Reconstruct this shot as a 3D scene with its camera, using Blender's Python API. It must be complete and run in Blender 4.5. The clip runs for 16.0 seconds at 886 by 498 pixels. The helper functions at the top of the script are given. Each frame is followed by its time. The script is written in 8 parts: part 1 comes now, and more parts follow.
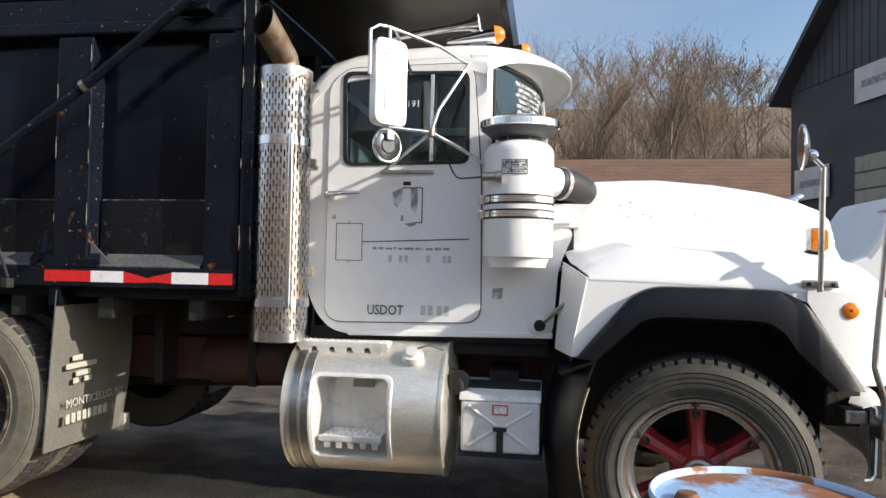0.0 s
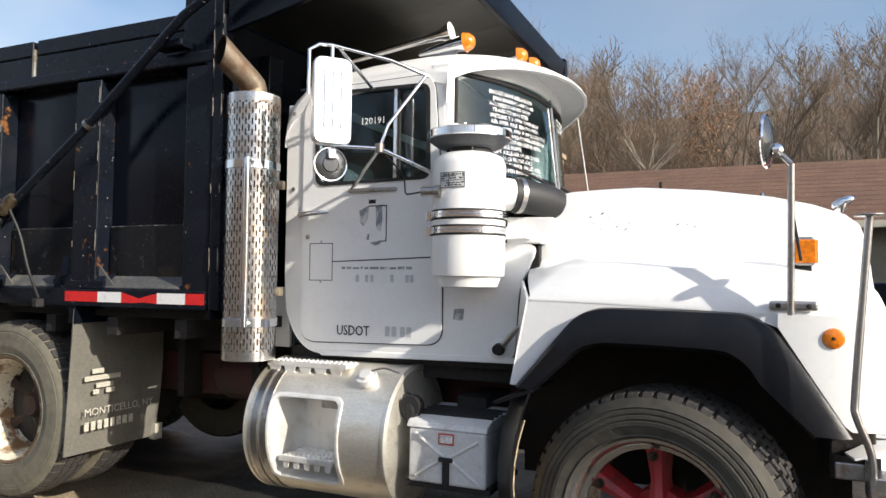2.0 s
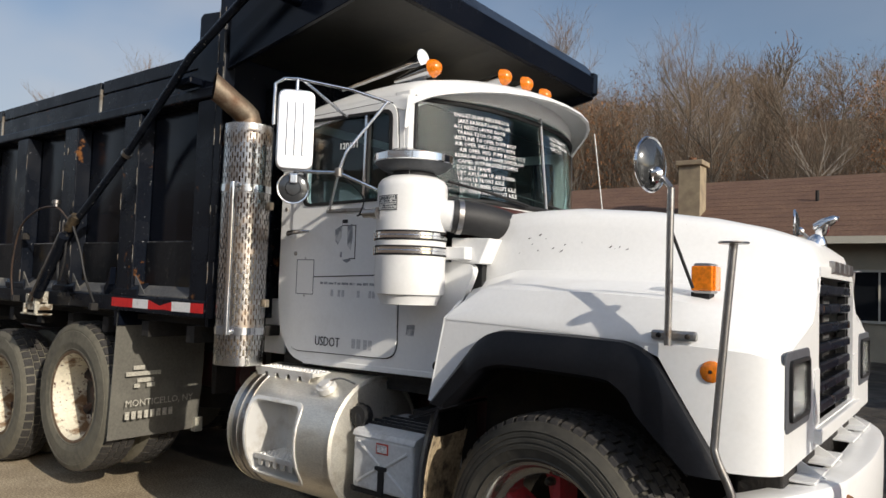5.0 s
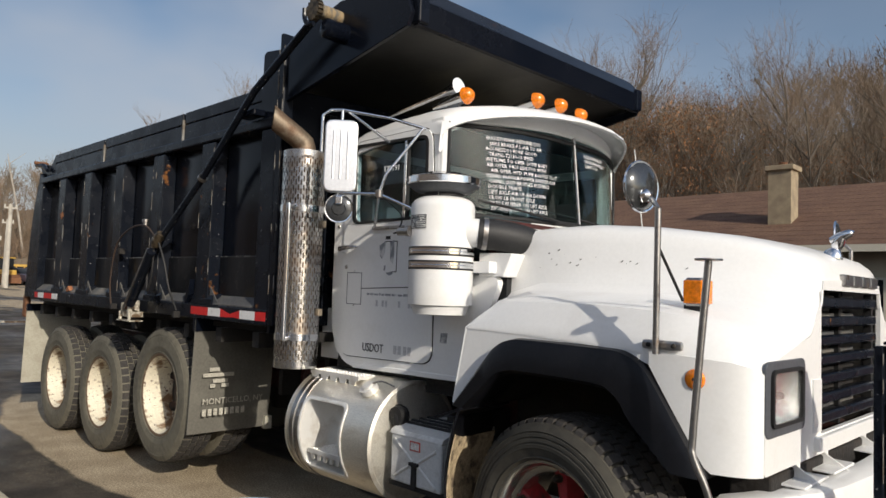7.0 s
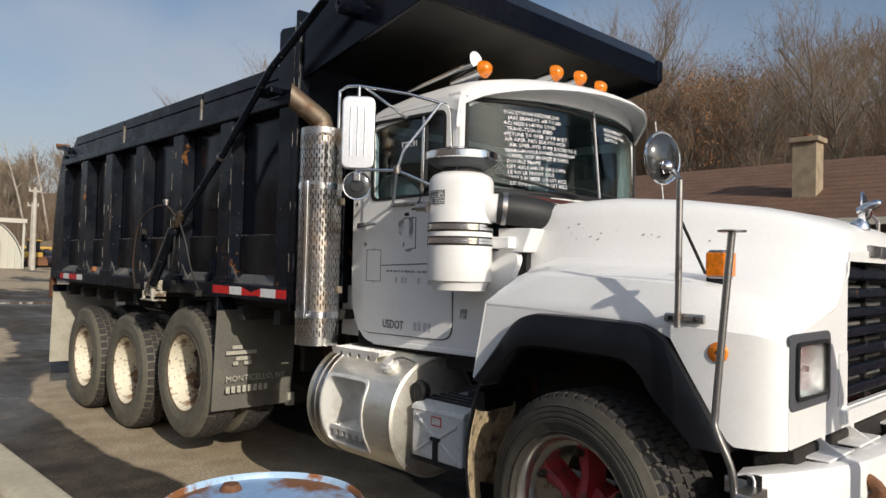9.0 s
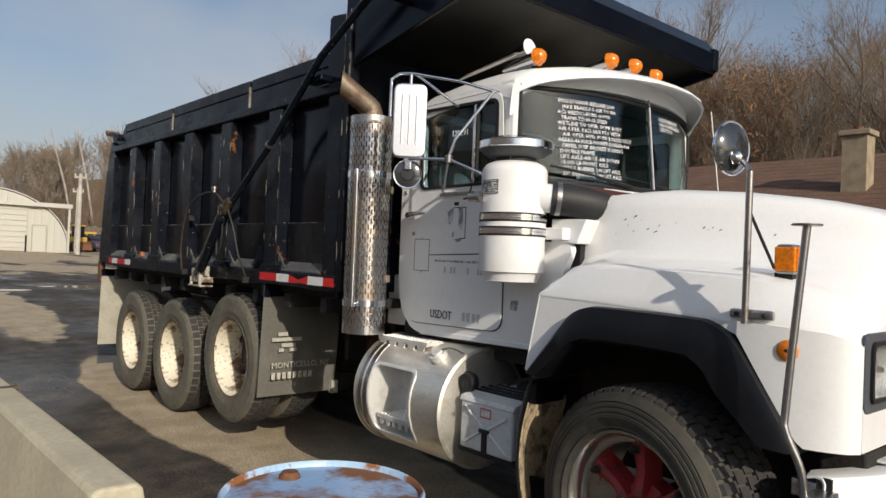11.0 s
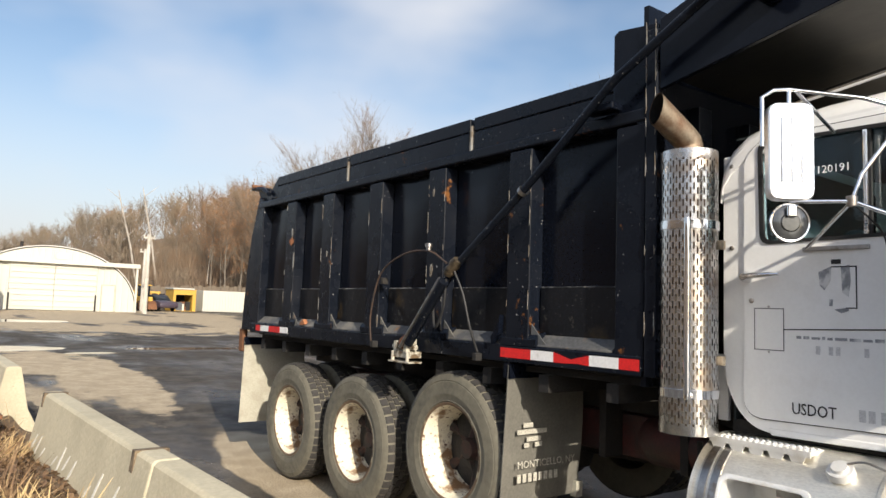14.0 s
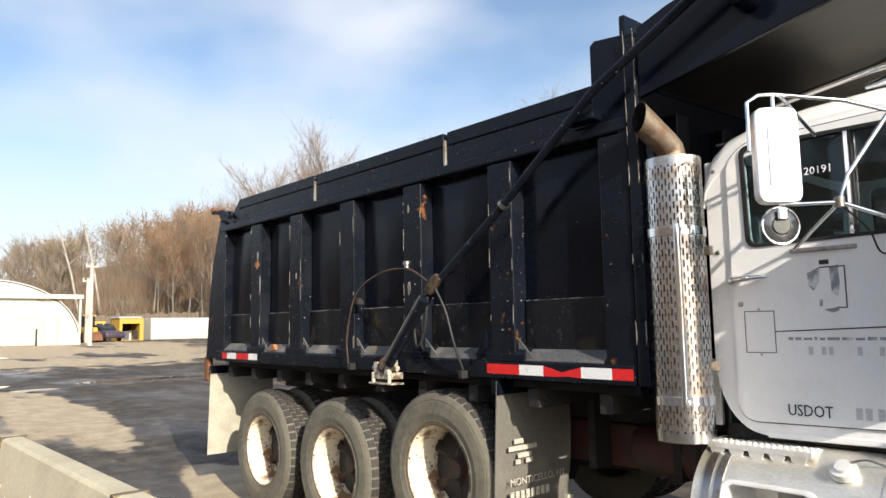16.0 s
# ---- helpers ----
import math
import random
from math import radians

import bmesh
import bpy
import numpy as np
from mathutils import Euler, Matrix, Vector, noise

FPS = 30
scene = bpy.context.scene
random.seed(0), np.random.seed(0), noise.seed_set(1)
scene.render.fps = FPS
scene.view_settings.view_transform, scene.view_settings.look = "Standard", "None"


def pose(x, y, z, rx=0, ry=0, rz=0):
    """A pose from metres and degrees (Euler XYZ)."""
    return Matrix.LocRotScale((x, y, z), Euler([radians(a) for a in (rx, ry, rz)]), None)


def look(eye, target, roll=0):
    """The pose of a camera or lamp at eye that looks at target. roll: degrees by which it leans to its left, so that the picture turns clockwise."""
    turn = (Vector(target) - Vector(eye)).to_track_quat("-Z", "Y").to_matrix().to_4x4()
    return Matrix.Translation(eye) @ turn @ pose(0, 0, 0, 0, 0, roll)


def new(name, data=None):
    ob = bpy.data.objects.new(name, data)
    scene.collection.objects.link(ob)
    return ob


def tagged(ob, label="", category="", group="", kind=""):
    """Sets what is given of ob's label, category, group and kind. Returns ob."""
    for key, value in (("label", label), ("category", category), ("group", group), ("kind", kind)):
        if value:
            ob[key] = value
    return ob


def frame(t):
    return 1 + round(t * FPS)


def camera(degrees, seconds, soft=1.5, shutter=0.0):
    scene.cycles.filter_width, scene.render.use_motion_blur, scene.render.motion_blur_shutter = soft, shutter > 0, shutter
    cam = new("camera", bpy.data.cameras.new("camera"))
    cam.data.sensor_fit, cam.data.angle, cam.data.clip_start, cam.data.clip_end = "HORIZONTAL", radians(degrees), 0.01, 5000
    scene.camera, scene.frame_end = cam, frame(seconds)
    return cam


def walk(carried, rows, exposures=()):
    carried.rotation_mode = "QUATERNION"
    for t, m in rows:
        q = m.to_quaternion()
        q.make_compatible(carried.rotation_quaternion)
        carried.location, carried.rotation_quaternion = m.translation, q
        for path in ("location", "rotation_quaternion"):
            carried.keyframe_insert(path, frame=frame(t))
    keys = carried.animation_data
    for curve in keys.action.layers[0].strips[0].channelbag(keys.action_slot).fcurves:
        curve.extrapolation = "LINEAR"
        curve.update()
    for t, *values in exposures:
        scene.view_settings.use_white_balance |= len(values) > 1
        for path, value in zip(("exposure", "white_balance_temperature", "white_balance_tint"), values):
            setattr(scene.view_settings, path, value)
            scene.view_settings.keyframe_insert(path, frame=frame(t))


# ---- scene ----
cam = camera(64.1, 16.0)
METRES, EYE, TILT, LEAN, TURN = 4.8, 1.44, 0.0, 0.0, 8.6
ROWS = [
    (0.0, 0.0, 0.0, 0.0, -0.03, 1.38, -1.12),
    (0.5, 0.0755, 0.0171, 0.0018, 9.33, 1.08, -1.0),
    (1.0, 0.1384, 0.0329, -0.0018, 12.88, 0.98, -1.01),
    (1.5, 0.1842, 0.0514, 0.0062, 13.77, 1.76, -0.31),
    (2.0, 0.2311, 0.0623, 0.0067, 15.34, 2.47, -0.68),
    (2.5, 0.293, 0.0908, 0.0099, 21.82, 2.21, -0.24),
    (3.0, 0.3602, 0.1093, 0.0093, 25.28, 2.73, -1.04),
    (3.5, 0.3944, 0.1164, 0.0061, 27.03, 2.29, -1.27),
    (4.0, 0.4062, 0.1213, 0.0103, 26.81, 2.42, -1.4),
    (6.5, 0.515, 0.102, 0.0287, 34.14, 3.36, -2.5),
    (7.0, 0.5282, 0.0969, 0.0271, 35.84, 3.27, -2.05),
    (7.5, 0.5283, 0.0978, 0.0264, 37.0, 2.95, -1.91),
    (8.0, 0.5275, 0.0985, 0.0255, 37.14, 2.06, -1.7),
    (8.5, 0.5272, 0.0996, 0.0252, 37.27, 1.56, -1.49),
    (11.0, 0.5066, 0.0947, 0.0239, 40.17, 0.58, -2.36),
    (11.5, 0.442, 0.0683, 0.0277, 43.87, 0.73, -1.37),
    (12.0, 0.3806, 0.0702, 0.0237, 45.5, 1.35, -2.0),
    (12.5, 0.312, 0.0719, 0.0284, 46.62, 4.34, -2.09),
    (13.0, 0.2483, 0.056, 0.0276, 44.6, 5.41, -2.12),
    (13.5, 0.1994, 0.0453, 0.0323, 42.87, 6.07, -2.59),
    (14.0, 0.1496, 0.0515, 0.0321, 43.9, 4.95, -1.94),
    (14.5, 0.1238, 0.043, 0.0344, 41.19, 5.45, -0.37),
    (15.0, 0.1112, 0.0298, 0.0373, 39.52, 5.64, 0.71),
    (15.5, 0.1102, 0.0352, 0.0377, 40.65, 5.86, 0.56),
    (16.0, 0.111, 0.0379, 0.0373, 40.2, 6.09, 1.03),
]
walk(cam, [(t, pose(0, 0, EYE, TILT, LEAN, TURN) @ pose(METRES * x, METRES * y, METRES * z, 90 + pitch, roll, yaw)) for t, x, y, z, yaw, pitch, roll in ROWS],
     exposures=[(0.0, 0.5, 6550, 10), (1.5, 0.54, 6570, 10), (4.0, -0.1, 6600, 10), (8.0, -0.36, 6660, 10), (11.0, -0.38, 6720, 10), (12.0, -0.2, 6780, 10), (13.0, 0.19, 6790, 10), (14.5, 0.48, 6790, 10), (16.0, 0.67, 6720, 10)])
from mathutils.bvhtree import BVHTree

# ---- world, sun ----
SUN_TO = Vector((1.0, -0.28, 0.48)).normalized()
world = bpy.data.worlds.new("world")
scene.world = world
world.use_nodes = True
wn, wl = world.node_tree.nodes, world.node_tree.links
wbg = wn["Background"]
sky = wn.new("ShaderNodeTexSky")
sky.sky_type, sky.sun_disc = "NISHITA", False
sky.sun_elevation = math.asin(SUN_TO.z)
sky.sun_rotation = math.atan2(SUN_TO.x, SUN_TO.y)
sky.air_density, sky.dust_density, sky.ozone_density = 1.0, 1.2, 1.6
wtc = wn.new("ShaderNodeTexCoord")
wmap = wn.new("ShaderNodeMapping")
wmap.inputs["Scale"].default_value = (1.0, 1.0, 2.2)
wmap.inputs["Location"].default_value = (0.35, 0.2, 0.1)
wno = wn.new("ShaderNodeTexNoise")
wno.inputs["Scale"].default_value, wno.inputs["Detail"].default_value, wno.inputs["Roughness"].default_value = 1.9, 4.0, 0.45
wcr = wn.new("ShaderNodeValToRGB")
wcr.color_ramp.elements[0].position, wcr.color_ramp.elements[1].position = 0.44, 0.74
wmx = wn.new("ShaderNodeMixRGB")
wmx.inputs["Color2"].default_value = (5.3, 5.45, 5.85, 1)
wl.new(wtc.outputs["Generated"], wmap.inputs["Vector"])
wl.new(wmap.outputs[0], wno.inputs["Vector"])
wl.new(wno.outputs["Fac"], wcr.inputs["Fac"])
wdot = wn.new("ShaderNodeVectorMath")
wdot.operation = "DOT_PRODUCT"
wdot.inputs[1].default_value = (0.55, 0.84, 0.0)
wth = wn.new("ShaderNodeMapRange")
wth.interpolation_type = "SMOOTHSTEP"
wth.inputs["From Min"].default_value, wth.inputs["From Max"].default_value = 0.0, 0.62
wth.inputs["To Min"].default_value, wth.inputs["To Max"].default_value = 1.0, 0.25
wcl = wn.new("ShaderNodeMath")
wcl.operation = "MULTIPLY"
wl.new(wtc.outputs["Generated"], wdot.inputs[0])
wl.new(wdot.outputs["Value"], wth.inputs["Value"])
wl.new(wcr.outputs["Color"], wcl.inputs[0])
wl.new(wth.outputs[0], wcl.inputs[1])
wl.new(wcl.outputs[0], wmx.inputs["Fac"])
wl.new(sky.outputs["Color"], wmx.inputs["Color1"])
# white haze towards the horizon
wsep = wn.new("ShaderNodeSeparateXYZ")
whz = wn.new("ShaderNodeMapRange")
whz.interpolation_type = "SMOOTHSTEP"
whz.inputs["From Min"].default_value, whz.inputs["From Max"].default_value = 0.02, 0.34
whz.inputs["To Min"].default_value, whz.inputs["To Max"].default_value = 0.8, 0.0
wmh = wn.new("ShaderNodeMixRGB")
wmh.inputs["Color2"].default_value = (4.4, 4.55, 4.95, 1)
wl.new(wtc.outputs["Generated"], wsep.inputs[0])
wl.new(wsep.outputs["Z"], whz.inputs["Value"])
whc = wn.new("ShaderNodeMath")
whc.operation = "MULTIPLY"
wl.new(whz.outputs[0], whc.inputs[0])
wl.new(wth.outputs[0], whc.inputs[1])
wl.new(whc.outputs[0], wmh.inputs["Fac"])
wl.new(wmx.outputs["Color"], wmh.inputs["Color1"])
# the unseen sky towards the sun is brightened, added fill for the shaded side
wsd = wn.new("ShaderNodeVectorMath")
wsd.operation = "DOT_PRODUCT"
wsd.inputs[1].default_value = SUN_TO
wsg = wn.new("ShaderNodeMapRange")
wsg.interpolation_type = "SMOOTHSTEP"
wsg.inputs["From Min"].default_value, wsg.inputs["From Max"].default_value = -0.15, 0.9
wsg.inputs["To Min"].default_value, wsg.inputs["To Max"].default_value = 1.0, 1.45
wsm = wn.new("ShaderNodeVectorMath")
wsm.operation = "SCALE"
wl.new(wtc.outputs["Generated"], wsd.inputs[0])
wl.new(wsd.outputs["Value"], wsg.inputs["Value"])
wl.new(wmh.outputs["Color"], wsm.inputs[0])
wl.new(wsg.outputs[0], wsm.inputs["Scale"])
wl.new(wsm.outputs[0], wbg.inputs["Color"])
wbg.inputs["Strength"].default_value = 0.125

sun = new("sun", bpy.data.lights.new("sun", "SUN"))
sun.data.energy, sun.data.angle, sun.data.color = 4.8, radians(0.55), (1.0, 0.93, 0.82)
sun.matrix_world = look((30, -5, 15), Vector((30, -5, 15)) - SUN_TO)


# ---- materials ----
def mat(name, base, rough=0.5, metal=0.0, spots=None, spot_scale=3.0, spot_lo=0.55, spot_hi=0.7, spot_rough=None,
        grain=0.0, grain_scale=60.0, bump=0.0, bump_scale=40.0, coat=0.0, spec=0.5, fine=None, stretch=(1, 1, 1)):
    """A surface with large stains (spots), fine grain and relief."""
    m = bpy.data.materials.new(name)
    m.use_nodes = True
    n, l = m.node_tree.nodes, m.node_tree.links
    b = n["Principled BSDF"]
    tc = n.new("ShaderNodeTexCoord")
    mp = n.new("ShaderNodeMapping")
    mp.inputs["Scale"].default_value = stretch
    l.new(tc.outputs["Object"], mp.inputs["Vector"])
    b.inputs["Roughness"].default_value, b.inputs["Metallic"].default_value = rough, metal
    b.inputs["Coat Weight"].default_value = coat
    b.inputs["Specular IOR Level"].default_value = spec
    b.inputs["Coat Roughness"].default_value = 0.12
    col = n.new("ShaderNodeRGB")
    col.outputs[0].default_value = (*base, 1)
    out = col.outputs[0]
    if grain:
        no = n.new("ShaderNodeTexNoise")
        no.inputs["Scale"].default_value, no.inputs["Detail"].default_value = grain_scale, 6
        l.new(mp.outputs[0], no.inputs["Vector"])
        mr = n.new("ShaderNodeMapRange")
        mr.inputs["To Min"].default_value, mr.inputs["To Max"].default_value = 1 - grain, 1 + grain
        mr.inputs["From Min"].default_value, mr.inputs["From Max"].default_value = 0.3, 0.7
        l.new(no.outputs["Fac"], mr.inputs["Value"])
        mx = n.new("ShaderNodeMixRGB")
        mx.blend_type = "MULTIPLY"
        mx.inputs["Fac"].default_value = 1
        l.new(out, mx.inputs["Color1"])
        l.new(mr.outputs[0], mx.inputs["Color2"])
        out = mx.outputs[0]
    for k, (c, sc, lo, hi) in enumerate([(spots, spot_scale, spot_lo, spot_hi)] * bool(spots) + list(fine or [])):
        no = n.new("ShaderNodeTexNoise")
        no.inputs["Scale"].default_value, no.inputs["Detail"].default_value, no.inputs["Roughness"].default_value = sc, 8, 0.62
        l.new(mp.outputs[0], no.inputs["Vector"])
        cr = n.new("ShaderNodeValToRGB")
        cr.color_ramp.elements[0].position, cr.color_ramp.elements[1].position = lo, hi
        l.new(no.outputs["Fac"], cr.inputs["Fac"])
        mx = n.new("ShaderNodeMixRGB")
        mx.inputs["Color2"].default_value = (*c, 1)
        l.new(cr.outputs["Color"], mx.inputs["Fac"])
        l.new(out, mx.inputs["Color1"])
        out = mx.outputs[0]
        if k == 0 and spot_rough is not None:
            rr = n.new("ShaderNodeMapRange")
            rr.inputs["To Min"].default_value, rr.inputs["To Max"].default_value = rough, spot_rough
            l.new(cr.outputs["Color"], rr.inputs["Value"])
            l.new(rr.outputs[0], b.inputs["Roughness"])
    l.new(out, b.inputs["Base Color"])
    if bump:
        no = n.new("ShaderNodeTexNoise")
        no.inputs["Scale"].default_value, no.inputs["Detail"].default_value = bump_scale, 5
        l.new(mp.outputs[0], no.inputs["Vector"])
        bp = n.new("ShaderNodeBump")
        bp.inputs["Strength"].default_value, bp.inputs["Distance"].default_value = bump, 0.02
        l.new(no.outputs["Fac"], bp.inputs["Height"])
        l.new(bp.outputs[0], b.inputs["Normal"])
    return m


M_WHITE = mat("white_paint", (0.82, 0.82, 0.81), 0.32, coat=0.3, spots=(0.68, 0.66, 0.62), spot_scale=2.2, spot_lo=0.55, spot_hi=0.85, spot_rough=0.5,
              grain=0.02, fine=[((0.33, 0.27, 0.2), 55, 0.72, 0.78)], bump=0.02, bump_scale=6)
M_BLACK = mat("black_body_paint", (0.0042, 0.0058, 0.0105), 0.15, spots=(0.0068, 0.0082, 0.0125), spot_scale=1.7, spot_lo=0.45, spot_hi=0.75, spot_rough=0.4,
              grain=0.2, fine=[((0.1, 0.04, 0.015), 3.5, 0.7, 0.78), ((0.2, 0.2, 0.2), 38, 0.69, 0.73)], bump=0.1, bump_scale=3, spec=0.17)
M_BLACKRIB = mat("black_rib_paint", (0.0055, 0.0075, 0.0125), 0.24, spots=(0.009, 0.0108, 0.016), spot_scale=2.6, spot_lo=0.45, spot_hi=0.75, spot_rough=0.55,
                 grain=0.25, fine=[((0.18, 0.075, 0.025), 7, 0.655, 0.72), ((0.3, 0.3, 0.3), 42, 0.665, 0.70)], bump=0.12, bump_scale=9, spec=0.17)
M_STRAKE = mat("black_strake_with_dust", (0.006, 0.007, 0.0095), 0.3, spots=(0.075, 0.046, 0.012), spot_scale=1.9, spot_lo=0.58, spot_hi=0.72, spot_rough=0.75, grain=0.3,
               fine=[((0.045, 0.044, 0.04), 24, 0.6, 0.68), ((0.22, 0.21, 0.19), 60, 0.68, 0.72)], bump=0.15, bump_scale=12, spec=0.3)
M_EDGE = mat("worn_edge_highlight", (0.2, 0.2, 0.2), 0.5, spots=(0.03, 0.032, 0.036), spot_scale=11, spot_lo=0.47, spot_hi=0.53, grain=0.3)
M_RIMF = mat("bright_front_rim", (0.66, 0.64, 0.58), 0.22, 0.92, spots=(0.36, 0.25, 0.15), spot_scale=9, spot_lo=0.6, spot_hi=0.75, spot_rough=0.6, grain=0.08)
M_FLARE = mat("black_rubber_flare", (0.0045, 0.005, 0.007), 0.36, spots=(0.01, 0.01, 0.012), spot_scale=6, spot_lo=0.5, spot_hi=0.8, grain=0.2, bump=0.05, bump_scale=60, spec=0.28)
M_HOSE = mat("weathered_hose", (0.07, 0.043, 0.03), 0.6, spots=(0.03, 0.026, 0.024), spot_scale=4, grain=0.2)
M_RUBBER = mat("black_rubber", (0.016, 0.016, 0.017), 0.6, grain=0.2, bump=0.05)
M_LEDGE = mat("dusty_worn_ledge", (0.075, 0.077, 0.08), 0.55, spots=(0.2, 0.185, 0.155), spot_scale=5, spot_lo=0.45, spot_hi=0.7, grain=0.3, fine=[((0.2, 0.1, 0.04), 9, 0.62, 0.7)], bump=0.15, bump_scale=20)
M_SHIELD = mat("dusty_black_shield", (0.012, 0.012, 0.011), 0.3, spots=(0.045, 0.041, 0.031), spot_scale=0.9, spot_lo=0.48, spot_hi=0.62, grain=0.25, grain_scale=12, fine=[((0.15, 0.14, 0.11), 22, 0.68, 0.73)], bump=0.1, bump_scale=8)
M_SCUFF = mat("scuffed_pale_paint", (0.25, 0.245, 0.23), 0.7, spots=(0.14, 0.11, 0.08), spot_scale=16, spot_lo=0.42, spot_hi=0.6, grain=0.25)
M_TYRE = mat("tyre_rubber", (0.12, 0.11, 0.083), 0.75, spots=(0.2, 0.183, 0.137), spot_scale=2.2, spot_lo=0.4, spot_hi=0.8, grain=0.25, grain_scale=25, bump=0.15, bump_scale=30)
M_TREAD = mat("tread_rubber", (0.035, 0.032, 0.03), 0.8, spots=(0.07, 0.06, 0.048), spot_scale=6, spot_lo=0.5, spot_hi=0.8, grain=0.3, bump=0.2, bump_scale=40)
M_CREAM = mat("cream_rim_paint", (0.72, 0.66, 0.52), 0.55, spots=(0.22, 0.12, 0.055), spot_scale=5, spot_lo=0.51, spot_hi=0.6, grain=0.1, fine=[((0.1, 0.04, 0.02), 26, 0.57, 0.63)], bump=0.1)
M_REARHUB = mat("rusty_rear_hub", (0.06, 0.022, 0.016), 0.7, spots=(0.025, 0.018, 0.014), spot_scale=9, spot_lo=0.4, spot_hi=0.6, grain=0.25, bump=0.2, bump_scale=25)
M_REDHUB = mat("red_hub_paint", (0.3, 0.018, 0.022), 0.45, spots=(0.07, 0.022, 0.018), spot_scale=9, spot_lo=0.5, spot_hi=0.62, grain=0.15, bump=0.15, bump_scale=25)
M_FRAME = mat("dark_red_frame", (0.07, 0.014, 0.012), 0.6, spots=(0.025, 0.018, 0.015), spot_scale=3, spot_lo=0.4, spot_hi=0.65, grain=0.2, bump=0.2)
M_UNDER = mat("grimy_underbody", (0.014, 0.0125, 0.0115), 0.8, spots=(0.032, 0.024, 0.018), spot_scale=6, spot_lo=0.5, spot_hi=0.75, grain=0.3, bump=0.3)
M_CHROME = mat("chrome", (0.82, 0.83, 0.85), 0.09, 1.0, spots=(0.5, 0.45, 0.38), spot_scale=12, spot_lo=0.62, spot_hi=0.75, spot_rough=0.35)
M_DARKCHROME = mat("dark_glossy_mirror_back", (0.1, 0.105, 0.11), 0.12, 0.7, grain=0.1)
M_STEEL = mat("worn_steel", (0.42, 0.41, 0.4), 0.34, 1.0, spots=(0.2, 0.15, 0.11), spot_scale=10, spot_lo=0.52, spot_hi=0.7, spot_rough=0.6, grain=0.1)
M_ALU = mat("tank_aluminium", (0.82, 0.79, 0.71), 0.42, 0.85, spots=(0.52, 0.46, 0.37), spot_scale=3.2, spot_lo=0.52, spot_hi=0.78, spot_rough=0.55, grain=0.1,
            fine=[((0.12, 0.09, 0.06), 9, 0.7, 0.76)], bump=0.03, bump_scale=5, stretch=(1, 2.5, 2.5))
M_ALUPOL = mat("polished_recess", (0.8, 0.79, 0.76), 0.4, 0.4, spots=(0.55, 0.5, 0.43), spot_scale=8, spot_lo=0.5, spot_hi=0.75, spot_rough=0.45, bump=0.05, bump_scale=8)
M_STACK = mat("chrome_heat_shield", (0.62, 0.61, 0.6), 0.22, 1.0, spots=(0.36, 0.22, 0.1), spot_scale=5, spot_lo=0.5, spot_hi=0.72, spot_rough=0.5, grain=0.12,
              fine=[((0.12, 0.07, 0.04), 20, 0.68, 0.76)])
M_PIPE = mat("burnt_steel_pipe", (0.4, 0.34, 0.26), 0.45, 0.8, spots=(0.16, 0.075, 0.04), spot_scale=5, spot_lo=0.42, spot_hi=0.66, spot_rough=0.7, grain=0.15, bump=0.1)
M_SOOT = mat("sooty_inside", (0.01, 0.009, 0.008), 0.9, grain=0.2)
M_RUST = mat("rusty_iron", (0.2, 0.085, 0.035), 0.8, spots=(0.07, 0.03, 0.018), spot_scale=8, spot_lo=0.4, spot_hi=0.7, grain=0.25, bump=0.3)
M_GREASE = mat("greasy_fittings", (0.13, 0.1, 0.065), 0.5, 0.6, spots=(0.03, 0.025, 0.02), spot_scale=14, spot_lo=0.45, spot_hi=0.6, grain=0.3, bump=0.3)
M_FLAP = mat("dusty_mud_flap", (0.12, 0.114, 0.097), 0.85, spots=(0.2, 0.19, 0.16), spot_scale=2.5, spot_lo=0.45, spot_hi=0.75, grain=0.15, bump=0.15, bump_scale=12)
M_FLAPW = mat("white_mud_flap", (0.4, 0.38, 0.31), 0.7, spots=(0.28, 0.25, 0.19), spot_scale=4, spot_lo=0.45, spot_hi=0.75, grain=0.1, bump=0.15, bump_scale=12)
M_INK = mat("black_lettering", (0.012, 0.012, 0.014), 0.5, grain=0.1)
M_FADED = mat("faded_lettering", (0.52, 0.52, 0.53), 0.6, grain=0.2, grain_scale=200)
M_DECAL = mat("worn_grey_decal", (0.25, 0.26, 0.28), 0.5, spots=(0.6, 0.6, 0.6), spot_scale=20, spot_lo=0.5, spot_hi=0.62, grain=0.2)
M_CHALK = mat("white_marker_writing", (0.85, 0.86, 0.87), 0.7, grain=0.1, grain_scale=150)
M_TAPERED = mat("red_reflective_tape", (0.62, 0.02, 0.02), 0.35, grain=0.15, grain_scale=120, spots=(0.3, 0.02, 0.02), spot_scale=9)
M_TAPEWHITE = mat("white_reflective_tape", (0.8, 0.79, 0.78), 0.35, grain=0.08, grain_scale=120, spots=(0.5, 0.48, 0.45), spot_scale=9)
M_AMBER = mat("amber_lens", (0.75, 0.2, 0.008), 0.2, coat=0.6, grain=0.25, grain_scale=90)
M_SEAM = mat("black_door_seal", (0.01, 0.01, 0.011), 0.7, grain=0.1)
M_TRIM = mat("dark_grey_trim", (0.075, 0.082, 0.094), 0.5, grain=0.15, spots=(0.1, 0.1, 0.1), spot_scale=8)
M_CABIN = mat("dark_cab_interior", (0.022, 0.032, 0.036), 0.8, grain=0.2)
M_SEATS = mat("grey_seat_cloth", (0.16, 0.18, 0.19), 0.9, grain=0.2)
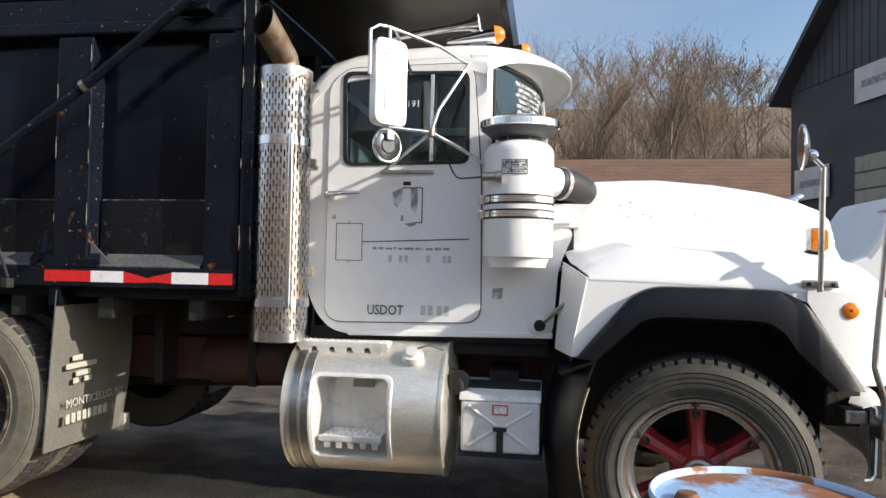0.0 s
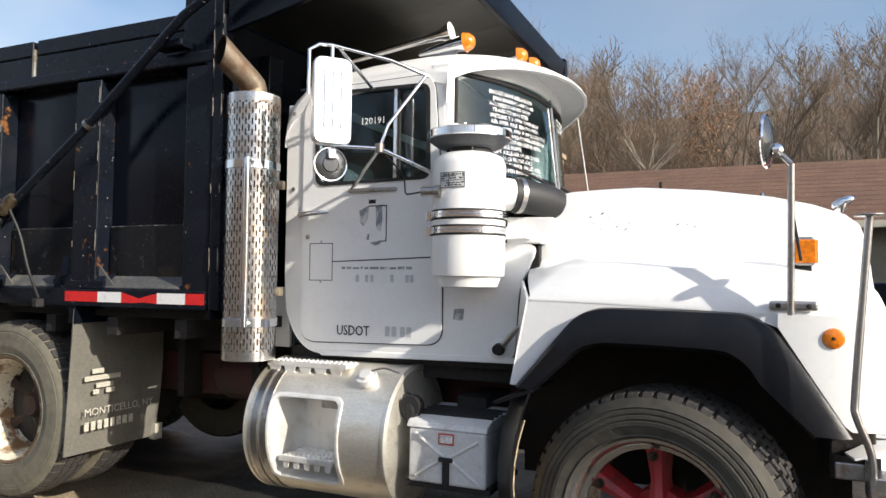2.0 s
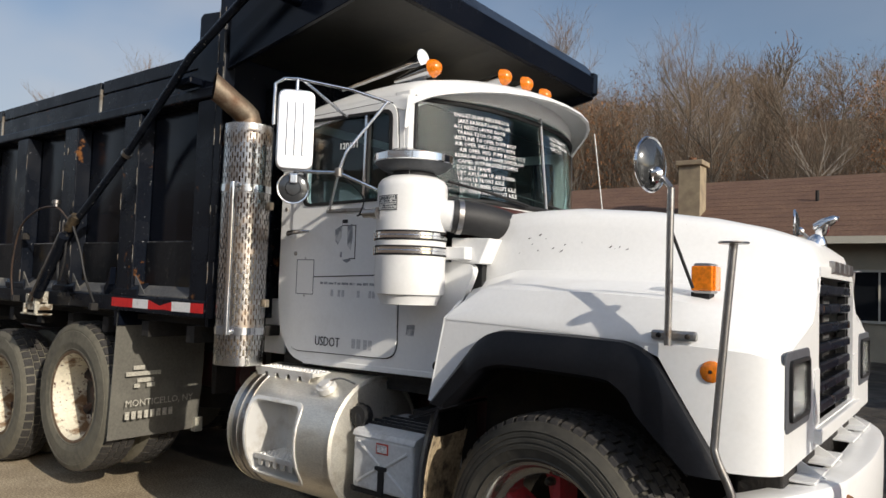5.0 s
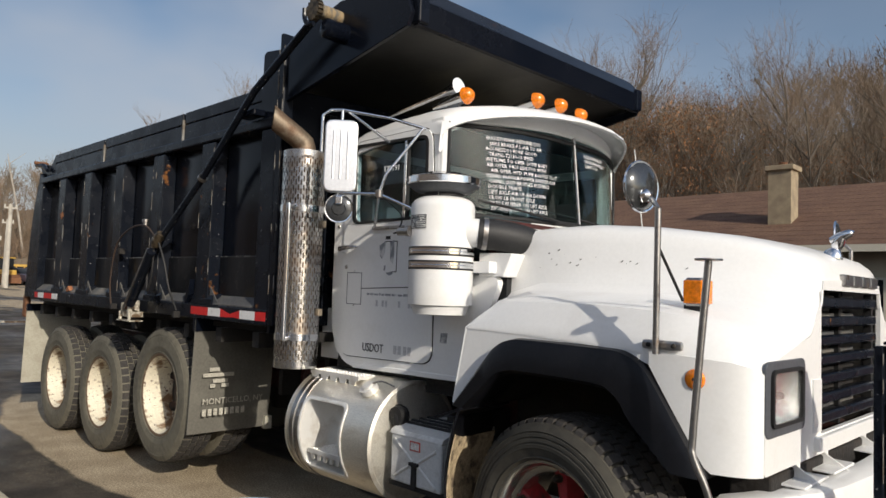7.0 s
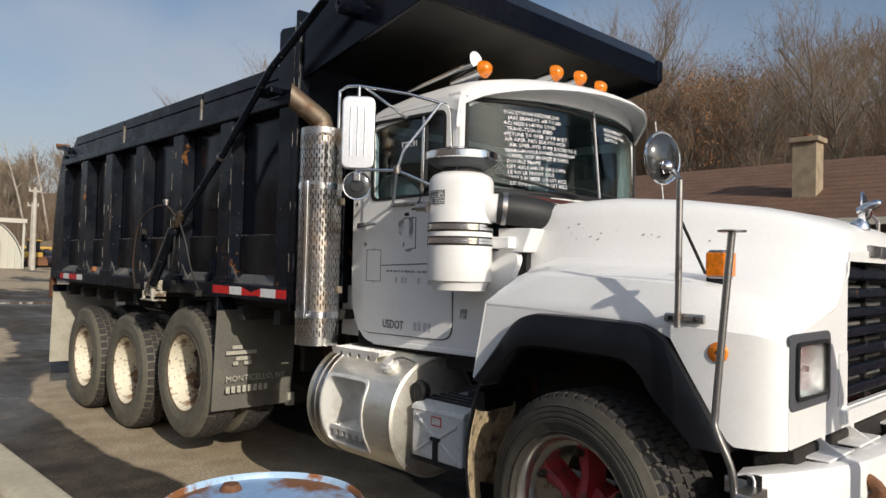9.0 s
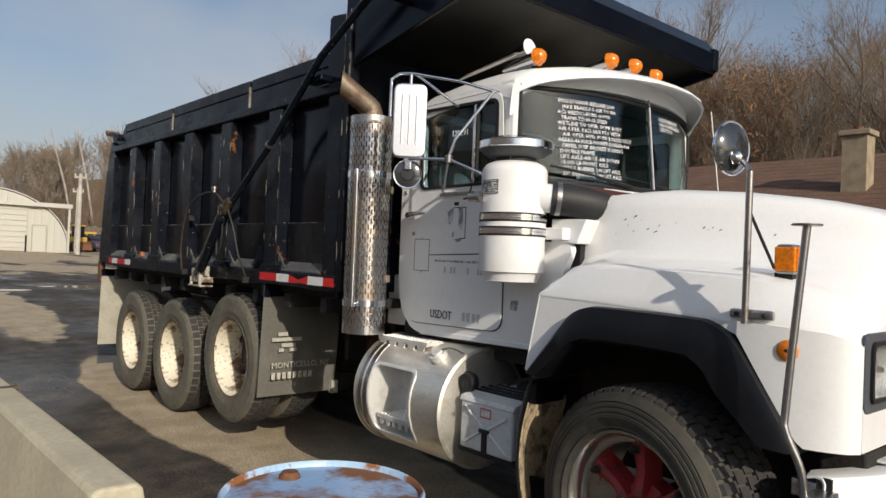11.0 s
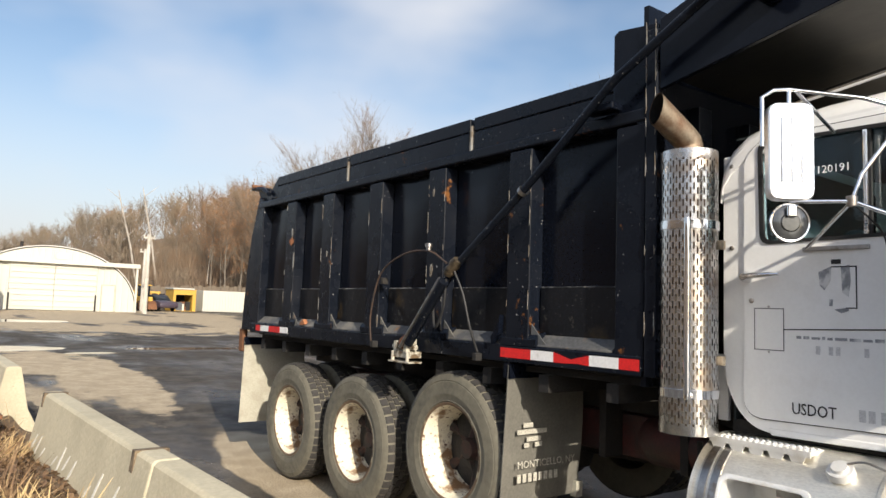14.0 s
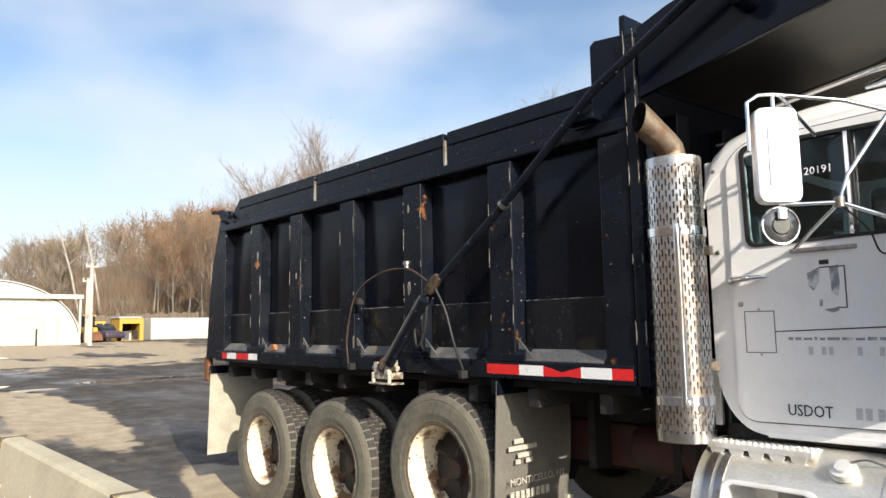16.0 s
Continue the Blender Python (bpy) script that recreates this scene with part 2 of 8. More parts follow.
M_BATT = mat("grey_battery_box", (0.62, 0.62, 0.61), 0.5, spots=(0.3, 0.28, 0.25), spot_scale=5, spot_lo=0.5, spot_hi=0.75, grain=0.08, bump=0.04)
M_LABEL = mat("printed_label", (0.6, 0.6, 0.58), 0.5, grain=0.5, grain_scale=160)
M_PRINT = mat("worn_flap_print", (0.42, 0.4, 0.34), 0.7, grain=0.4, grain_scale=120)
M_REDLABEL = mat("red_edged_label", (0.5, 0.08, 0.06), 0.5, grain=0.2)
M_BRUSHED = mat("brushed_mirror_back", (0.9, 0.9, 0.91), 0.34, 1.0, grain=0.05)
# Darker than the rear rubber: shade under the fender put into the colour.
M_TYREF = mat("front_tyre_rubber_shaded", (0.045, 0.041, 0.033), 0.75, spots=(0.095, 0.086, 0.064), spot_scale=2.2, spot_lo=0.4, spot_hi=0.8, grain=0.25, grain_scale=25, bump=0.15, bump_scale=30)
M_DUSTY = mat("dried_mud_on_rubber", (0.42, 0.33, 0.21), 0.95, spots=(0.12, 0.09, 0.06), spot_scale=14, spot_lo=0.5, spot_hi=0.62, grain=0.25, bump=0.4, bump_scale=30)
M_REFLECTOR = mat("headlamp_reflector", (0.75, 0.76, 0.75), 0.22, 0.85, spots=(0.55, 0.56, 0.55), spot_scale=14, grain=0.12, grain_scale=60, bump=0.4, bump_scale=50, stretch=(1, 3, 1))
M_MIRROR = mat("mirror_glass", (0.85, 0.87, 0.9), 0.03, 1.0)
M_CONCRETE = mat("barrier_concrete", (0.5, 0.445, 0.32), 0.85, spots=(0.39, 0.345, 0.245), spot_scale=2.2, spot_lo=0.42, spot_hi=0.72, grain=0.1, grain_scale=45,
                 fine=[((0.16, 0.14, 0.11), 14, 0.68, 0.76)], bump=0.25, bump_scale=22)
M_SLOT = mat("dark_stained_slot", (0.085, 0.06, 0.04), 0.9, spots=(0.2, 0.15, 0.095), spot_scale=16, spot_lo=0.45, spot_hi=0.62, grain=0.3)
M_PALE = mat("pale_scrape", (0.72, 0.7, 0.64), 0.75, spots=(0.6, 0.56, 0.45), spot_scale=20, spot_lo=0.5, spot_hi=0.7, grain=0.1)
M_DRUM = mat("blue_drum_paint", (0.36, 0.52, 0.7), 0.45, spots=(0.26, 0.1, 0.035), spot_scale=6.5, spot_lo=0.54, spot_hi=0.6, spot_rough=0.85, grain=0.06,
             fine=[((0.6, 0.66, 0.7), 9, 0.56, 0.66), ((0.12, 0.045, 0.02), 18, 0.63, 0.68)], bump=0.15, bump_scale=14, stretch=(1, 1, 0.7))
M_DRUMTOP = mat("blue_drum_lid_paint", (0.25, 0.4, 0.62), 0.3, spots=(0.2, 0.08, 0.03), spot_scale=3.2, spot_lo=0.43, spot_hi=0.52, spot_rough=0.7, grain=0.06, bump=0.1, bump_scale=6)


def glass(name, tint, rough=0.02):
    m = bpy.data.materials.new(name)
    m.use_nodes = True
    b = m.node_tree.nodes["Principled BSDF"]
    b.inputs["Base Color"].default_value = (*tint, 1)
    b.inputs["Transmission Weight"].default_value, b.inputs["Roughness"].default_value, b.inputs["IOR"].default_value = 1.0, rough, 1.45
    return m


M_GLASS = glass("tinted_cab_glass", (0.42, 0.58, 0.6))
M_SIDEGLASS = glass("dark_side_glass", (0.22, 0.32, 0.36))
M_LENS = glass("headlight_glass", (0.93, 0.95, 0.96), 0.08)


M_ORANGE = mat("bright_orange_rust", (0.33, 0.135, 0.06), 0.85, spots=(0.22, 0.08, 0.035), spot_scale=14, spot_lo=0.45, spot_hi=0.6, grain=0.25)
M_RIMLIP = mat("rusty_rim_lip", (0.14, 0.09, 0.055), 0.7, spots=(0.4, 0.33, 0.22), spot_scale=8, spot_lo=0.55, spot_hi=0.65, grain=0.25, bump=0.2)
M_TARP = mat("tan_rolled_mesh", (0.3, 0.22, 0.12), 0.85, spots=(0.13, 0.12, 0.1), spot_scale=9, spot_lo=0.45, spot_hi=0.6, grain=0.3, bump=0.3, stretch=(1, 4, 1))
M_WHITEGREASE = mat("grease_white_bracket", (0.4, 0.375, 0.31), 0.5, spots=(0.12, 0.08, 0.045), spot_scale=16, spot_lo=0.48, spot_hi=0.58, grain=0.25, bump=0.3)

# ---- mesh helpers ----
OFF = {}


def finish(bm, name, material, smooth=False, bevel=0.0, seg=2):
    bmesh.ops.remove_doubles(bm, verts=bm.verts[:], dist=1e-5)
    bmesh.ops.recalc_face_normals(bm, faces=bm.faces[:])
    if bevel:
        sharp = [e for e in bm.edges if len(e.link_faces) == 2 and e.calc_face_angle(0) > 0.6]
        bmesh.ops.bevel(bm, geom=sharp, offset=bevel, segments=seg, profile=0.5, affect="EDGES", clamp_overlap=True)
    me = bpy.data.meshes.new(name)
    bm.to_mesh(me)
    bm.free()
    for m in material if isinstance(material, (list, tuple)) else [material]:
        me.materials.append(m)
    if smooth:
        me.shade_smooth()
        me.set_sharp_from_angle(angle=radians(38))
    return me


def thing(name, base, label, category, group="", kind=""):
    ob = new(name)
    ob.empty_display_size = 0.2
    ob.location = base
    OFF[ob] = Vector(base)
    return tagged(ob, label, category, group, kind)


def part(name, bm, material, parent=None, label="", smooth=False, bevel=0.0, seg=2):
    """Links a bmesh in world places as one mesh object under a thing or part."""
    off = OFF.get(parent, Vector())
    bm.transform(Matrix.Translation(-off))
    ob = new(name, finish(bm, name, material, smooth, bevel, seg))
    if parent is not None:
        ob.parent = parent
    OFF[ob] = off
    return tagged(ob, label)


def again(name, me, parent, loc, rot=(0, 0, 0), label=""):
    """Another object on a mesh built at the origin, under a thing."""
    ob = new(name, me)
    ob.parent = parent
    ob.location = Vector(loc) - (OFF[parent] if parent is not None else Vector())
    ob.rotation_euler = rot
    OFF[ob] = Vector(loc)
    return tagged(ob, label)


def box(x0, x1, y0, y1, z0, z1, bm=None):
    bm = bm or bmesh.new()
    v = [bm.verts.new(p) for p in ((x0, y0, z0), (x1, y0, z0), (x1, y1, z0), (x0, y1, z0), (x0, y0, z1), (x1, y0, z1), (x1, y1, z1), (x0, y1, z1))]
    for f in ((0, 3, 2, 1), (4, 5, 6, 7), (0, 1, 5, 4), (1, 2, 6, 5), (2, 3, 7, 6), (3, 0, 4, 7)):
        bm.faces.new([v[i] for i in f])
    return bm


def at_axis(axis, u, v, w):
    return {"y": (u, w, v), "x": (w, u, v), "z": (u, v, w)}[axis]


def prism(pts, axis, a, b, bm=None):
    """A polygon drawn across the axis (x,z for y; y,z for x; x,y for z), from a to b along it."""
    bm = bm or bmesh.new()
    lo = [bm.verts.new(at_axis(axis, u, v, a)) for u, v in pts]
    hi = [bm.verts.new(at_axis(axis, u, v, b)) for u, v in pts]
    bm.faces.new(lo)
    bm.faces.new(hi[::-1])
    for i in range(len(pts)):
        j = (i + 1) % len(pts)
        bm.faces.new((lo[j], lo[i], hi[i], hi[j]))
    return bm


def plate(outer, holes, axis, a, b):
    """A plate with openings right through it."""
    bm = bmesh.new()
    edges = []
    for loop in (outer, *holes):
        vs = [bm.verts.new(at_axis(axis, u, v, a)) for u, v in loop]
        edges += [bm.edges.new((vs[i], vs[(i + 1) % len(vs)])) for i in range(len(vs))]
    bmesh.ops.triangle_fill(bm, edges=edges, use_beauty=True, use_dissolve=False)
    r = bmesh.ops.extrude_face_region(bm, geom=bm.faces[:])
    d = Vector(at_axis(axis, 0, 0, b - a))
    bmesh.ops.translate(bm, verts=[e for e in r["geom"] if isinstance(e, bmesh.types.BMVert)], vec=d)
    return bm


def rounded(pts, r, n=4):
    """Polygon corners rounded by radius r."""
    out = []
    k = len(pts)
    for i in range(k):
        p, a, b = Vector(pts[i]), Vector(pts[i - 1]), Vector(pts[(i + 1) % k])
        u, w = (a - p), (b - p)
        d = min(r, u.length * 0.45, w.length * 0.45)
        s, e = p + u.normalized() * d, p + w.normalized() * d
        for j in range(n + 1):
            t = j / n
            out.append(tuple((1 - t) ** 2 * s + 2 * t * (1 - t) * p + t * t * e))
    return out


def tube(pts, r, n=10, bm=None, cap=True):
    """A round bar along a line of points; r may be a list."""
    bm = bm or bmesh.new()
    pts = [Vector(p) for p in pts]
    rr = r if isinstance(r, (list, tuple)) else [r] * len(pts)
    rings, up = [], None
    for i, p in enumerate(pts):
        d = (pts[min(i + 1, len(pts) - 1)] - pts[max(i - 1, 0)]).normalized()
        if up is None:
            up = d.orthogonal().normalized()
        up = (up - d * up.dot(d)).normalized()
        side = d.cross(up)
        rings.append([bm.verts.new(p + rr[i] * (up * math.cos(2 * math.pi * k / n) + side * math.sin(2 * math.pi * k / n))) for k in range(n)])
    for a, b in zip(rings, rings[1:]):
        for k in range(n):
            bm.faces.new((a[k], a[(k + 1) % n], b[(k + 1) % n], b[k]))
    if cap:
        bm.faces.new(rings[0][::-1])
        bm.faces.new(rings[-1])
    return bm


def smooth_line(pts, n=6):
    """Catmull-Rom through the points."""
    p = [Vector(q) for q in pts]
    p = [2 * p[0] - p[1]] + p + [2 * p[-1] - p[-2]]
    out = []
    for i in range(1, len(p) - 2):
        a, b, c, d = p[i - 1:i + 3]
        for k in range(n):
            t = k / n
            out.append(0.5 * (2 * b + (c - a) * t + (2 * a - 5 * b + 4 * c - d) * t * t + (3 * b - a - 3 * c + d) * t ** 3))
    return out + [p[-2]]


def lathe(prof, n=32, m=None, bm=None, close=False):
    """A profile of (radius, height) turned round z, then placed by m."""
    bm = bm or bmesh.new()
    rings = []
    m = m or Matrix()
    for r, h in prof:
        rings.append([bm.verts.new(m @ Vector((r * math.cos(2 * math.pi * k / n), r * math.sin(2 * math.pi * k / n), h))) for k in range(n)] if r > 1e-6
                     else [bm.verts.new(m @ Vector((0, 0, h)))])
    for a, b in list(zip(rings, rings[1:])) + ([(rings[-1], rings[0])] if close else []):
        for k in range(n):
            q = [a[k % len(a)], a[(k + 1) % len(a)], b[(k + 1) % len(b)], b[k % len(b)]]
            q = [v for i, v in enumerate(q) if v not in q[:i]]
            if len(q) > 2:
                bm.faces.new(q)
    return bm


def grid(rows, bm=None, wrap=False):
    bm = bm or bmesh.new()
    vs = [[bm.verts.new(p) for p in r] for r in rows]
    for a, b in zip(vs, vs[1:]):
        for i in range(len(a) - (0 if wrap else 1)):
            j = (i + 1) % len(a)
            bm.faces.new((a[i], a[j], b[j], b[i]))
    return bm


def thicken(bm, t):
    bmesh.ops.recalc_face_normals(bm, faces=bm.faces[:])
    bmesh.ops.solidify(bm, geom=bm.faces[:], thickness=t)
    return bm


def lettering(text, size, m, material, parent, name="lettering", depth=0.001, label="", align="LEFT", squash=1.0):
    c = bpy.data.curves.new(name, "FONT")
    c.body, c.size, c.extrude, c.align_x, c.resolution_u = text, size, depth, align, 2
    tmp = bpy.data.objects.new("tmp", c)
    me = bpy.data.meshes.new_from_object(tmp)
    bpy.data.objects.remove(tmp)
    me.name = name
    off = OFF.get(parent, Vector())
    me.transform(Matrix.Translation(-off) @ m @ Matrix.Diagonal((squash, 1, 1, 1)))
    me.materials.append(material)
    ob = new(name, me)
    ob.parent = parent
    OFF[ob] = off
    return tagged(ob, label)


Y90 = Matrix.Rotation(radians(90), 4, "Y")
X90 = Matrix.Rotation(radians(90), 4, "X")
YC = 4.505


# ---- dump truck ----
truck = thing("dump_truck", (-2.4, YC, 0.0), "white dump truck with a black steel body parked on asphalt", "dump truck")


def both(f):
    """Calls f for the near side and the far side: s is -1 or 1, and y(d) is d metres out from the middle."""
    for s in (-1, 1):
        f(lambda d, s=s: YC + s * d, s)


def pair(a, b):
    return (min(a, b), max(a, b))


# frame and running gear
both(lambda y, s: part("frame_rail", box(-6.3, 1.35, *pair(y(0.36), y(0.44)), 0.72, 0.98), M_FRAME, truck, "dark red grimy frame rail", bevel=0.01))
for x in (-6.1, -4.9, -3.7, -2.2, -1.0, 0.2, 1.1):
    part("cross_member", box(x, x + 0.1, YC - 0.36, YC + 0.36, 0.76, 0.94), M_FRAME, truck, bevel=0.01)
for x, z in ((0.675, 0.52), (-3.07, 0.64), (-4.31, 0.52), (-5.48, 0.52)):
    bm = tube([(x, YC - 1.0, z), (x, YC + 1.0, z)], 0.07, 12)
    lathe([(0, -0.2), (0.14, -0.17), (0.2, 0), (0.14, 0.17), (0, 0.2)], 16, Matrix.Translation((x, YC, z)), bm)
    part("axle", bm, M_UNDER, truck, smooth=True)
part("gearbox", box(-1.2, 0.9, YC - 0.34, YC + 0.34, 0.55, 1.0), M_UNDER, truck, "grimy gearbox and engine", bevel=0.05)
part("drive_shaft", tube([(-4.2, YC, 0.58), (-1.1, YC, 0.7)], 0.05, 12), M_UNDER, truck, smooth=True)
part("air_tank", lathe([(0, -0.3), (0.12, -0.28), (0.15, -0.22), (0.15, 0.22), (0.12, 0.28), (0, 0.3)], 20, Matrix.Translation((-1.75, 4.05, 0.86)) @ Y90), M_FRAME, truck, smooth=True)
for x in (-2.3, -1.72):
    part("tank_bracket", box(x, x + 0.05, 3.9, 4.1, 0.72, 1.2), M_UNDER, truck)
part("hoist_cylinder", tube([(-1.9, YC, 0.85), (-1.62, YC, 2.4)], 0.09, 14), M_UNDER, truck, smooth=True)


# wheels: the axle lies along y, the outside faces the viewer's side of the truck
def tyre_mesh(R, w, rim, name, m=M_TYRE, g=0.012, rings=1):
    h = w / 2
    prof = [(rim, -h * 0.72), (rim + 0.02, -h * 0.86), (rim + 0.07, -h * 0.98), (R - 0.09, -h), (R - 0.033 - g, -h * 0.93), (R - 0.01 - g, -h * 0.84), (R - g, -h * 0.6),
            (R - g, h * 0.6), (R - 0.01 - g, h * 0.84), (R - 0.033 - g, h * 0.93), *[(R - 0.062 - 0.022 * k - e, h * (f + 0.012 * k)) for k in range(rings) for e, f in ((0.0, 0.965), (0.003, 0.945), (0.007, 0.945), (0.01, 0.97))], (R - 0.13, h), (rim + 0.085, h * 0.998), (rim + 0.08, h * 1.003),
            (rim + 0.07, h * 0.985), (rim + 0.035, h * 0.93), (rim + 0.03, h * 0.95), (rim + 0.02, h * 0.88), (rim, h * 0.74)]
    return finish(lathe(prof, 64, X90, close=True), name, m, True)


def tread_mesh(R, w, rows, n, name, reach=0.8, open_=0.78):
    """Rows of tread blocks; the outer rows run down over the shoulder as lugs."""
    bm = bmesh.new()
    rnd = random.Random(5)
    for j in range(rows):
        a0, a1 = -w / 2 * 0.75 + w * 0.75 * j / rows + 0.005, -w / 2 * 0.75 + w * 0.75 * (j + 1) / rows - 0.005
        edge = j in (0, rows - 1)
        for k in range(n):
            t0 = 2 * math.pi * (k + (0.5 if j % 2 else 0)) / n
            t1 = t0 + 2 * math.pi / n * (open_ * rnd.uniform(0.94, 1.04) if edge else 0.8)
            vs = []
            for low in (True, False):
                b0, b1 = a0, a1
                r0 = r1 = (R - 0.035 if low else R - rnd.uniform(0, 0.002))
                if j == 0:
                    b0, r0 = (-w / 2 * (reach + 0.13), R - 0.062) if low else (-w / 2 * reach, R - 0.012)
                if j == rows - 1:
                    b1, r1 = (w / 2 * (reach + 0.13), R - 0.062) if low else (w / 2 * reach, R - 0.012)
                for t, a, r in ((t0, b0, r0), (t1, b0, r0), (t1, b1, r1), (t0, b1, r1)):
                    vs.append(bm.verts.new((r * math.cos(t), a, r * math.sin(t))))
            for f in ((4, 5, 6, 7), (0, 1, 5, 4), (1, 2, 6, 5), (2, 3, 7, 6), (3, 0, 4, 7)):
                bm.faces.new([vs[i] for i in f])
    return finish(bm, name, M_TREAD)


R_R, R_F = 0.53, 0.526
ME_TYRE_R, ME_TREAD_R = tyre_mesh(R_R, 0.27, 0.30, "tyre"), tread_mesh(R_R, 0.27, 4, 46, "tread")
ME_TYRE_F, ME_TREAD_F = tyre_mesh(R_F, 0.40, 0.325, "tyre", M_TYREF, 0.02, 3), tread_mesh(R_F, 0.40, 5, 56, "tread", 0.76, 0.7)
# deep open rear rim
ME_RIM_R = finish(lathe([(0.3, 0.085), (0.315, 0.105), (0.322, 0.112), (0.318, 0.12), (0.305, 0.118), (0.293, 0.1), (0.285, 0.06), (0.275, 0.02), (0.268, -0.14), (0.262, -0.2), (0.28, -0.2), (0.3, 0.0)], 48, X90, close=True), "rim", M_CREAM, True)
ME_LIP_R = finish(lathe([(0.301, 0.119), (0.305, 0.1225), (0.318, 0.1245), (0.3255, 0.116), (0.322, 0.106), (0.318, 0.11)], 48, X90, close=True), "rim_lip", M_RIMLIP, True)


def spoke_hub(out, n, rad, mats):
    bm = lathe([(0, out), (0.06, out), (0.075, out - 0.02), (0.085, out - 0.07), (0.12, out - 0.1), (0.13, out - 0.18), (0, out - 0.18)], 24, X90)
    for k in range(n):
        a = radians(93 + k * 360 / n)
        rot = Matrix.Rotation(-a, 4, "Y")
        rows = []
        for r, hw, o0, o1 in ((0.07, 0.05, out - 0.04, out - 0.15), (0.16, 0.036, out - 0.07, out - 0.16), (rad - 0.03, 0.05, out - 0.06, out - 0.15), (rad, 0.058, out - 0.05, out - 0.13)):
            rows.append([rot @ Vector((r, -o1, -hw)), rot @ Vector((r, -o0, -hw * 0.6)), rot @ Vector((r, -o0 - 0.012, 0)), rot @ Vector((r, -o0, hw * 0.6)), rot @ Vector((r, -o1, hw))])
        g = grid(rows, bm, wrap=True)
    return finish(bm, "spoke_hub", mats, True)


ME_HUB_F = spoke_hub(0.14, 6, 0.295, M_REDHUB)
ME_HUB_R = spoke_hub(-0.03, 6, 0.262, M_REARHUB)
ME_DRUM_R = finish(lathe([(0, -0.08), (0.1, -0.08), (0.2, -0.095), (0.262, -0.11), (0.262, -0.3), (0, -0.3)], 32, X90), "brake_drum", M_UNDER, True)
ME_CAP = finish(lathe([(0, 0.045), (0.035, 0.045), (0.04, 0.03), (0.05, 0.03), (0.056, 0.018), (0.07, 0.015), (0.072, 0.0), (0, 0)], 24, X90), "hub_cap", M_STEEL, True)
ME_NUT = finish(lathe([(0, 0.04), (0.012, 0.038), (0.018, 0.025), (0.02, 0.0), (0, 0)], 8, X90), "wheel_nut", M_GREASE, True)
# front rim: bright outer band round the spokes
ME_RIM_F = finish(lathe([(0.325, 0.12), (0.345, 0.15), (0.35, 0.165), (0.343, 0.172), (0.33, 0.168), (0.318, 0.15), (0.312, 0.11), (0.3, 0.1), (0.288, 0.098), (0.285, 0.05), (0.3, -0.1), (0.325, -0.1)], 56, X90, close=True), "rim", M_RIMF, True)


def wheel(x, z, y_mid, s, front):
    # the front wheels stand steered a little towards the near side
    turn = (0, 0, (0 if s < 0 else math.pi) - (radians(9) if front else 0))
    y = YC + s * y_mid
    if front:
        w = again("front_wheel", ME_RIM_F, truck, (x, y, z), turn, "wide front wheel with red spokes and a bright rim")
        sub = (("tyre", ME_TYRE_F, 0), ("tread", ME_TREAD_F, 0), ("spoke_hub", ME_HUB_F, 0))
    else:
        w = again("rear_wheel", ME_RIM_R, truck, (x, y, z), turn, "dual rear wheel with a deep rust-spotted cream rim")
        sub = (("tyre", ME_TYRE_R, 0), ("tread", ME_TREAD_R, 0), ("spoke_hub", ME_HUB_R, 0), ("rim_lip", ME_LIP_R, 0), ("brake_drum", ME_DRUM_R, 0), ("inner_tyre", ME_TYRE_R, 0.335), ("inner_tread", ME_TREAD_R, 0.335))
    for n, me, d in sub:
        o = new(n, me)
        o.parent, o.location = w, (0, d, 0)
    o = new("hub_cap", ME_CAP)
    o.parent, o.location = w, (0, -0.138 if front else 0.1, 0)
    for k in range(6):
        a = radians(93 + k * 60)
        r = 0.262 if front else 0.235
        o = new("wheel_nut", ME_NUT)
        o.parent, o.location = w, (r * math.cos(a), -0.09 if front else 0.14, r * math.sin(a))


for s in (-1, 1):
    wheel(0.70, R_F, 1.03, s, True)
    for x, z in ((-3.07, 0.665), (-4.31, R_R), (-5.48, R_R)):
        wheel(x, z, 1.075, s, False)

# dump body
RIBS = (-2.52, -3.36, -4.165, -4.955, -5.69)


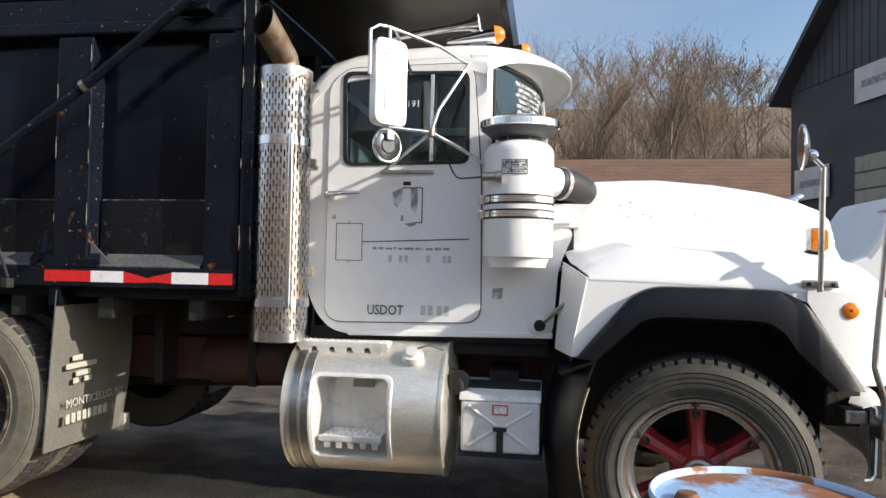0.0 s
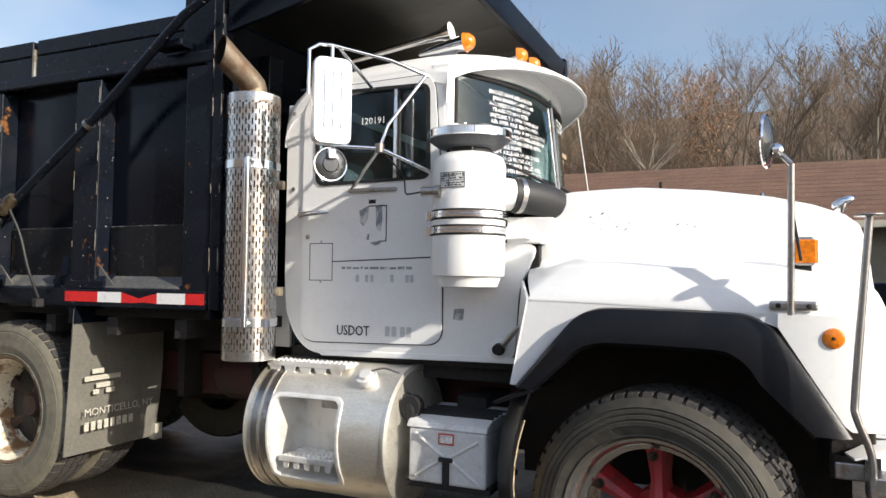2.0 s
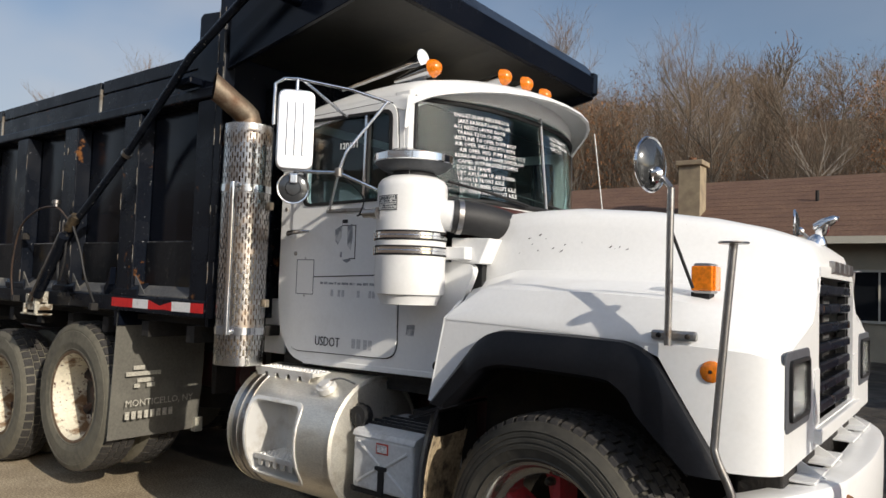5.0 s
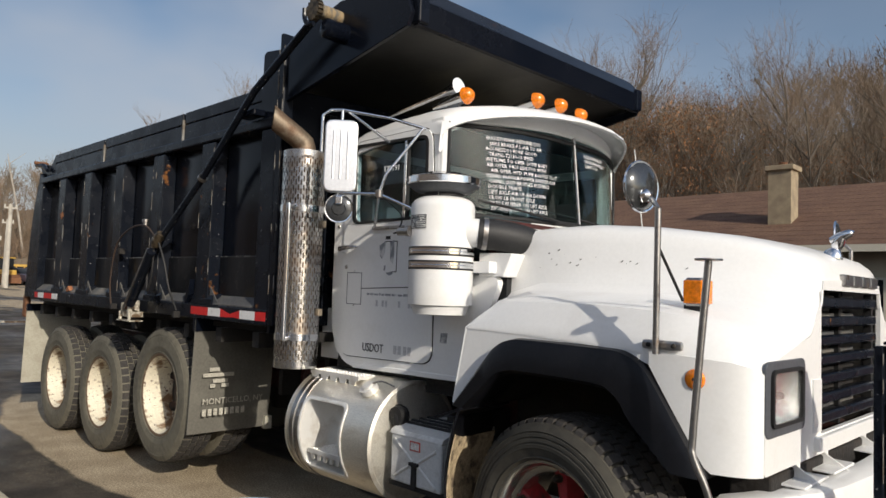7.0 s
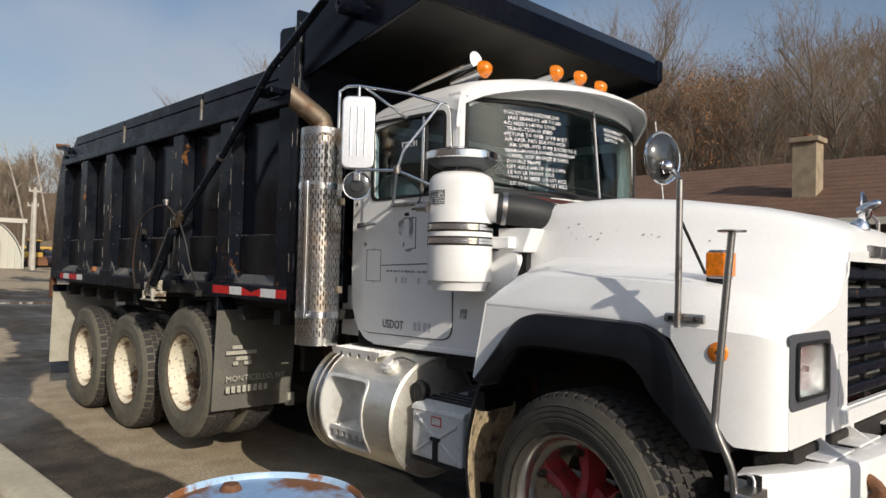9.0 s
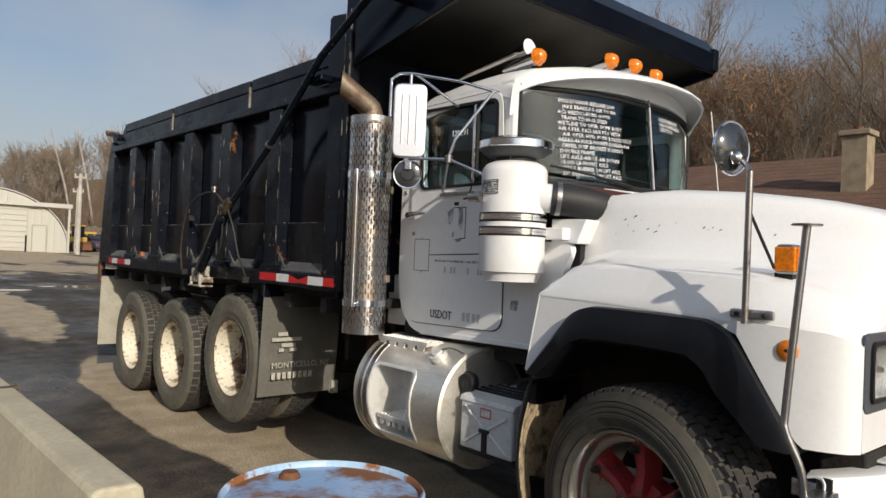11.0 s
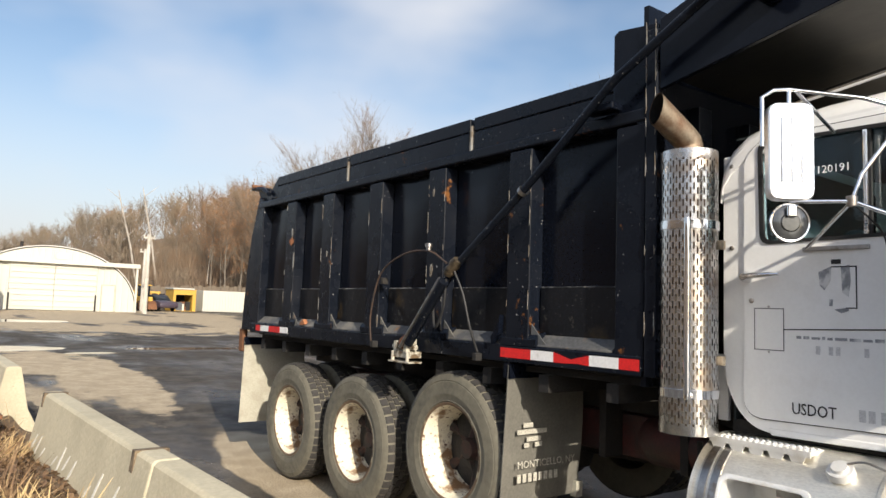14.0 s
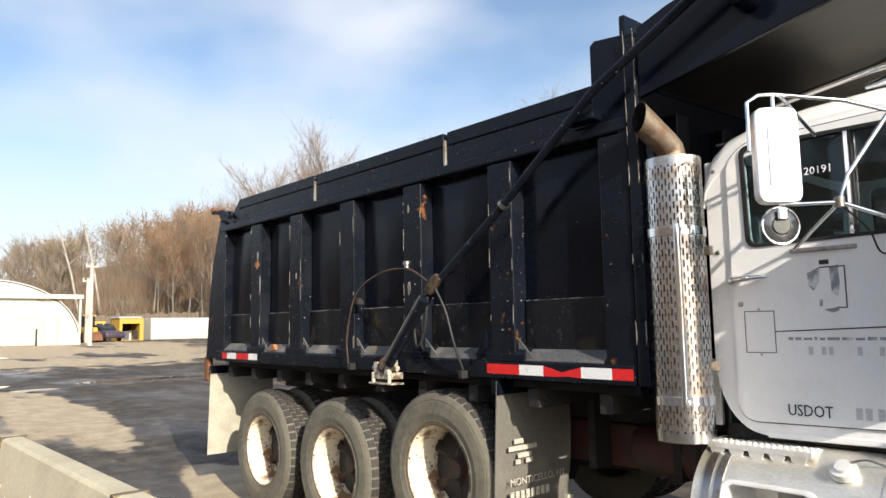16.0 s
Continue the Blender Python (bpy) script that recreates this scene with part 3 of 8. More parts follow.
def side(y, s):
    """One long side of the dump body: d is the distance of the outer face from the middle."""
    d, di = 1.22, 1.118
    near = s < 0
    # the sheet bellies out between the ribs
    bays = [-6.45] + [v for a in RIBS[::-1] for v in (a - 0.01, a + 0.2)] + [-1.52]
    xs_ = [x0 + (x1 - x0) * k / 8 for x0, x1 in zip(bays, bays[1:]) for k in range(8)] + [-1.52]

    def belly(x, z):
        for x0, x1 in zip(bays[::2], bays[1::2]):
            if x0 < x < x1:
                u, v = (x - x0) / (x1 - x0), (z - 1.28) / 1.34
                return 0.016 * math.sin(math.pi * u) ** 0.8 * math.sin(math.pi * min(1, max(0, v))) ** 0.6 + 0.004 * math.sin(7 * u + 3 * x0) * math.sin(5 * v + x0)
        return 0.0

    part("side_sheet", thicken(grid([[(x, y(di - 0.012 + belly(x, z)), z) for x in xs_] for z in np.linspace(1.28, 2.62, 15)]), 0.01), M_BLACK, truck, "worn black side sheet bellied out between its ribs", smooth=True)
    for x0, x1 in zip(bays[::2], bays[1::2]):
        part("lower_strake", prism([(y(di - 0.01), 1.76), (y(di + 0.022), 1.745), (y(di + 0.022), 1.42), (y(di - 0.01), 1.42)], "x", x0 + 0.012, x1 - 0.012), M_STRAKE, truck, "dusty black lower strake")
        # pale line: worn edge, with its catch of light put into the colour
        part("strake_edge_line", tube([(x0 + 0.02, y(di + 0.021), 1.748), ((x0 + x1) / 2, y(di + 0.022), 1.75), (x1 - 0.02, y(di + 0.021), 1.748)], 0.0035, 6), M_EDGE, truck)
    part("bottom_rail", prism([(y(d), 1.30), (y(d), 1.395), (y(d - 0.012), 1.405), (y(di), 1.485), (y(di - 0.02), 1.485), (y(di - 0.02), 1.30)], "x", -6.45, -1.53), M_BLACKRIB, truck, "scuffed black bottom rail", bevel=0.004)
    part("top_rail", box(-6.42, -1.52, *pair(y(d), y(di - 0.02)), 2.59, 2.66), M_BLACKRIB, truck, "scuffed black top rail", bevel=0.012)
    for a in RIBS:
        part("rib", prism([(a - 0.012, y(di)), (a, y(d)), (a + 0.19, y(d)), (a + 0.2, y(di))], "z", 1.4, 2.58), M_BLACKRIB, truck, bevel=0.006)
        part("rib_foot", prism([(y(d + 0.002), 1.40), (y(d + 0.002), 1.44), (y(d - 0.015), 1.47), (y(di), 1.49), (y(di), 1.40)], "x", a - 0.06, a + 0.26), M_BLACKRIB, truck)
    part("corner_post", box(-1.70, -1.52, *pair(y(d - 0.004), y(di - 0.03)), 1.32, 2.58), M_BLACKRIB, truck, bevel=0.008)
    part("corner_post", prism([(-6.28, 1.32), (-6.27, 2.66), (-6.4, 2.72), (-6.56, 2.3), (-6.63, 1.95), (-6.7, 1.32)], "y", *pair(y(d - 0.004), y(di - 0.03))), M_BLACKRIB, truck, "leaning black rear corner post", bevel=0.008)
    # side boards above the rail
    for x0, x1 in ((-6.05, -4.64), (-4.6, -2.98), (-2.94, -1.72)):
        for z0, z1 in ((2.67, 2.795), (2.803, 2.895)):
            part("side_board", box(x0, x1, *pair(y(d - 0.05), y(d - 0.1)), z0, z1), M_BLACKRIB, truck, bevel=0.006)
    for x in (-4.62, -2.96):
        part("board_stake", box(x - 0.008, x + 0.008, *pair(y(d - 0.04), y(d - 0.1)), 2.67, 2.84), M_SCUFF if near else M_BLACK, truck)
    part("board_end", prism([(-6.05, 2.69), (-6.3, 2.69), (-6.05, 2.895)], "y", *pair(y(d - 0.05), y(d - 0.1))), M_BLACKRIB, truck)
    # raised front wing and shield cheek
    part("front_wing", prism([(-1.73, 2.68), (-1.73, 3.095), (-1.70, 3.115), (-1.45, 3.085), (-1.45, 2.55), (-1.52, 2.55)], "y", *pair(y(d - 0.01), y(d - 0.04))), M_BLACK, truck, bevel=0.004)
    part("wing_post", box(-1.51, -1.445, *pair(y(d + 0.006), y(d - 0.07)), 1.3, 3.055), M_BLACKRIB, truck, "chipped black corner post", bevel=0.006)
    part("shield_cheek", prism([(-1.44, 2.735), (-1.44, 3.1), (-1.28, 3.155), (-0.9, 3.25), (-0.34, 3.2), (-0.28, 3.03), (-0.31, 2.96)], "y", *pair(y(d - 0.01), y(d - 0.04))), M_BLACK, truck, bevel=0.004)
    # reflective tape in red and white lengths
    for x0, x1, m in ((-2.56, -2.30, M_TAPERED), (-2.30, -2.12, M_TAPEWHITE), (-1.86, -1.665, M_TAPEWHITE), (-1.665, -1.54, M_TAPERED),
                      (-6.3, -6.18, M_TAPERED), (-6.18, -5.98, M_TAPEWHITE), (-5.98, -5.72, M_TAPERED), (-5.72, -5.55, M_TAPEWHITE)):
        part("reflective_tape", box(x0, x1, *pair(y(d + 0.002), y(d - 0.002)), 1.325, 1.382), m, truck)
    part("reflective_tape", prism([(-2.12, 1.325), (-2.12, 1.382), (-2.05, 1.365), (-1.99, 1.35), (-1.93, 1.365), (-1.86, 1.38), (-1.86, 1.325), (-1.95, 1.33), (-2.04, 1.325)], "y", *pair(y(d + 0.002), y(d - 0.002))), M_TAPERED, truck, "torn red reflective tape")


both(side)
# wear on the near side: dusty ledge, chipped rib edges and scuffed patches
wear = random.Random(12)
cuts = [-6.4] + [v for a in sorted(RIBS) for v in (a - 0.06, a + 0.26)] + [-1.72]
for x0, x1 in zip(cuts[::2], cuts[1::2]):
    part("rail_ledge", prism([(3.295, 1.411), (3.389, 1.49), (3.389, 1.484), (3.295, 1.404)], "x", x0, x1), M_LEDGE, truck, "dusty worn ledge of the bottom rail")
for a in RIBS:
    for ex in (a + 0.001, a + 0.184):
        z = 1.46
        while z < 2.55:
            l = wear.uniform(0.02, 0.16)
            if wear.random() < 0.38:
                part("chipped_edge", prism([(ex, z), (ex + wear.uniform(0.002, 0.004), z + 0.2 * l), (ex + wear.uniform(0.001, 0.004), z + 0.7 * l), (ex, min(z + l, 2.56))], "y", 3.2825, 3.2855), M_SCUFF, truck)
            z += l + wear.uniform(0.01, 0.12)
    # pointed gusset where the rib meets the ledge
    part("rib_gusset", prism([(a + 0.2, 1.41), (a + 0.33, 1.41), (a + 0.205, 1.53)], "y", 3.30, 3.308), M_LEDGE, truck)
for x, z, w, h, m in ((-5.56, 2.2, 0.045, 0.045, M_ORANGE), (-5.55, 2.28, 0.018, 0.05, M_SCUFF), (-5.5, 2.02, 0.014, 0.1, M_SCUFF), (-3.3, 1.87, 0.02, 0.05, M_SCUFF), (-4.84, 2.05, 0.012, 0.03, M_SCUFF), (-3.98, 1.5, 0.012, 0.05, M_SCUFF), (-3.3, 2.42, 0.012, 0.03, M_SCUFF)):
    pts = [(x + w * wear.uniform(0.6, 1) * math.cos(t), z + h * wear.uniform(0.65, 1) * math.sin(t)) for t in np.linspace(0, 2 * math.pi, 18, endpoint=False)]
    part("scuffed_patch", prism(pts, "y", 3.2815, 3.2845), m, truck, "rust showing through the paint" if m is M_ORANGE else "paint worn through to bare metal")
part("rust_chunk", prism([(-5.32, 1.42), (-5.27, 1.415), (-5.22, 1.425), (-5.23, 1.44), (-5.26, 1.47), (-5.29, 1.45)], "y", 3.29, 3.33), M_ORANGE, truck, "orange rust caked on the ledge")
for z0, z1 in ((1.5, 1.62), (1.9, 1.95), (2.3, 2.42), (2.5, 2.6), (2.62, 2.75), (2.78, 2.95), (2.97, 3.1)):
    for ex in (-1.509, -1.453):
        part("chipped_edge", prism([(ex, z0), (ex + 0.006, z0 + 0.03), (ex + 0.003, z1 - 0.03), (ex, z1)], "y", 3.2755, 3.2785), M_SCUFF, truck)
part("body_floor", box(-6.45, -1.52, YC - 1.08, YC + 1.08, 1.24, 1.32), M_UNDER, truck)
both(lambda y, s: part("body_longsill", box(-6.4, -1.3, *pair(y(0.36), y(0.46)), 1.0, 1.24), M_UNDER, truck))
for i in range(10):
    part("floor_bearer", box(-6.3 + i * 0.5, -6.22 + i * 0.5, YC - 1.15, YC + 1.15, 1.14, 1.24), M_UNDER, truck)
part("front_wall", box(-1.545, -1.515, YC - 1.2, YC + 1.2, 1.25, 3.2), M_BLACK, truck, "black front wall of the dump body")
for dy in (-0.8, -0.3, 0.3, 0.8):
    part("front_stiffener", box(-1.515, -1.44, YC + dy - 0.06, YC + dy + 0.06, 1.3, 2.72), M_BLACKRIB, truck, bevel=0.006)
part("tailgate", prism([(-6.35, 2.6), (-6.42, 2.6), (-6.6, 2.0), (-6.69, 1.3), (-6.6, 1.3)], "y", YC - 1.13, YC + 1.13), M_BLACK, truck, bevel=0.01)
both(lambda y, s: part("tailgate_hinge", tube([(-6.62, y(1.2), 2.83), (-6.36, y(1.2), 2.8), (-6.2, y(1.2), 2.73)], [0.022, 0.03, 0.022], 10), M_BLACKRIB, truck, smooth=True))
both(lambda y, s: part("hinge_bracket", prism([(-6.42, 2.66), (-6.2, 2.66), (-6.24, 2.8), (-6.5, 2.84), (-6.54, 2.8)], "y", *pair(y(1.15), y(1.175))), M_BLACKRIB, truck, bevel=0.006))
both(lambda y, s: part("hinge_pin", tube([(-6.56, y(1.1), 2.85), (-6.56, y(1.24), 2.85)], 0.02, 10), M_RUST, truck, smooth=True))
both(lambda y, s: part("tailgate_latch", box(-6.8, -6.68, *pair(y(1.14), y(1.2)), 1.08, 1.33), M_RUST, truck, "rusty tailgate latch", bevel=0.02))
# cab shield over the cab
rows = [[(x, YC + d, z0 + 0.03 * (1 - abs(d) / 1.22)) for d in (-1.2, -0.6, 0, 0.6, 1.2)] for x, z0 in ((-1.5, 2.86), (-1.0, 2.93), (-0.6, 2.99), (-0.3, 3.03))]
part("cab_shield", thicken(grid(rows), 0.02), M_SHIELD, truck, "black steel cab shield")
part("shield_lip", prism([(-0.31, 2.97), (-0.27, 2.97), (-0.25, 3.1), (-0.35, 3.22), (-0.38, 3.22), (-0.31, 3.08)], "y", YC - 1.165, YC + 1.165), M_BLACK, truck, "black shield lip worn to rust along the top", bevel=0.004)
part("shield_lip_top", box(-0.72, -0.365, YC - 1.165, YC + 1.165, 3.215, 3.228), M_BLACKRIB, truck)
both(lambda y, s: part("shield_corner", box(-0.36, -0.25, *pair(y(1.1), y(1.175)), 2.98, 3.14), M_BLACK, truck, bevel=0.01))
# tarp arm, pivot and hoses on the near side
part("tarp_arm", tube([(-2.88, 3.17, 1.88), (-2.3, 3.19, 2.3), (-1.62, 3.17, 2.8), (-0.95, 3.17, 3.14)], 0.024, 12), M_BLACKRIB, truck, "black tarp arm along the body", smooth=True)
part("arm_ring", lathe([(0.028, -0.012), (0.034, -0.012), (0.034, 0.012), (0.028, 0.012)], 16, Matrix.Translation((-2.3, 3.19, 2.3)) @ Matrix.Rotation(radians(56), 4, "Y"), close=True), M_STEEL, truck)
part("arm_sleeve", tube([(-3.47, 3.2, 1.33), (-2.86, 3.17, 1.9)], 0.028, 12), M_BLACK, truck, smooth=True)
part("arm_rod", tube([(-3.44, 3.14, 1.33), (-2.98, 3.12, 1.8)], 0.012, 10), M_STEEL, truck, smooth=True)
part("arm_cylinder", tube([(-3.38, 3.17, 1.36), (-2.95, 3.13, 1.78)], 0.034, 12), M_BLACKRIB, truck, smooth=True)
part("arm_knuckle", lathe([(0, -0.07), (0.03, -0.065), (0.042, -0.03), (0.032, 0.0), (0.04, 0.03), (0.028, 0.07), (0, 0.075)], 14, Matrix.Translation((-2.89, 3.15, 1.87)) @ Matrix.Rotation(radians(48), 4, "Y")), M_GREASE, truck, smooth=True)
bm = box(-3.58, -3.36, 3.17, 3.27, 1.255, 1.3)
box(-3.55, -3.51, 3.16, 3.25, 1.29, 1.37, bm), box(-3.43, -3.39, 3.16, 3.25, 1.29, 1.39, bm), tube([(-3.6, 3.2, 1.33), (-3.33, 3.2, 1.33)], 0.02, 10, bm)
box(-3.6, -3.34, 3.15, 3.262, 1.22, 1.232, bm), tube([(-3.56, 3.165, 1.22), (-3.56, 3.165, 1.3)], 0.014, 8, bm), tube([(-3.38, 3.165, 1.22), (-3.38, 3.165, 1.3)], 0.014, 8, bm)
part("arm_bracket", bm, M_WHITEGREASE, truck, "pale greasy pivot bracket", bevel=0.004)
part("pivot_casting", lathe([(0, -0.06), (0.03, -0.055), (0.045, -0.02), (0.038, 0.03), (0.02, 0.06), (0, 0.065)], 12, Matrix.Translation((-3.44, 3.19, 1.37)) @ Matrix.Rotation(radians(48), 4, "Y")), M_ORANGE, truck, smooth=True)
part("air_hose", tube(smooth_line([(-4.0, 3.25, 1.33), (-3.97, 3.22, 1.55), (-3.82, 3.2, 1.85), (-3.5, 3.18, 1.98), (-3.18, 3.17, 1.99), (-2.95, 3.15, 1.9)], 8), 0.0065, 8), M_HOSE, truck, "brown air hose looped over the side", smooth=True)
part("air_hose", tube(smooth_line([(-2.88, 3.15, 1.86), (-2.8, 3.17, 1.7), (-2.76, 3.2, 1.5), (-2.75, 3.26, 1.34)], 8), 0.008, 8), M_RUBBER, truck, smooth=True)
part("air_hose", tube(smooth_line([(-2.95, 3.15, 1.8), (-2.99, 3.16, 1.6), (-3.08, 3.17, 1.48), (-3.12, 3.18, 1.62), (-3.04, 3.16, 1.74)], 8), 0.009, 8), M_RUBBER, truck, smooth=True)
part("hose_fitting", lathe([(0, 0), (0.018, 0), (0.018, 0.02), (0.026, 0.022), (0.026, 0.045), (0.012, 0.05), (0, 0.05)], 12, Matrix.Translation((-3.18, 3.17, 1.995))), M_STEEL, truck, smooth=True)
for x, z in ((-3.97, 1.32), (-2.75, 1.31), (-3.86, 1.8)):
    part("hose_clip", box(x - 0.02, x + 0.02, 3.235, 3.285, z - 0.025, z + 0.025), M_UNDER, truck, bevel=0.005)
part("rail_clamp", box(-1.86, -1.66, 3.2, 3.29, 2.665, 2.71), M_BLACK, truck, bevel=0.01)
part("rail_hook", prism([(-2.62, 1.4), (-2.56, 1.47), (-2.55, 1.58), (-2.58, 1.5), (-2.63, 1.44)], "y", 3.26, 3.3), M_BLACK, truck)
# toothed drive wheel, tarp roll and motor at the arm's upper end
GX, GZ = -0.92, 3.15
bm = lathe([(0, -0.035), (0.03, -0.035), (0.034, -0.02), (0.05, -0.018), (0.054, 0.018), (0.03, 0.02), (0, 0.02)], 20, Matrix.Translation((GX, 3.13, GZ)) @ X90)
for k in range(16):
    tm = Matrix.Translation((GX, 3.13, GZ)) @ Matrix.Rotation(2 * math.pi * k / 16, 4, "Y")
    t = box(-0.007, 0.007, -0.018, 0.018, 0.05, 0.064)
    t.transform(tm)
    me_ = bpy.data.meshes.new("tooth")
    t.to_mesh(me_)
    bm.from_mesh(me_)
    bpy.data.meshes.remove(me_)
part("roller_gear", bm, M_GREASE, truck, "greasy toothed drive wheel")
part("gear_guard", tube(smooth_line([(GX - 0.075, 3.11, GZ + 0.02), (GX - 0.07, 3.11, GZ - 0.045), (GX - 0.03, 3.11, GZ - 0.085), (GX + 0.02, 3.11, GZ - 0.09)], 4), 0.014, 8), M_BLACKRIB, truck, smooth=True)
part("tarp_roller", tube(smooth_line([(GX + 0.015, 3.15, GZ - 0.005), (GX + 0.02, 3.8, GZ - 0.01), (GX + 0.015, 5.9, GZ - 0.005)], 5), 0.042, 14), M_TARP, truck, "rolled tan mesh tarp", smooth=True)
part("roller_motor", lathe([(0, -0.05), (0.04, -0.05), (0.058, -0.04), (0.06, 0.1), (0.045, 0.14), (0, 0.14)], 18, Matrix.Translation((GX + 0.07, 3.2, GZ - 0.115)) @ X90.inverted()), M_BLACK, truck, "black tarp motor", smooth=True)

# mud flaps
FL = Matrix.Rotation(radians(90), 4, "Z") @ X90


def flap(x, s, y0, y1, z0, z1, m, label):
    a, b = (YC + s * y0, YC + s * y1)
    rows = [[(x + 0.03 * math.sin(3 * t) * u - 0.05 * t, a + (b - a) * u, z1 + (z0 - z1) * t) for u in np.linspace(0, 1, 7)] for t in np.linspace(0, 1, 9)]
    return part("mud_flap", thicken(grid(rows), 0.008), m, truck, label)


for s in (-1, 1):
    f = flap(-2.5, s, 1.21, 0.55, 0.44, 1.28, M_FLAP, "dusty black mud flap with a faded dealer print")
    flap(-6.62, s, 1.2, 0.5, 0.34, 1.2, M_FLAPW, "dirty white mud flap")
    part("flap_hanger", box(-2.54, -2.48, *pair(YC + s * 1.21, YC + s * 0.5), 1.2, 1.3), M_BLACK, truck)
    part("flap_hanger", box(-6.64, -6.6, *pair(YC + s * 1.2, YC + s * 0.5), 1.16, 1.24), M_BLACK, truck)
    if s < 0:
        lettering("MONTICELLO, NY", 0.062, Matrix.Translation((-2.478, 3.37, 0.66)) @ FL, M_PRINT, f, label="pale block lettering")
        for k in range(8):
            part("print_bar", box(-2.483, -2.480, 3.375 + k * 0.045, 3.405 + k * 0.045, 0.575, 0.625), M_PRINT, f)
        for k, (a, b, z) in enumerate(((3.37, 3.62, 0.86), (3.42, 3.5, 0.9), (3.45, 3.57, 0.815), (3.43, 3.47, 0.78), (3.52, 3.58, 0.78))):
            part("print_bar", box(-2.486, -2.482, a, b, z, z + 0.028), M_PRINT, f)
part("flap_end_clip", box(-2.55, -2.5, 3.92, 3.98, 0.42, 0.52), M_FLAPW, truck)

# exhaust stack with a slotted heat shield
stack = part("exhaust_pipe", tube([(-1.33, 3.385, 1.07), (-1.33, 3.385, 2.4)], 0.1, 20), M_PIPE, truck, "vertical exhaust pipe in a heat shield", smooth=True)
bm = bmesh.new()
NS, NR, RS = 104, 120, 0.135
z0, z1 = 1.055, 2.405
vs = {}


def sv(k, j, f=0.0):
    a = 2 * math.pi * (k + f) / NS
    return bm.verts.new((-1.33 + RS * math.cos(a), 3.385 + RS * math.sin(a), z0 + (z1 - z0) * j / NR))


ringv = [[sv(k, j) for k in range(NS)] for j in range(NR + 1)]
for j in range(NR):
    for k in range(NS):
        hole = k % 2 == 0 and (j + (3 if k % 4 else 0)) % 5 < 3 and 3 < j < NR - 4 and not 84 < j < 90 and not 14 < j < 20
        a, b, c, d = ringv[j][k], ringv[j][(k + 1) % NS], ringv[j + 1][(k + 1) % NS], ringv[j + 1][k]
        if not hole:
            bm.faces.new((a, b, c, d))
shield = part("heat_shield", bm, M_STACK, stack, "chromed slotted heat shield with rust stains", smooth=True)
for z in (2.04, 1.245):
    part("shield_band", lathe([(RS + 0.001, -0.022), (RS + 0.006, -0.02), (RS + 0.006, 0.02), (RS + 0.001, 0.022)], 40, Matrix.Translation((-1.33, 3.385, z)), close=True), M_CHROME, stack, smooth=True)
part("grab_bar", tube(smooth_line([(-1.25, 3.275, 2.05), (-1.235, 3.23, 2.05), (-1.23, 3.222, 2.02), (-1.23, 3.222, 1.65), (-1.23, 3.222, 1.27), (-1.235, 3.23, 1.24), (-1.25, 3.275, 1.24)], 5), 0.016, 10), M_CHROME, stack, "chrome grab bar", smooth=True)
# bent tail pipe, cut on a slant and open
ax = [(-1.33, 3.385, 2.36), (-1.33, 3.385, 2.435), (-1.331, 3.375, 2.462), (-1.334, 3.352, 2.478), (-1.366, 3.14, 2.606), (-1.40, 2.93, 2.735)]


def slant_cut(bm, at, normal):
    """Cuts the pipe off by a slanting plane."""
    bmesh.ops.bisect_plane(bm, geom=bm.verts[:] + bm.edges[:] + bm.faces[:], plane_co=at, plane_no=normal, clear_outer=True)
    return bm


CUT = (Vector((-1.364, 3.163, 2.592)), Vector((-0.45, -0.88, 0.08)))
part("tail_pipe", slant_cut(tube(ax, 0.066, 24, cap=False), *CUT), M_PIPE, stack, "burnt brown tail pipe", smooth=True)
part("tail_pipe_bore", slant_cut(tube(ax, 0.06, 24, cap=False), *CUT), M_SOOT, stack, smooth=True)
for z in (1.95, 1.4):
    part("stack_bracket", box(-1.22, -1.185, 3.44, 3.47, z - 0.022, z + 0.022), M_PIPE, stack, bevel=0.004)
part("stack_arm", box(-1.45, -1.36, 3.48, 3.9, 1.2, 1.26), M_UNDER, stack)


# ---- cab ----
CS, CF = 3.61, 2 * YC - 3.61
outline = rounded([(-1.28, 1.42), (-1.262, 1.27), (-1.205, 1.16), (-1.13, 1.095), (-1.04, 1.075), (0.02, 1.09), (0.042, 1.44), (0.13, 1.645), (-0.1, 1.65), (-0.12, 1.9), (-0.33, 1.96), (-0.36, 2.5), (-0.5, 2.53), (-1.05, 2.51), (-1.17, 2.46), (-1.25, 2.37), (-1.28, 2.26)], 0.07)
winhole = rounded([(-1.075, 1.965), (-0.425, 1.975), (-0.432, 2.44), (-1.085, 2.45)], 0.05)
doorout = rounded([(-1.17, 1.2), (-1.14, 1.155), (-1.09, 1.14), (-0.345, 1.155), (-0.355, 1.9), (-0.4, 2.49), (-1.07, 2.475), (-1.165, 2.39)], 0.09, 6)


def grow(loop, g):
    c = sum((Vector(p) for p in loop), Vector((0, 0))) / len(loop)
    return [tuple(Vector(p) + (Vector(p) - c).normalized() * g) for p in loop]


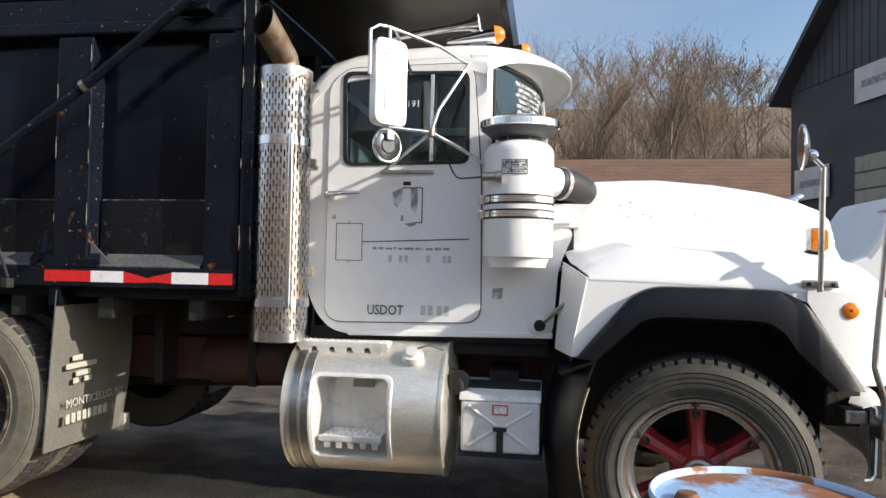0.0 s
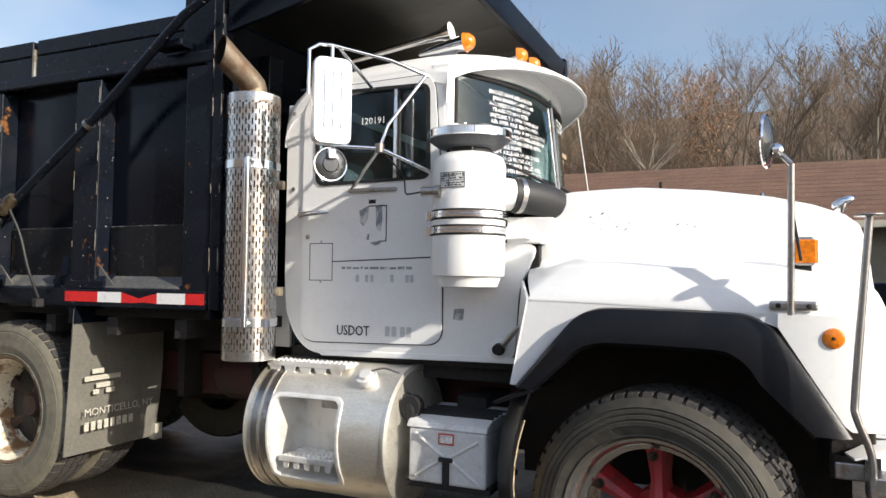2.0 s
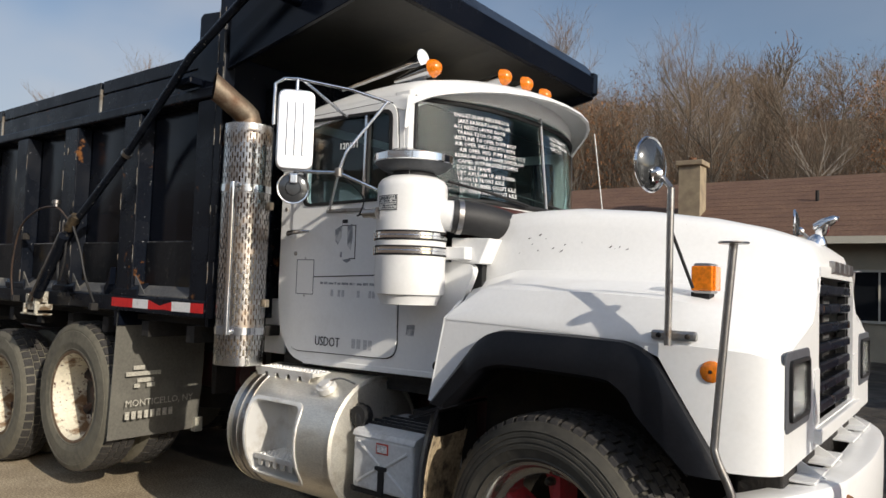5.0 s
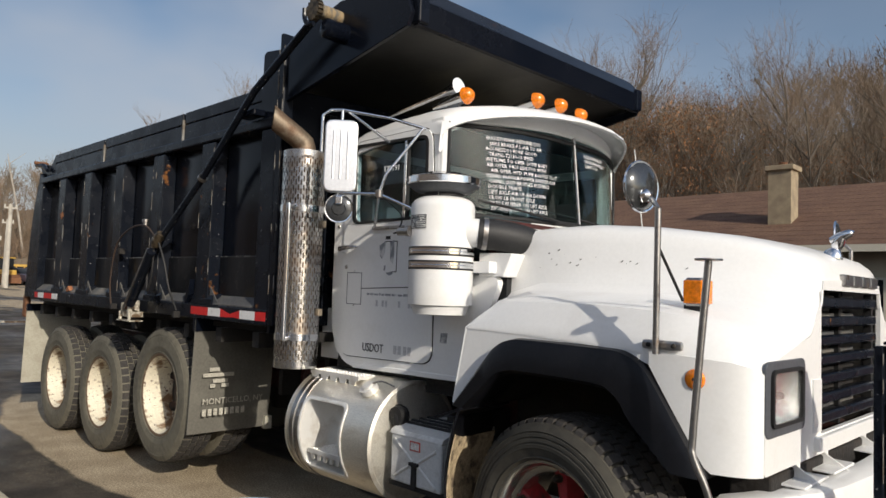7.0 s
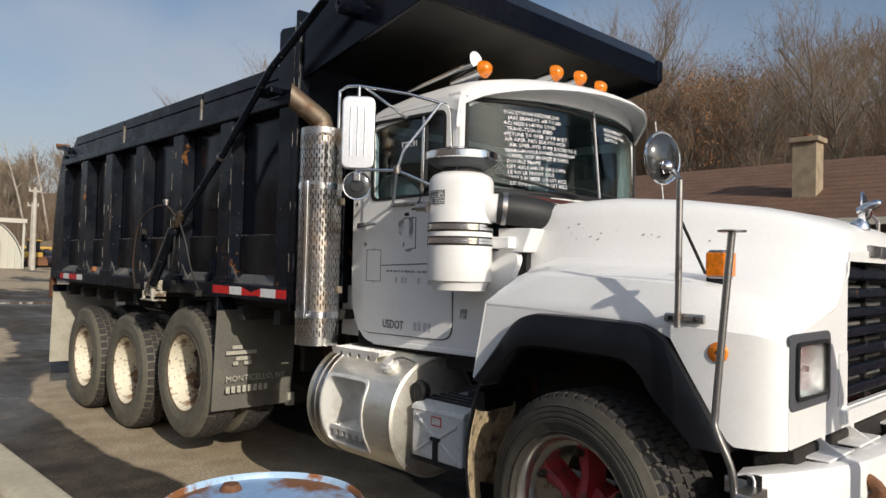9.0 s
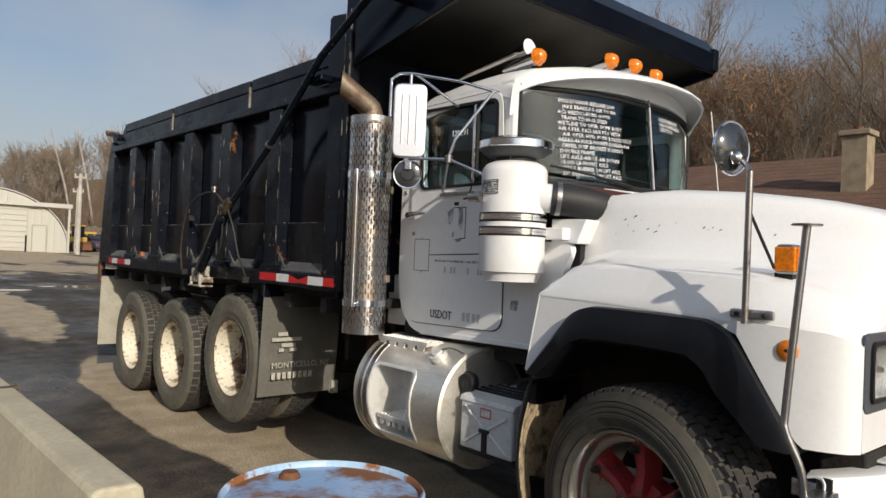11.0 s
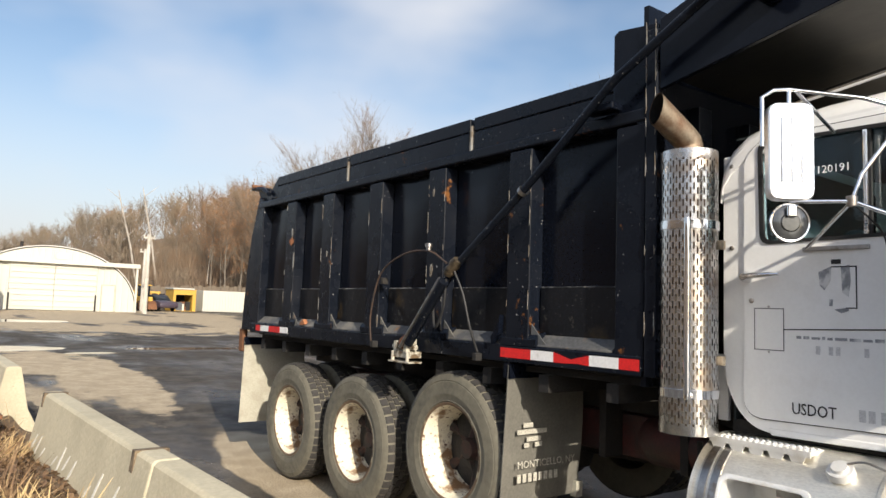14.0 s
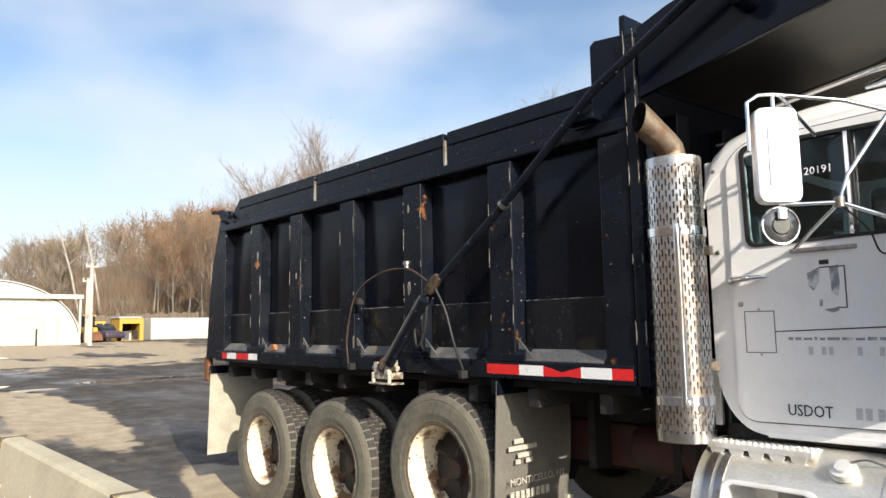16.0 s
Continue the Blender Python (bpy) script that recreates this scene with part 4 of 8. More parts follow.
def cab_side(y, s):
    d = YC - CS
    sidep = part("cab_side", plate(outline, [winhole], "y", y(d), y(d - 0.04)), M_WHITE, truck, "white painted cab side", bevel=0.0)
    part("door_seal", plate(grow(doorout, 0.006), [grow(winhole, 0.02)], "y", y(d + 0.0005), y(d + 0.004)), M_SEAM, truck)
    door = part("door", plate(doorout, [winhole], "y", y(d + 0.001), y(d + 0.0105)), M_WHITE, truck, "white cab door with old lettering")
    part("window_seal", plate(grow(winhole, 0.012), [grow(winhole, -0.012)], "y", y(d + 0.002), y(d + 0.016)), M_SEAM, door)
    part("side_window", prism(grow(winhole, 0.004), "y", y(d - 0.01), y(d - 0.016)), M_SIDEGLASS, door, "dark tinted side window").visible_shadow = False
    part("window_divider", box(-0.625, -0.605, *pair(y(d + 0.012), y(d - 0.02)), 1.975, 2.445), M_CHROME, door, bevel=0.004)
    part("vent_seal", box(-0.604, -0.594, *pair(y(d + 0.008), y(d - 0.018)), 1.975, 2.445), M_SEAM, door)
    bm = tube([(-1.15, y(d + 0.045), 1.803), (-1.1, y(d + 0.056), 1.808), (-1.02, y(d + 0.058), 1.812), (-0.978, y(d + 0.05), 1.812)], [0.017, 0.015, 0.012, 0.007], 12)
    lathe([(0, 0), (0.03, 0), (0.026, 0.03), (0.018, 0.05), (0, 0.056)], 16, Matrix.Translation((-1.15, y(d + 0.006), 1.803)) @ (X90 if s < 0 else X90.inverted()), bm)
    part("door_handle", bm, M_CHROME, door, "dull chrome door handle", smooth=True)
    part("door_lock", lathe([(0, 0), (0.013, 0), (0.011, 0.006), (0, 0.007)], 14, Matrix.Translation((-1.13, y(d + 0.01), 1.69)) @ (X90 if s < 0 else X90.inverted())), M_STEEL, door)
    if s < 0:
        P = lambda x, z: Matrix.Translation((x, CS - 0.0125, z)) @ X90
        lettering("USDOT", 0.073, P(-0.94, 1.182), M_INK, door, squash=0.8, label="black painted USDOT lettering")
        for k, x in enumerate((-0.655, -0.618, -0.57, -0.535)):
            part("faded_mark", box(x, x + 0.026, CS - 0.0125, CS - 0.011, 1.185, 1.235), M_FADED, door)
        part("painted_line", prism([(-0.975, 1.556), (-0.975, 1.561), (-0.41, 1.583), (-0.41, 1.577)], "y", CS - 0.0125, CS - 0.0108), M_INK, door)
        rnd = random.Random(3)
        x = -0.915
        while x < -0.5:
            w = rnd.uniform(0.012, 0.05)
            part("lettering_bar", box(x, min(x + w, -0.49), CS - 0.0125, CS - 0.011, 1.52, 1.53 + rnd.uniform(0, 0.005)), M_DECAL, door)
            x += w + 0.01
        for x in (-0.83, -0.775, -0.745, -0.63, -0.545, -0.52):
            part("faded_mark", box(x, x + 0.018, CS - 0.0125, CS - 0.011, 1.455, 1.492), M_FADED, door)
        for p in ([(-0.815, 1.82), (-0.76, 1.845), (-0.765, 1.78), (-0.79, 1.74), (-0.81, 1.76)], [(-0.72, 1.84), (-0.685, 1.85), (-0.68, 1.78), (-0.69, 1.71), (-0.715, 1.73)],
                  [(-0.77, 1.70), (-0.755, 1.70), (-0.757, 1.67), (-0.77, 1.67)], [(-0.75, 1.655), (-0.69, 1.665), (-0.69, 1.65), (-0.72, 1.64)]):
            part("worn_decal", prism(p, "y", CS - 0.0125, CS - 0.0108), M_DECAL, door)
        for q in ((-0.66, -0.655, 1.66, 1.845), (-0.76, -0.655, 1.84, 1.845), (-0.70, -0.655, 1.66, 1.665), (-0.76, -0.72, 1.855, 1.875)):
            part("decal_line", box(q[0], q[1], CS - 0.0125, CS - 0.011, q[2], q[3]), M_INK, door)
        # small panel by the door edge
        part("panel_line", plate([(-1.116, 1.459), (-0.972, 1.459), (-0.972, 1.656), (-1.116, 1.656)], [[(-1.112, 1.463), (-0.976, 1.463), (-0.976, 1.652), (-1.112, 1.652)]], "y", CS - 0.0118, CS - 0.0105), M_TRIM, door)
        for x in (-1.045,):
            for z in (1.452, 1.663):
                part("rivet", lathe([(0, 0), (0.006, 0), (0.004, 0.004), (0, 0.005)], 8, Matrix.Translation((x, CS - 0.01, z)) @ X90), M_STEEL, door)
        part("cab_sticker", prism([(-0.29, 1.28), (-0.24, 1.275), (-0.232, 1.335), (-0.285, 1.33)], "y", CS - 0.001, CS + 0.001), M_DECAL, sidep, "worn grey sticker")
        lettering("120191", 0.05, Matrix.Translation((-0.83, CS + 0.008, 2.27)) @ X90, M_CHALK, door, label="white marker number on glass")
        # hood latch at the cab corner
        latch = part("hood_latch", tube([(-0.03, CS - 0.03, 1.165), (0.02, CS - 0.06, 1.215), (0.085, CS - 0.09, 1.275)], [0.014, 0.013, 0.01], 10), M_STEEL, sidep, "worn steel hood latch on a rubber base", smooth=True)
        part("latch_base", lathe([(0, 0.012), (0.03, 0.011), (0.05, 0.004), (0.052, 0), (0, 0)], 20, Matrix.Translation((-0.055, CS - 0.001, 1.15)) @ X90), M_WHITE, latch, smooth=True)
        part("latch_knob", lathe([(0, -0.025), (0.024, -0.022), (0.03, 0.0), (0.024, 0.03), (0, 0.034)], 12, Matrix.Translation((-0.045, CS - 0.03, 1.152)) @ X90), M_UNDER, latch, smooth=True)
        part("latch_hook", tube(smooth_line([(0.07, CS - 0.085, 1.262), (0.1, CS - 0.1, 1.29), (0.115, CS - 0.1, 1.32), (0.1, CS - 0.1, 1.335), (0.088, CS - 0.1, 1.315)], 4), 0.007, 8), M_RUST, latch, smooth=True)
        for z in (2.36, 1.95):
            part("body_bolt", lathe([(0, 0), (0.012, 0), (0.01, 0.006), (0, 0.008)], 10, Matrix.Translation((-1.235, CS, z)) @ X90), M_STEEL, sidep)


both(cab_side)
part("cab_back", box(-1.3, -1.262, CS + 0.03, CF - 0.03, 1.4, 2.42), M_WHITE, truck, bevel=0.008)
part("cab_back_skirt", prism([(-1.285, 1.4), (-1.262, 1.27), (-1.205, 1.16), (-1.13, 1.095), (-1.12, 1.115), (-1.19, 1.175), (-1.24, 1.28), (-1.262, 1.4)], "y", CS + 0.04, CF - 0.04), M_WHITE, truck)
both(lambda y, s: part("cab_back_corner", tube([(-1.262, y(0.863), 1.4), (-1.262, y(0.863), 2.26)], 0.032, 16), M_WHITE, truck, smooth=True))
part("cab_floor", box(-1.26, 0.05, CS + 0.05, CF - 0.05, 1.05, 1.11), M_UNDER, truck)
part("cab_underside", box(-1.2, 0.0, CS + 0.1, CF - 0.1, 0.98, 1.05), M_UNDER, truck)
both(lambda y, s: part("sill", prism([(-1.06, 1.10), (0.02, 1.115), (0.02, 1.085), (-1.04, 1.068)], "y", *pair(y(0.90), y(0.86))), M_WHITE, truck, bevel=0.006))
part("firewall", box(0.0, 0.04, CS + 0.05, CF - 0.05, 1.05, 1.95), M_FRAME, truck)


def xws(d, low=0.0):
    """Front face of the windscreen, d metres from the middle; low is 1 at its foot."""
    return -0.335 + 0.27 * (1 - min(1, abs(d) / 0.885) ** 2.4) + 0.06 * low * (1 - min(1, abs(d) / 0.885) ** 4)


DS = [-0.885, -0.86, -0.82, -0.75, -0.62, -0.45, -0.25, -0.02, 0.02, 0.25, 0.45, 0.62, 0.75, 0.82, 0.86, 0.885]
# roof, rounded to the sides, running out in front into a wide brow over the windscreen
PROF = [(-0.9, 2.42), (-0.897, 2.47), (-0.885, 2.515), (-0.85, 2.555), (-0.75, 2.592), (-0.5, 2.618), (0, 2.628), (0.5, 2.618), (0.75, 2.592), (0.85, 2.555), (0.885, 2.515), (0.897, 2.47), (0.9, 2.42)]
PROF = [(p.y, p.z) for p in smooth_line([(0, d, z) for d, z in PROF], 3)]


def brow(d):
    return 0.006 + 0.185 * (1 - min(1, abs(d) / 0.9) ** 2.4)


rows = []
for x, dz in ((-1.295, -0.24), (-1.28, -0.16), (-1.24, -0.1), (-1.17, -0.045), (-1.05, -0.01), (-0.8, 0.022), (-0.5, 0.035)):
    rows.append([(x, YC + d, z + dz) for d, z in PROF])
for u, dz in ((-0.07, 0.03), (0.3, 0.02), (0.6, 0.004), (0.85, -0.018), (0.97, -0.034), (1.0, -0.048)):
    rows.append([(xws(d) + (brow(d) * u if u > 0 else u), YC + d * (1 + 0.02 * max(0, u)), z + dz - 0.035 * max(0, u) * (abs(d) / 0.9) ** 3) for d, z in PROF])
roof = part("roof", thicken(grid(rows), 0.018), M_WHITE, truck, "white cab roof with a visor brow", smooth=True)
# frame over the windscreen, closing the roof's front with rounded corners
rows = [[(xws(d) + fx, YC + d * 0.985, z + dz) for d, z in PROF] for dz, fx in ((0.01, -0.02), (-0.03, 0.004), (-0.085, 0.008), (-0.095, 0.0), (-0.095, -0.03))]
part("windscreen_header", grid(rows), M_WHITE, truck, smooth=True)
# windscreen in two curved panes with a centre post
for sgn in (-1, 1):
    rows = []
    for low, z in ((0, 2.53), (0.5, 2.25), (1, 1.985)):
        rows.append([(xws(d, low) - 0.01, YC + d, z) for d in DS if d * sgn > 0])
    part("windscreen", thicken(grid(rows), 0.006), M_GLASS, truck, "tinted windscreen pane with white marker writing", smooth=True).visible_shadow = False
part("centre_post", tube([(xws(0, 0) + 0.0, YC, 2.54), (xws(0, 1) + 0.0, YC, 1.97)], 0.01, 8), M_STEEL, truck)
for nm, z, low, rr in (("windscreen_seal", 1.985, 1, 0.016), ("windscreen_seal", 2.5, 0, 0.014)):
    part(nm, tube([(xws(d, low), YC + d, z) for d in DS], rr, 8), M_SEAM, truck, smooth=True)
both(lambda y, s: part("pillar", prism([(-0.42, y(0.895)), (-0.325, y(0.893)), (-0.30, y(0.87)), (-0.32, y(0.84)), (-0.42, y(0.85))], "z", 1.94, 2.54), M_WHITE, truck, bevel=0.006))
both(lambda y, s: part("windscreen_seal", tube([(-0.297, y(0.868), 1.98), (-0.297, y(0.868), 2.25), (-0.3, y(0.866), 2.51)], 0.01, 8), M_SEAM, truck, smooth=True))
# cowl between windscreen and hood
rows = [[(xws(d, 1) - 0.02 + u * 0.03, YC + d, 1.99 - u * 0.03) for d in np.linspace(-0.87, 0.87, 17)] for u in (0, 1)] + [[(x, YC + d * 0.93, z) for d in np.linspace(-0.87, 0.87, 17)] for x, z in ((0.06, 1.92), (0.07, 1.86))]
part("cowl", thicken(grid(rows), 0.02), M_WHITE, truck, smooth=True)
for x, yy in ((-0.02, 4.25), (0.0, 4.8)):
    part("wiper", tube([(x + 0.04, yy, 1.99), (x - 0.02, yy - 0.3, 2.03), (x - 0.1, yy - 0.55, 2.06)], 0.008, 6), M_SEAM, truck)
# writing on the windscreen
LINES = ["ENG-E7-350HP-REDLINE-2100", "JAKE BRAKE-P.S.-AIR TO AIR", "AC( NEEDS )-RUNS GOOD", "TRANS-T2130-13 SPEED", "WETLINE TO OPER. DUMP BODY", "AIR OPER. PASS SIDE PTO WITH",
         "AIR OPER. HYD. PUMP BOLTED TO IT", "REARS-44,000LB-POWER DIVIDER-4.64", "CAMEL SUSP-BRONZE BUSHING", "DOUBLE FRAME", "LIFT AXLE-AIR UP-AIR DOWN", "18,000 LB FRONT AXLE", "11R22.5 RUBBER ON LIFT AXLE", "20\" OPEN RIMS ON LIFT AXLE"]


def on_glass(text, d0, z, size, squash=0.82):
    """Writing bent along the outside of the windscreen."""
    c = bpy.data.curves.new("writing", "FONT")
    c.body, c.size, c.resolution_u = text, size, 1
    tmp = bpy.data.objects.new("tmp", c)
    me = bpy.data.meshes.new_from_object(tmp)
    bpy.data.objects.remove(tmp)
    for v in me.vertices:
        d, zz = d0 + v.co.x * squash, z + v.co.y
        low = (2.53 - zz) / 0.545
        v.co = Vector((xws(d, low) + 0.004, YC + d, zz)) - OFF[truck]
    me.name = "windscreen_writing"
    me.materials.append(M_CHALK)
    ob = new("windscreen_writing", me)
    ob.parent = truck
    return tagged(ob, "white marker writing on the windscreen")


rnd = random.Random(8)
for i, t in enumerate(LINES):
    on_glass(t, -0.67 + rnd.uniform(-0.015, 0.015), 2.43 - i * 0.031, 0.031, 0.88)
for i, (t, d) in enumerate((("AXLES RUBBER IN FRT", 0.1), ("11R24.5 RUBBER IN REAR", 0.1), ("CLEAN TRUCK", 0.1))):
    on_glass(t, d, 2.43 - i * 0.03, 0.032, 0.8)
for i in range(12):
    on_glass("|||  ||| ||"[:6 + i % 5], 0.74, 2.36 - i * 0.028, 0.024, 0.6)
# inside of the cab
part("dashboard", prism([(-0.28, 1.9), (-0.05, 1.98), (0.0, 1.6), (-0.3, 1.6)], "y", CS + 0.06, CF - 0.06), M_CABIN, truck, bevel=0.02)
for yy in (4.0, 5.0):
    st = part("cab_seat", box(-1.15, -0.68, yy - 0.25, yy + 0.25, 1.4, 1.55), M_SEATS, truck, bevel=0.04)
    part("seat_back", box(-1.22, -1.08, yy - 0.25, yy + 0.25, 1.5, 2.15), M_SEATS, st, bevel=0.05)
part("steering_wheel", lathe([(0.21 + 0.014 * math.cos(a), 0.014 * math.sin(a)) for a in np.linspace(0, 2 * math.pi, 8, endpoint=False)], 32,
     Matrix.Translation((-0.45, 4.95, 1.93)) @ Matrix.Rotation(radians(-35), 4, "Y"), close=True), M_SEAM, truck, smooth=True)
part("cab_lining", box(-1.255, -1.245, CS + 0.05, CF - 0.05, 1.1, 2.45), M_CABIN, truck)
part("head_lining", box(-1.24, -0.35, CS + 0.05, CF - 0.05, 2.5, 2.51), M_CABIN, truck)

# roof lamps and horns
for x, d, z in ((-0.32, -0.735, 2.685), (-0.195, -0.235, 2.745), (-0.19, 0.0, 2.76), (-0.195, 0.235, 2.745), (-0.32, 0.735, 2.685)):
    LM = Matrix.Translation((x, YC + d, z)) @ Matrix.Rotation(radians(-7), 4, "Y") @ Y90
    lm = part("clearance_lamp", lathe([(0, -0.26), (0.012, -0.25), (0.024, -0.16), (0.036, -0.06), (0.043, 0.0), (0.047, 0.012), (0, 0.012)], 18, LM), M_CHROME, truck, "chrome clearance lamp with an amber lens", smooth=True)
    part("lens", lathe([(0.0, 0.066), (0.022, 0.062), (0.04, 0.045), (0.052, 0.012), (0, 0.013)], 18, LM), M_AMBER, lm, "amber lens", smooth=True)
    part("lamp_foot", prism([(x - 0.13, z - 0.07), (x - 0.03, z - 0.07), (x - 0.04, z - 0.025), (x - 0.12, z - 0.03)], "y", YC + d - 0.012, YC + d + 0.012), M_STEEL, lm)
for d, l in ((-0.70, 0.62),):
    part("air_horn", lathe([(0.012, -l), (0.016, -l + 0.08), (0.02, -0.15), (0.03, -0.06), (0.055, 0), (0.05, 0.0), (0.012, -0.1)], 18, Matrix.Translation((-0.4, YC + d, 2.765)) @ Matrix.Rotation(radians(-8), 4, "Y") @ Y90), M_CHROME, truck, "chrome roof air horn", smooth=True)
    # white disc added for the pale look of the chrome bell's mouth
    part("horn_mouth_disc", lathe([(0, 0.006), (0.04, 0.004), (0.053, 0.0), (0, -0.004)], 18, Matrix.Translation((-0.4, YC + d, 2.765)) @ Matrix.Rotation(radians(-8), 4, "Y") @ Y90), M_WHITE, truck, "white disc over the horn mouth")
part("whip_aerial", tube([(0.02, 5.25, 1.95), (-0.08, 5.28, 2.6)], 0.004, 6), M_LABEL, truck)

# west coast mirror with its tube bracket
ma, mb = Vector((-0.825, 3.173, 0)), Vector((-0.702, 3.312, 0))
mm = (ma + mb) / 2
mu = (mb - ma).normalized()
mn = Vector((mu.y, -mu.x, 0))
FR = Matrix(((mu.x, mn.x, 0, mm.x), (mu.y, mn.y, 0, mm.y), (0, 0, 1, 2.298), (0, 0, 0, 1)))
b = prism(rounded([(-0.092, -0.205), (0.092, -0.205), (0.092, 0.205), (-0.092, 0.205)], 0.045), "y", -0.03, 0.025)
b.transform(FR)
mirror = part("side_mirror", b, M_BRUSHED, truck, "tall bright metal side mirror", bevel=0.008)
for k in (-0.04, 0.0, 0.04):
    b = tube([(k, 0.027, -0.13), (k, 0.027, 0.14)], 0.006, 8)
    b.transform(FR)
    part("mirror_rib", b, M_BRUSHED, mirror, smooth=True)
b = box(-0.08, 0.08, -0.034, -0.0305, -0.18, 0.18)
b.transform(FR)
part("mirror_glass", b, M_MIRROR, mirror)
b = lathe([(0, 0.01), (0.035, 0.0095), (0.04, 0.004), (0.066, 0.001), (0.076, -0.004), (0.078, -0.012), (0.07, -0.014), (0, -0.014)], 28, FR @ Matrix.Translation((0.0, 0.0, -0.295)) @ X90.inverted())
part("convex_mirror", b, M_DARKCHROME, mirror, "round convex mirror with a dark back", smooth=True)
b = lathe([(0.079, -0.012), (0.082, -0.004), (0.079, 0.003), (0.074, 0.002), (0.074, -0.01)], 28, FR @ Matrix.Translation((0.0, 0.0, -0.295)) @ X90.inverted(), close=True)
part("mirror_ring", b, M_CHROME, mirror, smooth=True)
b = box(-0.02, 0.02, 0.012, 0.03, -0.275, -0.225)
b.transform(FR)
part("mirror_clamp", b, M_CHROME, mirror, bevel=0.006)
b = lathe([(0, 0.012), (0.05, 0.008), (0.066, 0.0)], 28, FR @ Matrix.Translation((0.0, -0.012, -0.295)) @ X90)
part("convex_glass", b, M_MIRROR, mirror, smooth=True)
top, bot = mm + Vector((0, 0, 2.555)), mm + Vector((0, 0, 2.085))
for pts in ([tuple(ma + Vector((-0.012, -0.012, 2.32))), tuple(ma + Vector((-0.012, -0.012, 2.53))), tuple(ma + Vector((0.02, 0.02, 2.56))), tuple(mm + Vector((0, 0, 2.565))), (-0.55, 3.42, 2.52), (-0.42, 3.57, 2.47)],
            [(-0.42, 3.55, 2.47), (-0.55, 3.4, 2.2), (-0.58, 3.38, 2.09)], [tuple(mm + Vector((0, 0, 2.09))), (-0.58, 3.38, 2.09), (-0.44, 3.47, 2.02), (-0.32, 3.57, 1.95)],
            [(-0.58, 3.38, 2.09), (-0.86, 3.59, 1.93)], [tuple(mm + Vector((0.02, 0.02, 2.56))), (-0.72, 3.56, 2.43)], [tuple(mm + Vector((0, 0, 2.56))), tuple(mm + Vector((0, 0, 2.5)))]):
    part("mirror_bracket", tube(pts, 0.009, 10), M_CHROME, mirror, smooth=True)
part("bracket_foot", box(-0.88, -0.6, 3.585, 3.605, 1.915, 1.935), M_STEEL, mirror, bevel=0.004)
part("bracket_joint", lathe([(0, -0.025), (0.02, -0.02), (0.022, 0.02), (0, 0.025)], 12, Matrix.Translation((-0.58, 3.38, 2.09))), M_STEEL, mirror, smooth=True)
part("mirror_cable", tube(smooth_line([(-0.58, 3.4, 2.08), (-0.52, 3.5, 1.98), (-0.46, 3.42, 1.88), (-0.39, 3.33, 1.86), (-0.318, 3.306, 1.864)], 5), 0.004, 6), M_SEAM, mirror)
part("cowl_lamp", lathe([(0, 0), (0.022, 0.0), (0.022, 0.06), (0.028, 0.065), (0.028, 0.09), (0, 0.09)], 14, Matrix.Translation((-0.318, 3.306, 1.864)) @ Y90), M_STEEL, truck, smooth=True)

# pale panel behind the cab corner
part("exhaust_panel", box(-1.5, -1.31, 3.7, 3.73, 1.09, 1.42), M_WHITE, truck, "white panel behind the exhaust stack", bevel=0.006)
# air filter
fc = (-0.155, 3.462)
FM = Matrix.Translation((*fc, 0))
# solid black block painting the shade of the gap behind the hood
part("hood_gap_shade", box(0.045, 0.12, CS + 0.06, CF - 0.06, 1.5, 1.885), M_SEAM, truck)
filt = part("air_filter", lathe([(0, 1.438), (0.128, 1.438), (0.136, 1.442), (0.137, 1.45), (0.153, 1.486), (0.166, 1.489), (0.168, 1.496), (0.168, 1.99), (0.164, 2.01), (0.15, 2.03), (0.12, 2.045), (0, 2.045)], 40, FM), M_WHITE, truck, "white canister air filter with chrome bands", smooth=True)
for z in (1.692, 1.762):
    part("clamp_band", lathe([(0.169, -0.016), (0.175, -0.014), (0.175, -0.002), (0.172, 0.0), (0.175, 0.002), (0.175, 0.014), (0.169, 0.016)], 40, FM @ Matrix.Translation((0, 0, z)), close=True), M_CHROME, filt, smooth=True)
    for dz in (-0.019, 0.019):
        part("band_gasket", lathe([(0.168, -0.004), (0.1715, -0.003), (0.1715, 0.003), (0.168, 0.004)], 40, FM @ Matrix.Translation((0, 0, z + dz)), close=True), M_SEAM, filt, smooth=True)
    part("band_screw", box(fc[0] - 0.19, fc[0] - 0.165, fc[1] - 0.06, fc[1] - 0.03, z - 0.022, z + 0.022), M_CHROME, filt, bevel=0.004)
part("filter_neck", lathe([(0.11, 2.04), (0.105, 2.05), (0.105, 2.1), (0.0, 2.1)], 28, FM), M_SEAM, filt, smooth=True)
part("rain_cap", lathe([(0, 2.172), (0.13, 2.168), (0.145, 2.158), (0.185, 2.15), (0.195, 2.143), (0.195, 2.112), (0.188, 2.108)], 44, FM), M_CHROME, filt, "chrome rain cap", smooth=True)
part("cap_underside", lathe([(0.189, 2.11), (0.15, 2.08), (0.1, 2.066), (0.0, 2.066)], 44, FM), M_TRIM, filt, smooth=True)
for a in range(0, 360, 60):
    part("cap_stay", tube([(fc[0] + 0.1 * math.cos(radians(a)), fc[1] + 0.1 * math.sin(radians(a)), 2.035), (fc[0] + 0.1 * math.cos(radians(a)), fc[1] + 0.1 * math.sin(radians(a)), 2.1)], 0.005, 6), M_STEEL, filt)
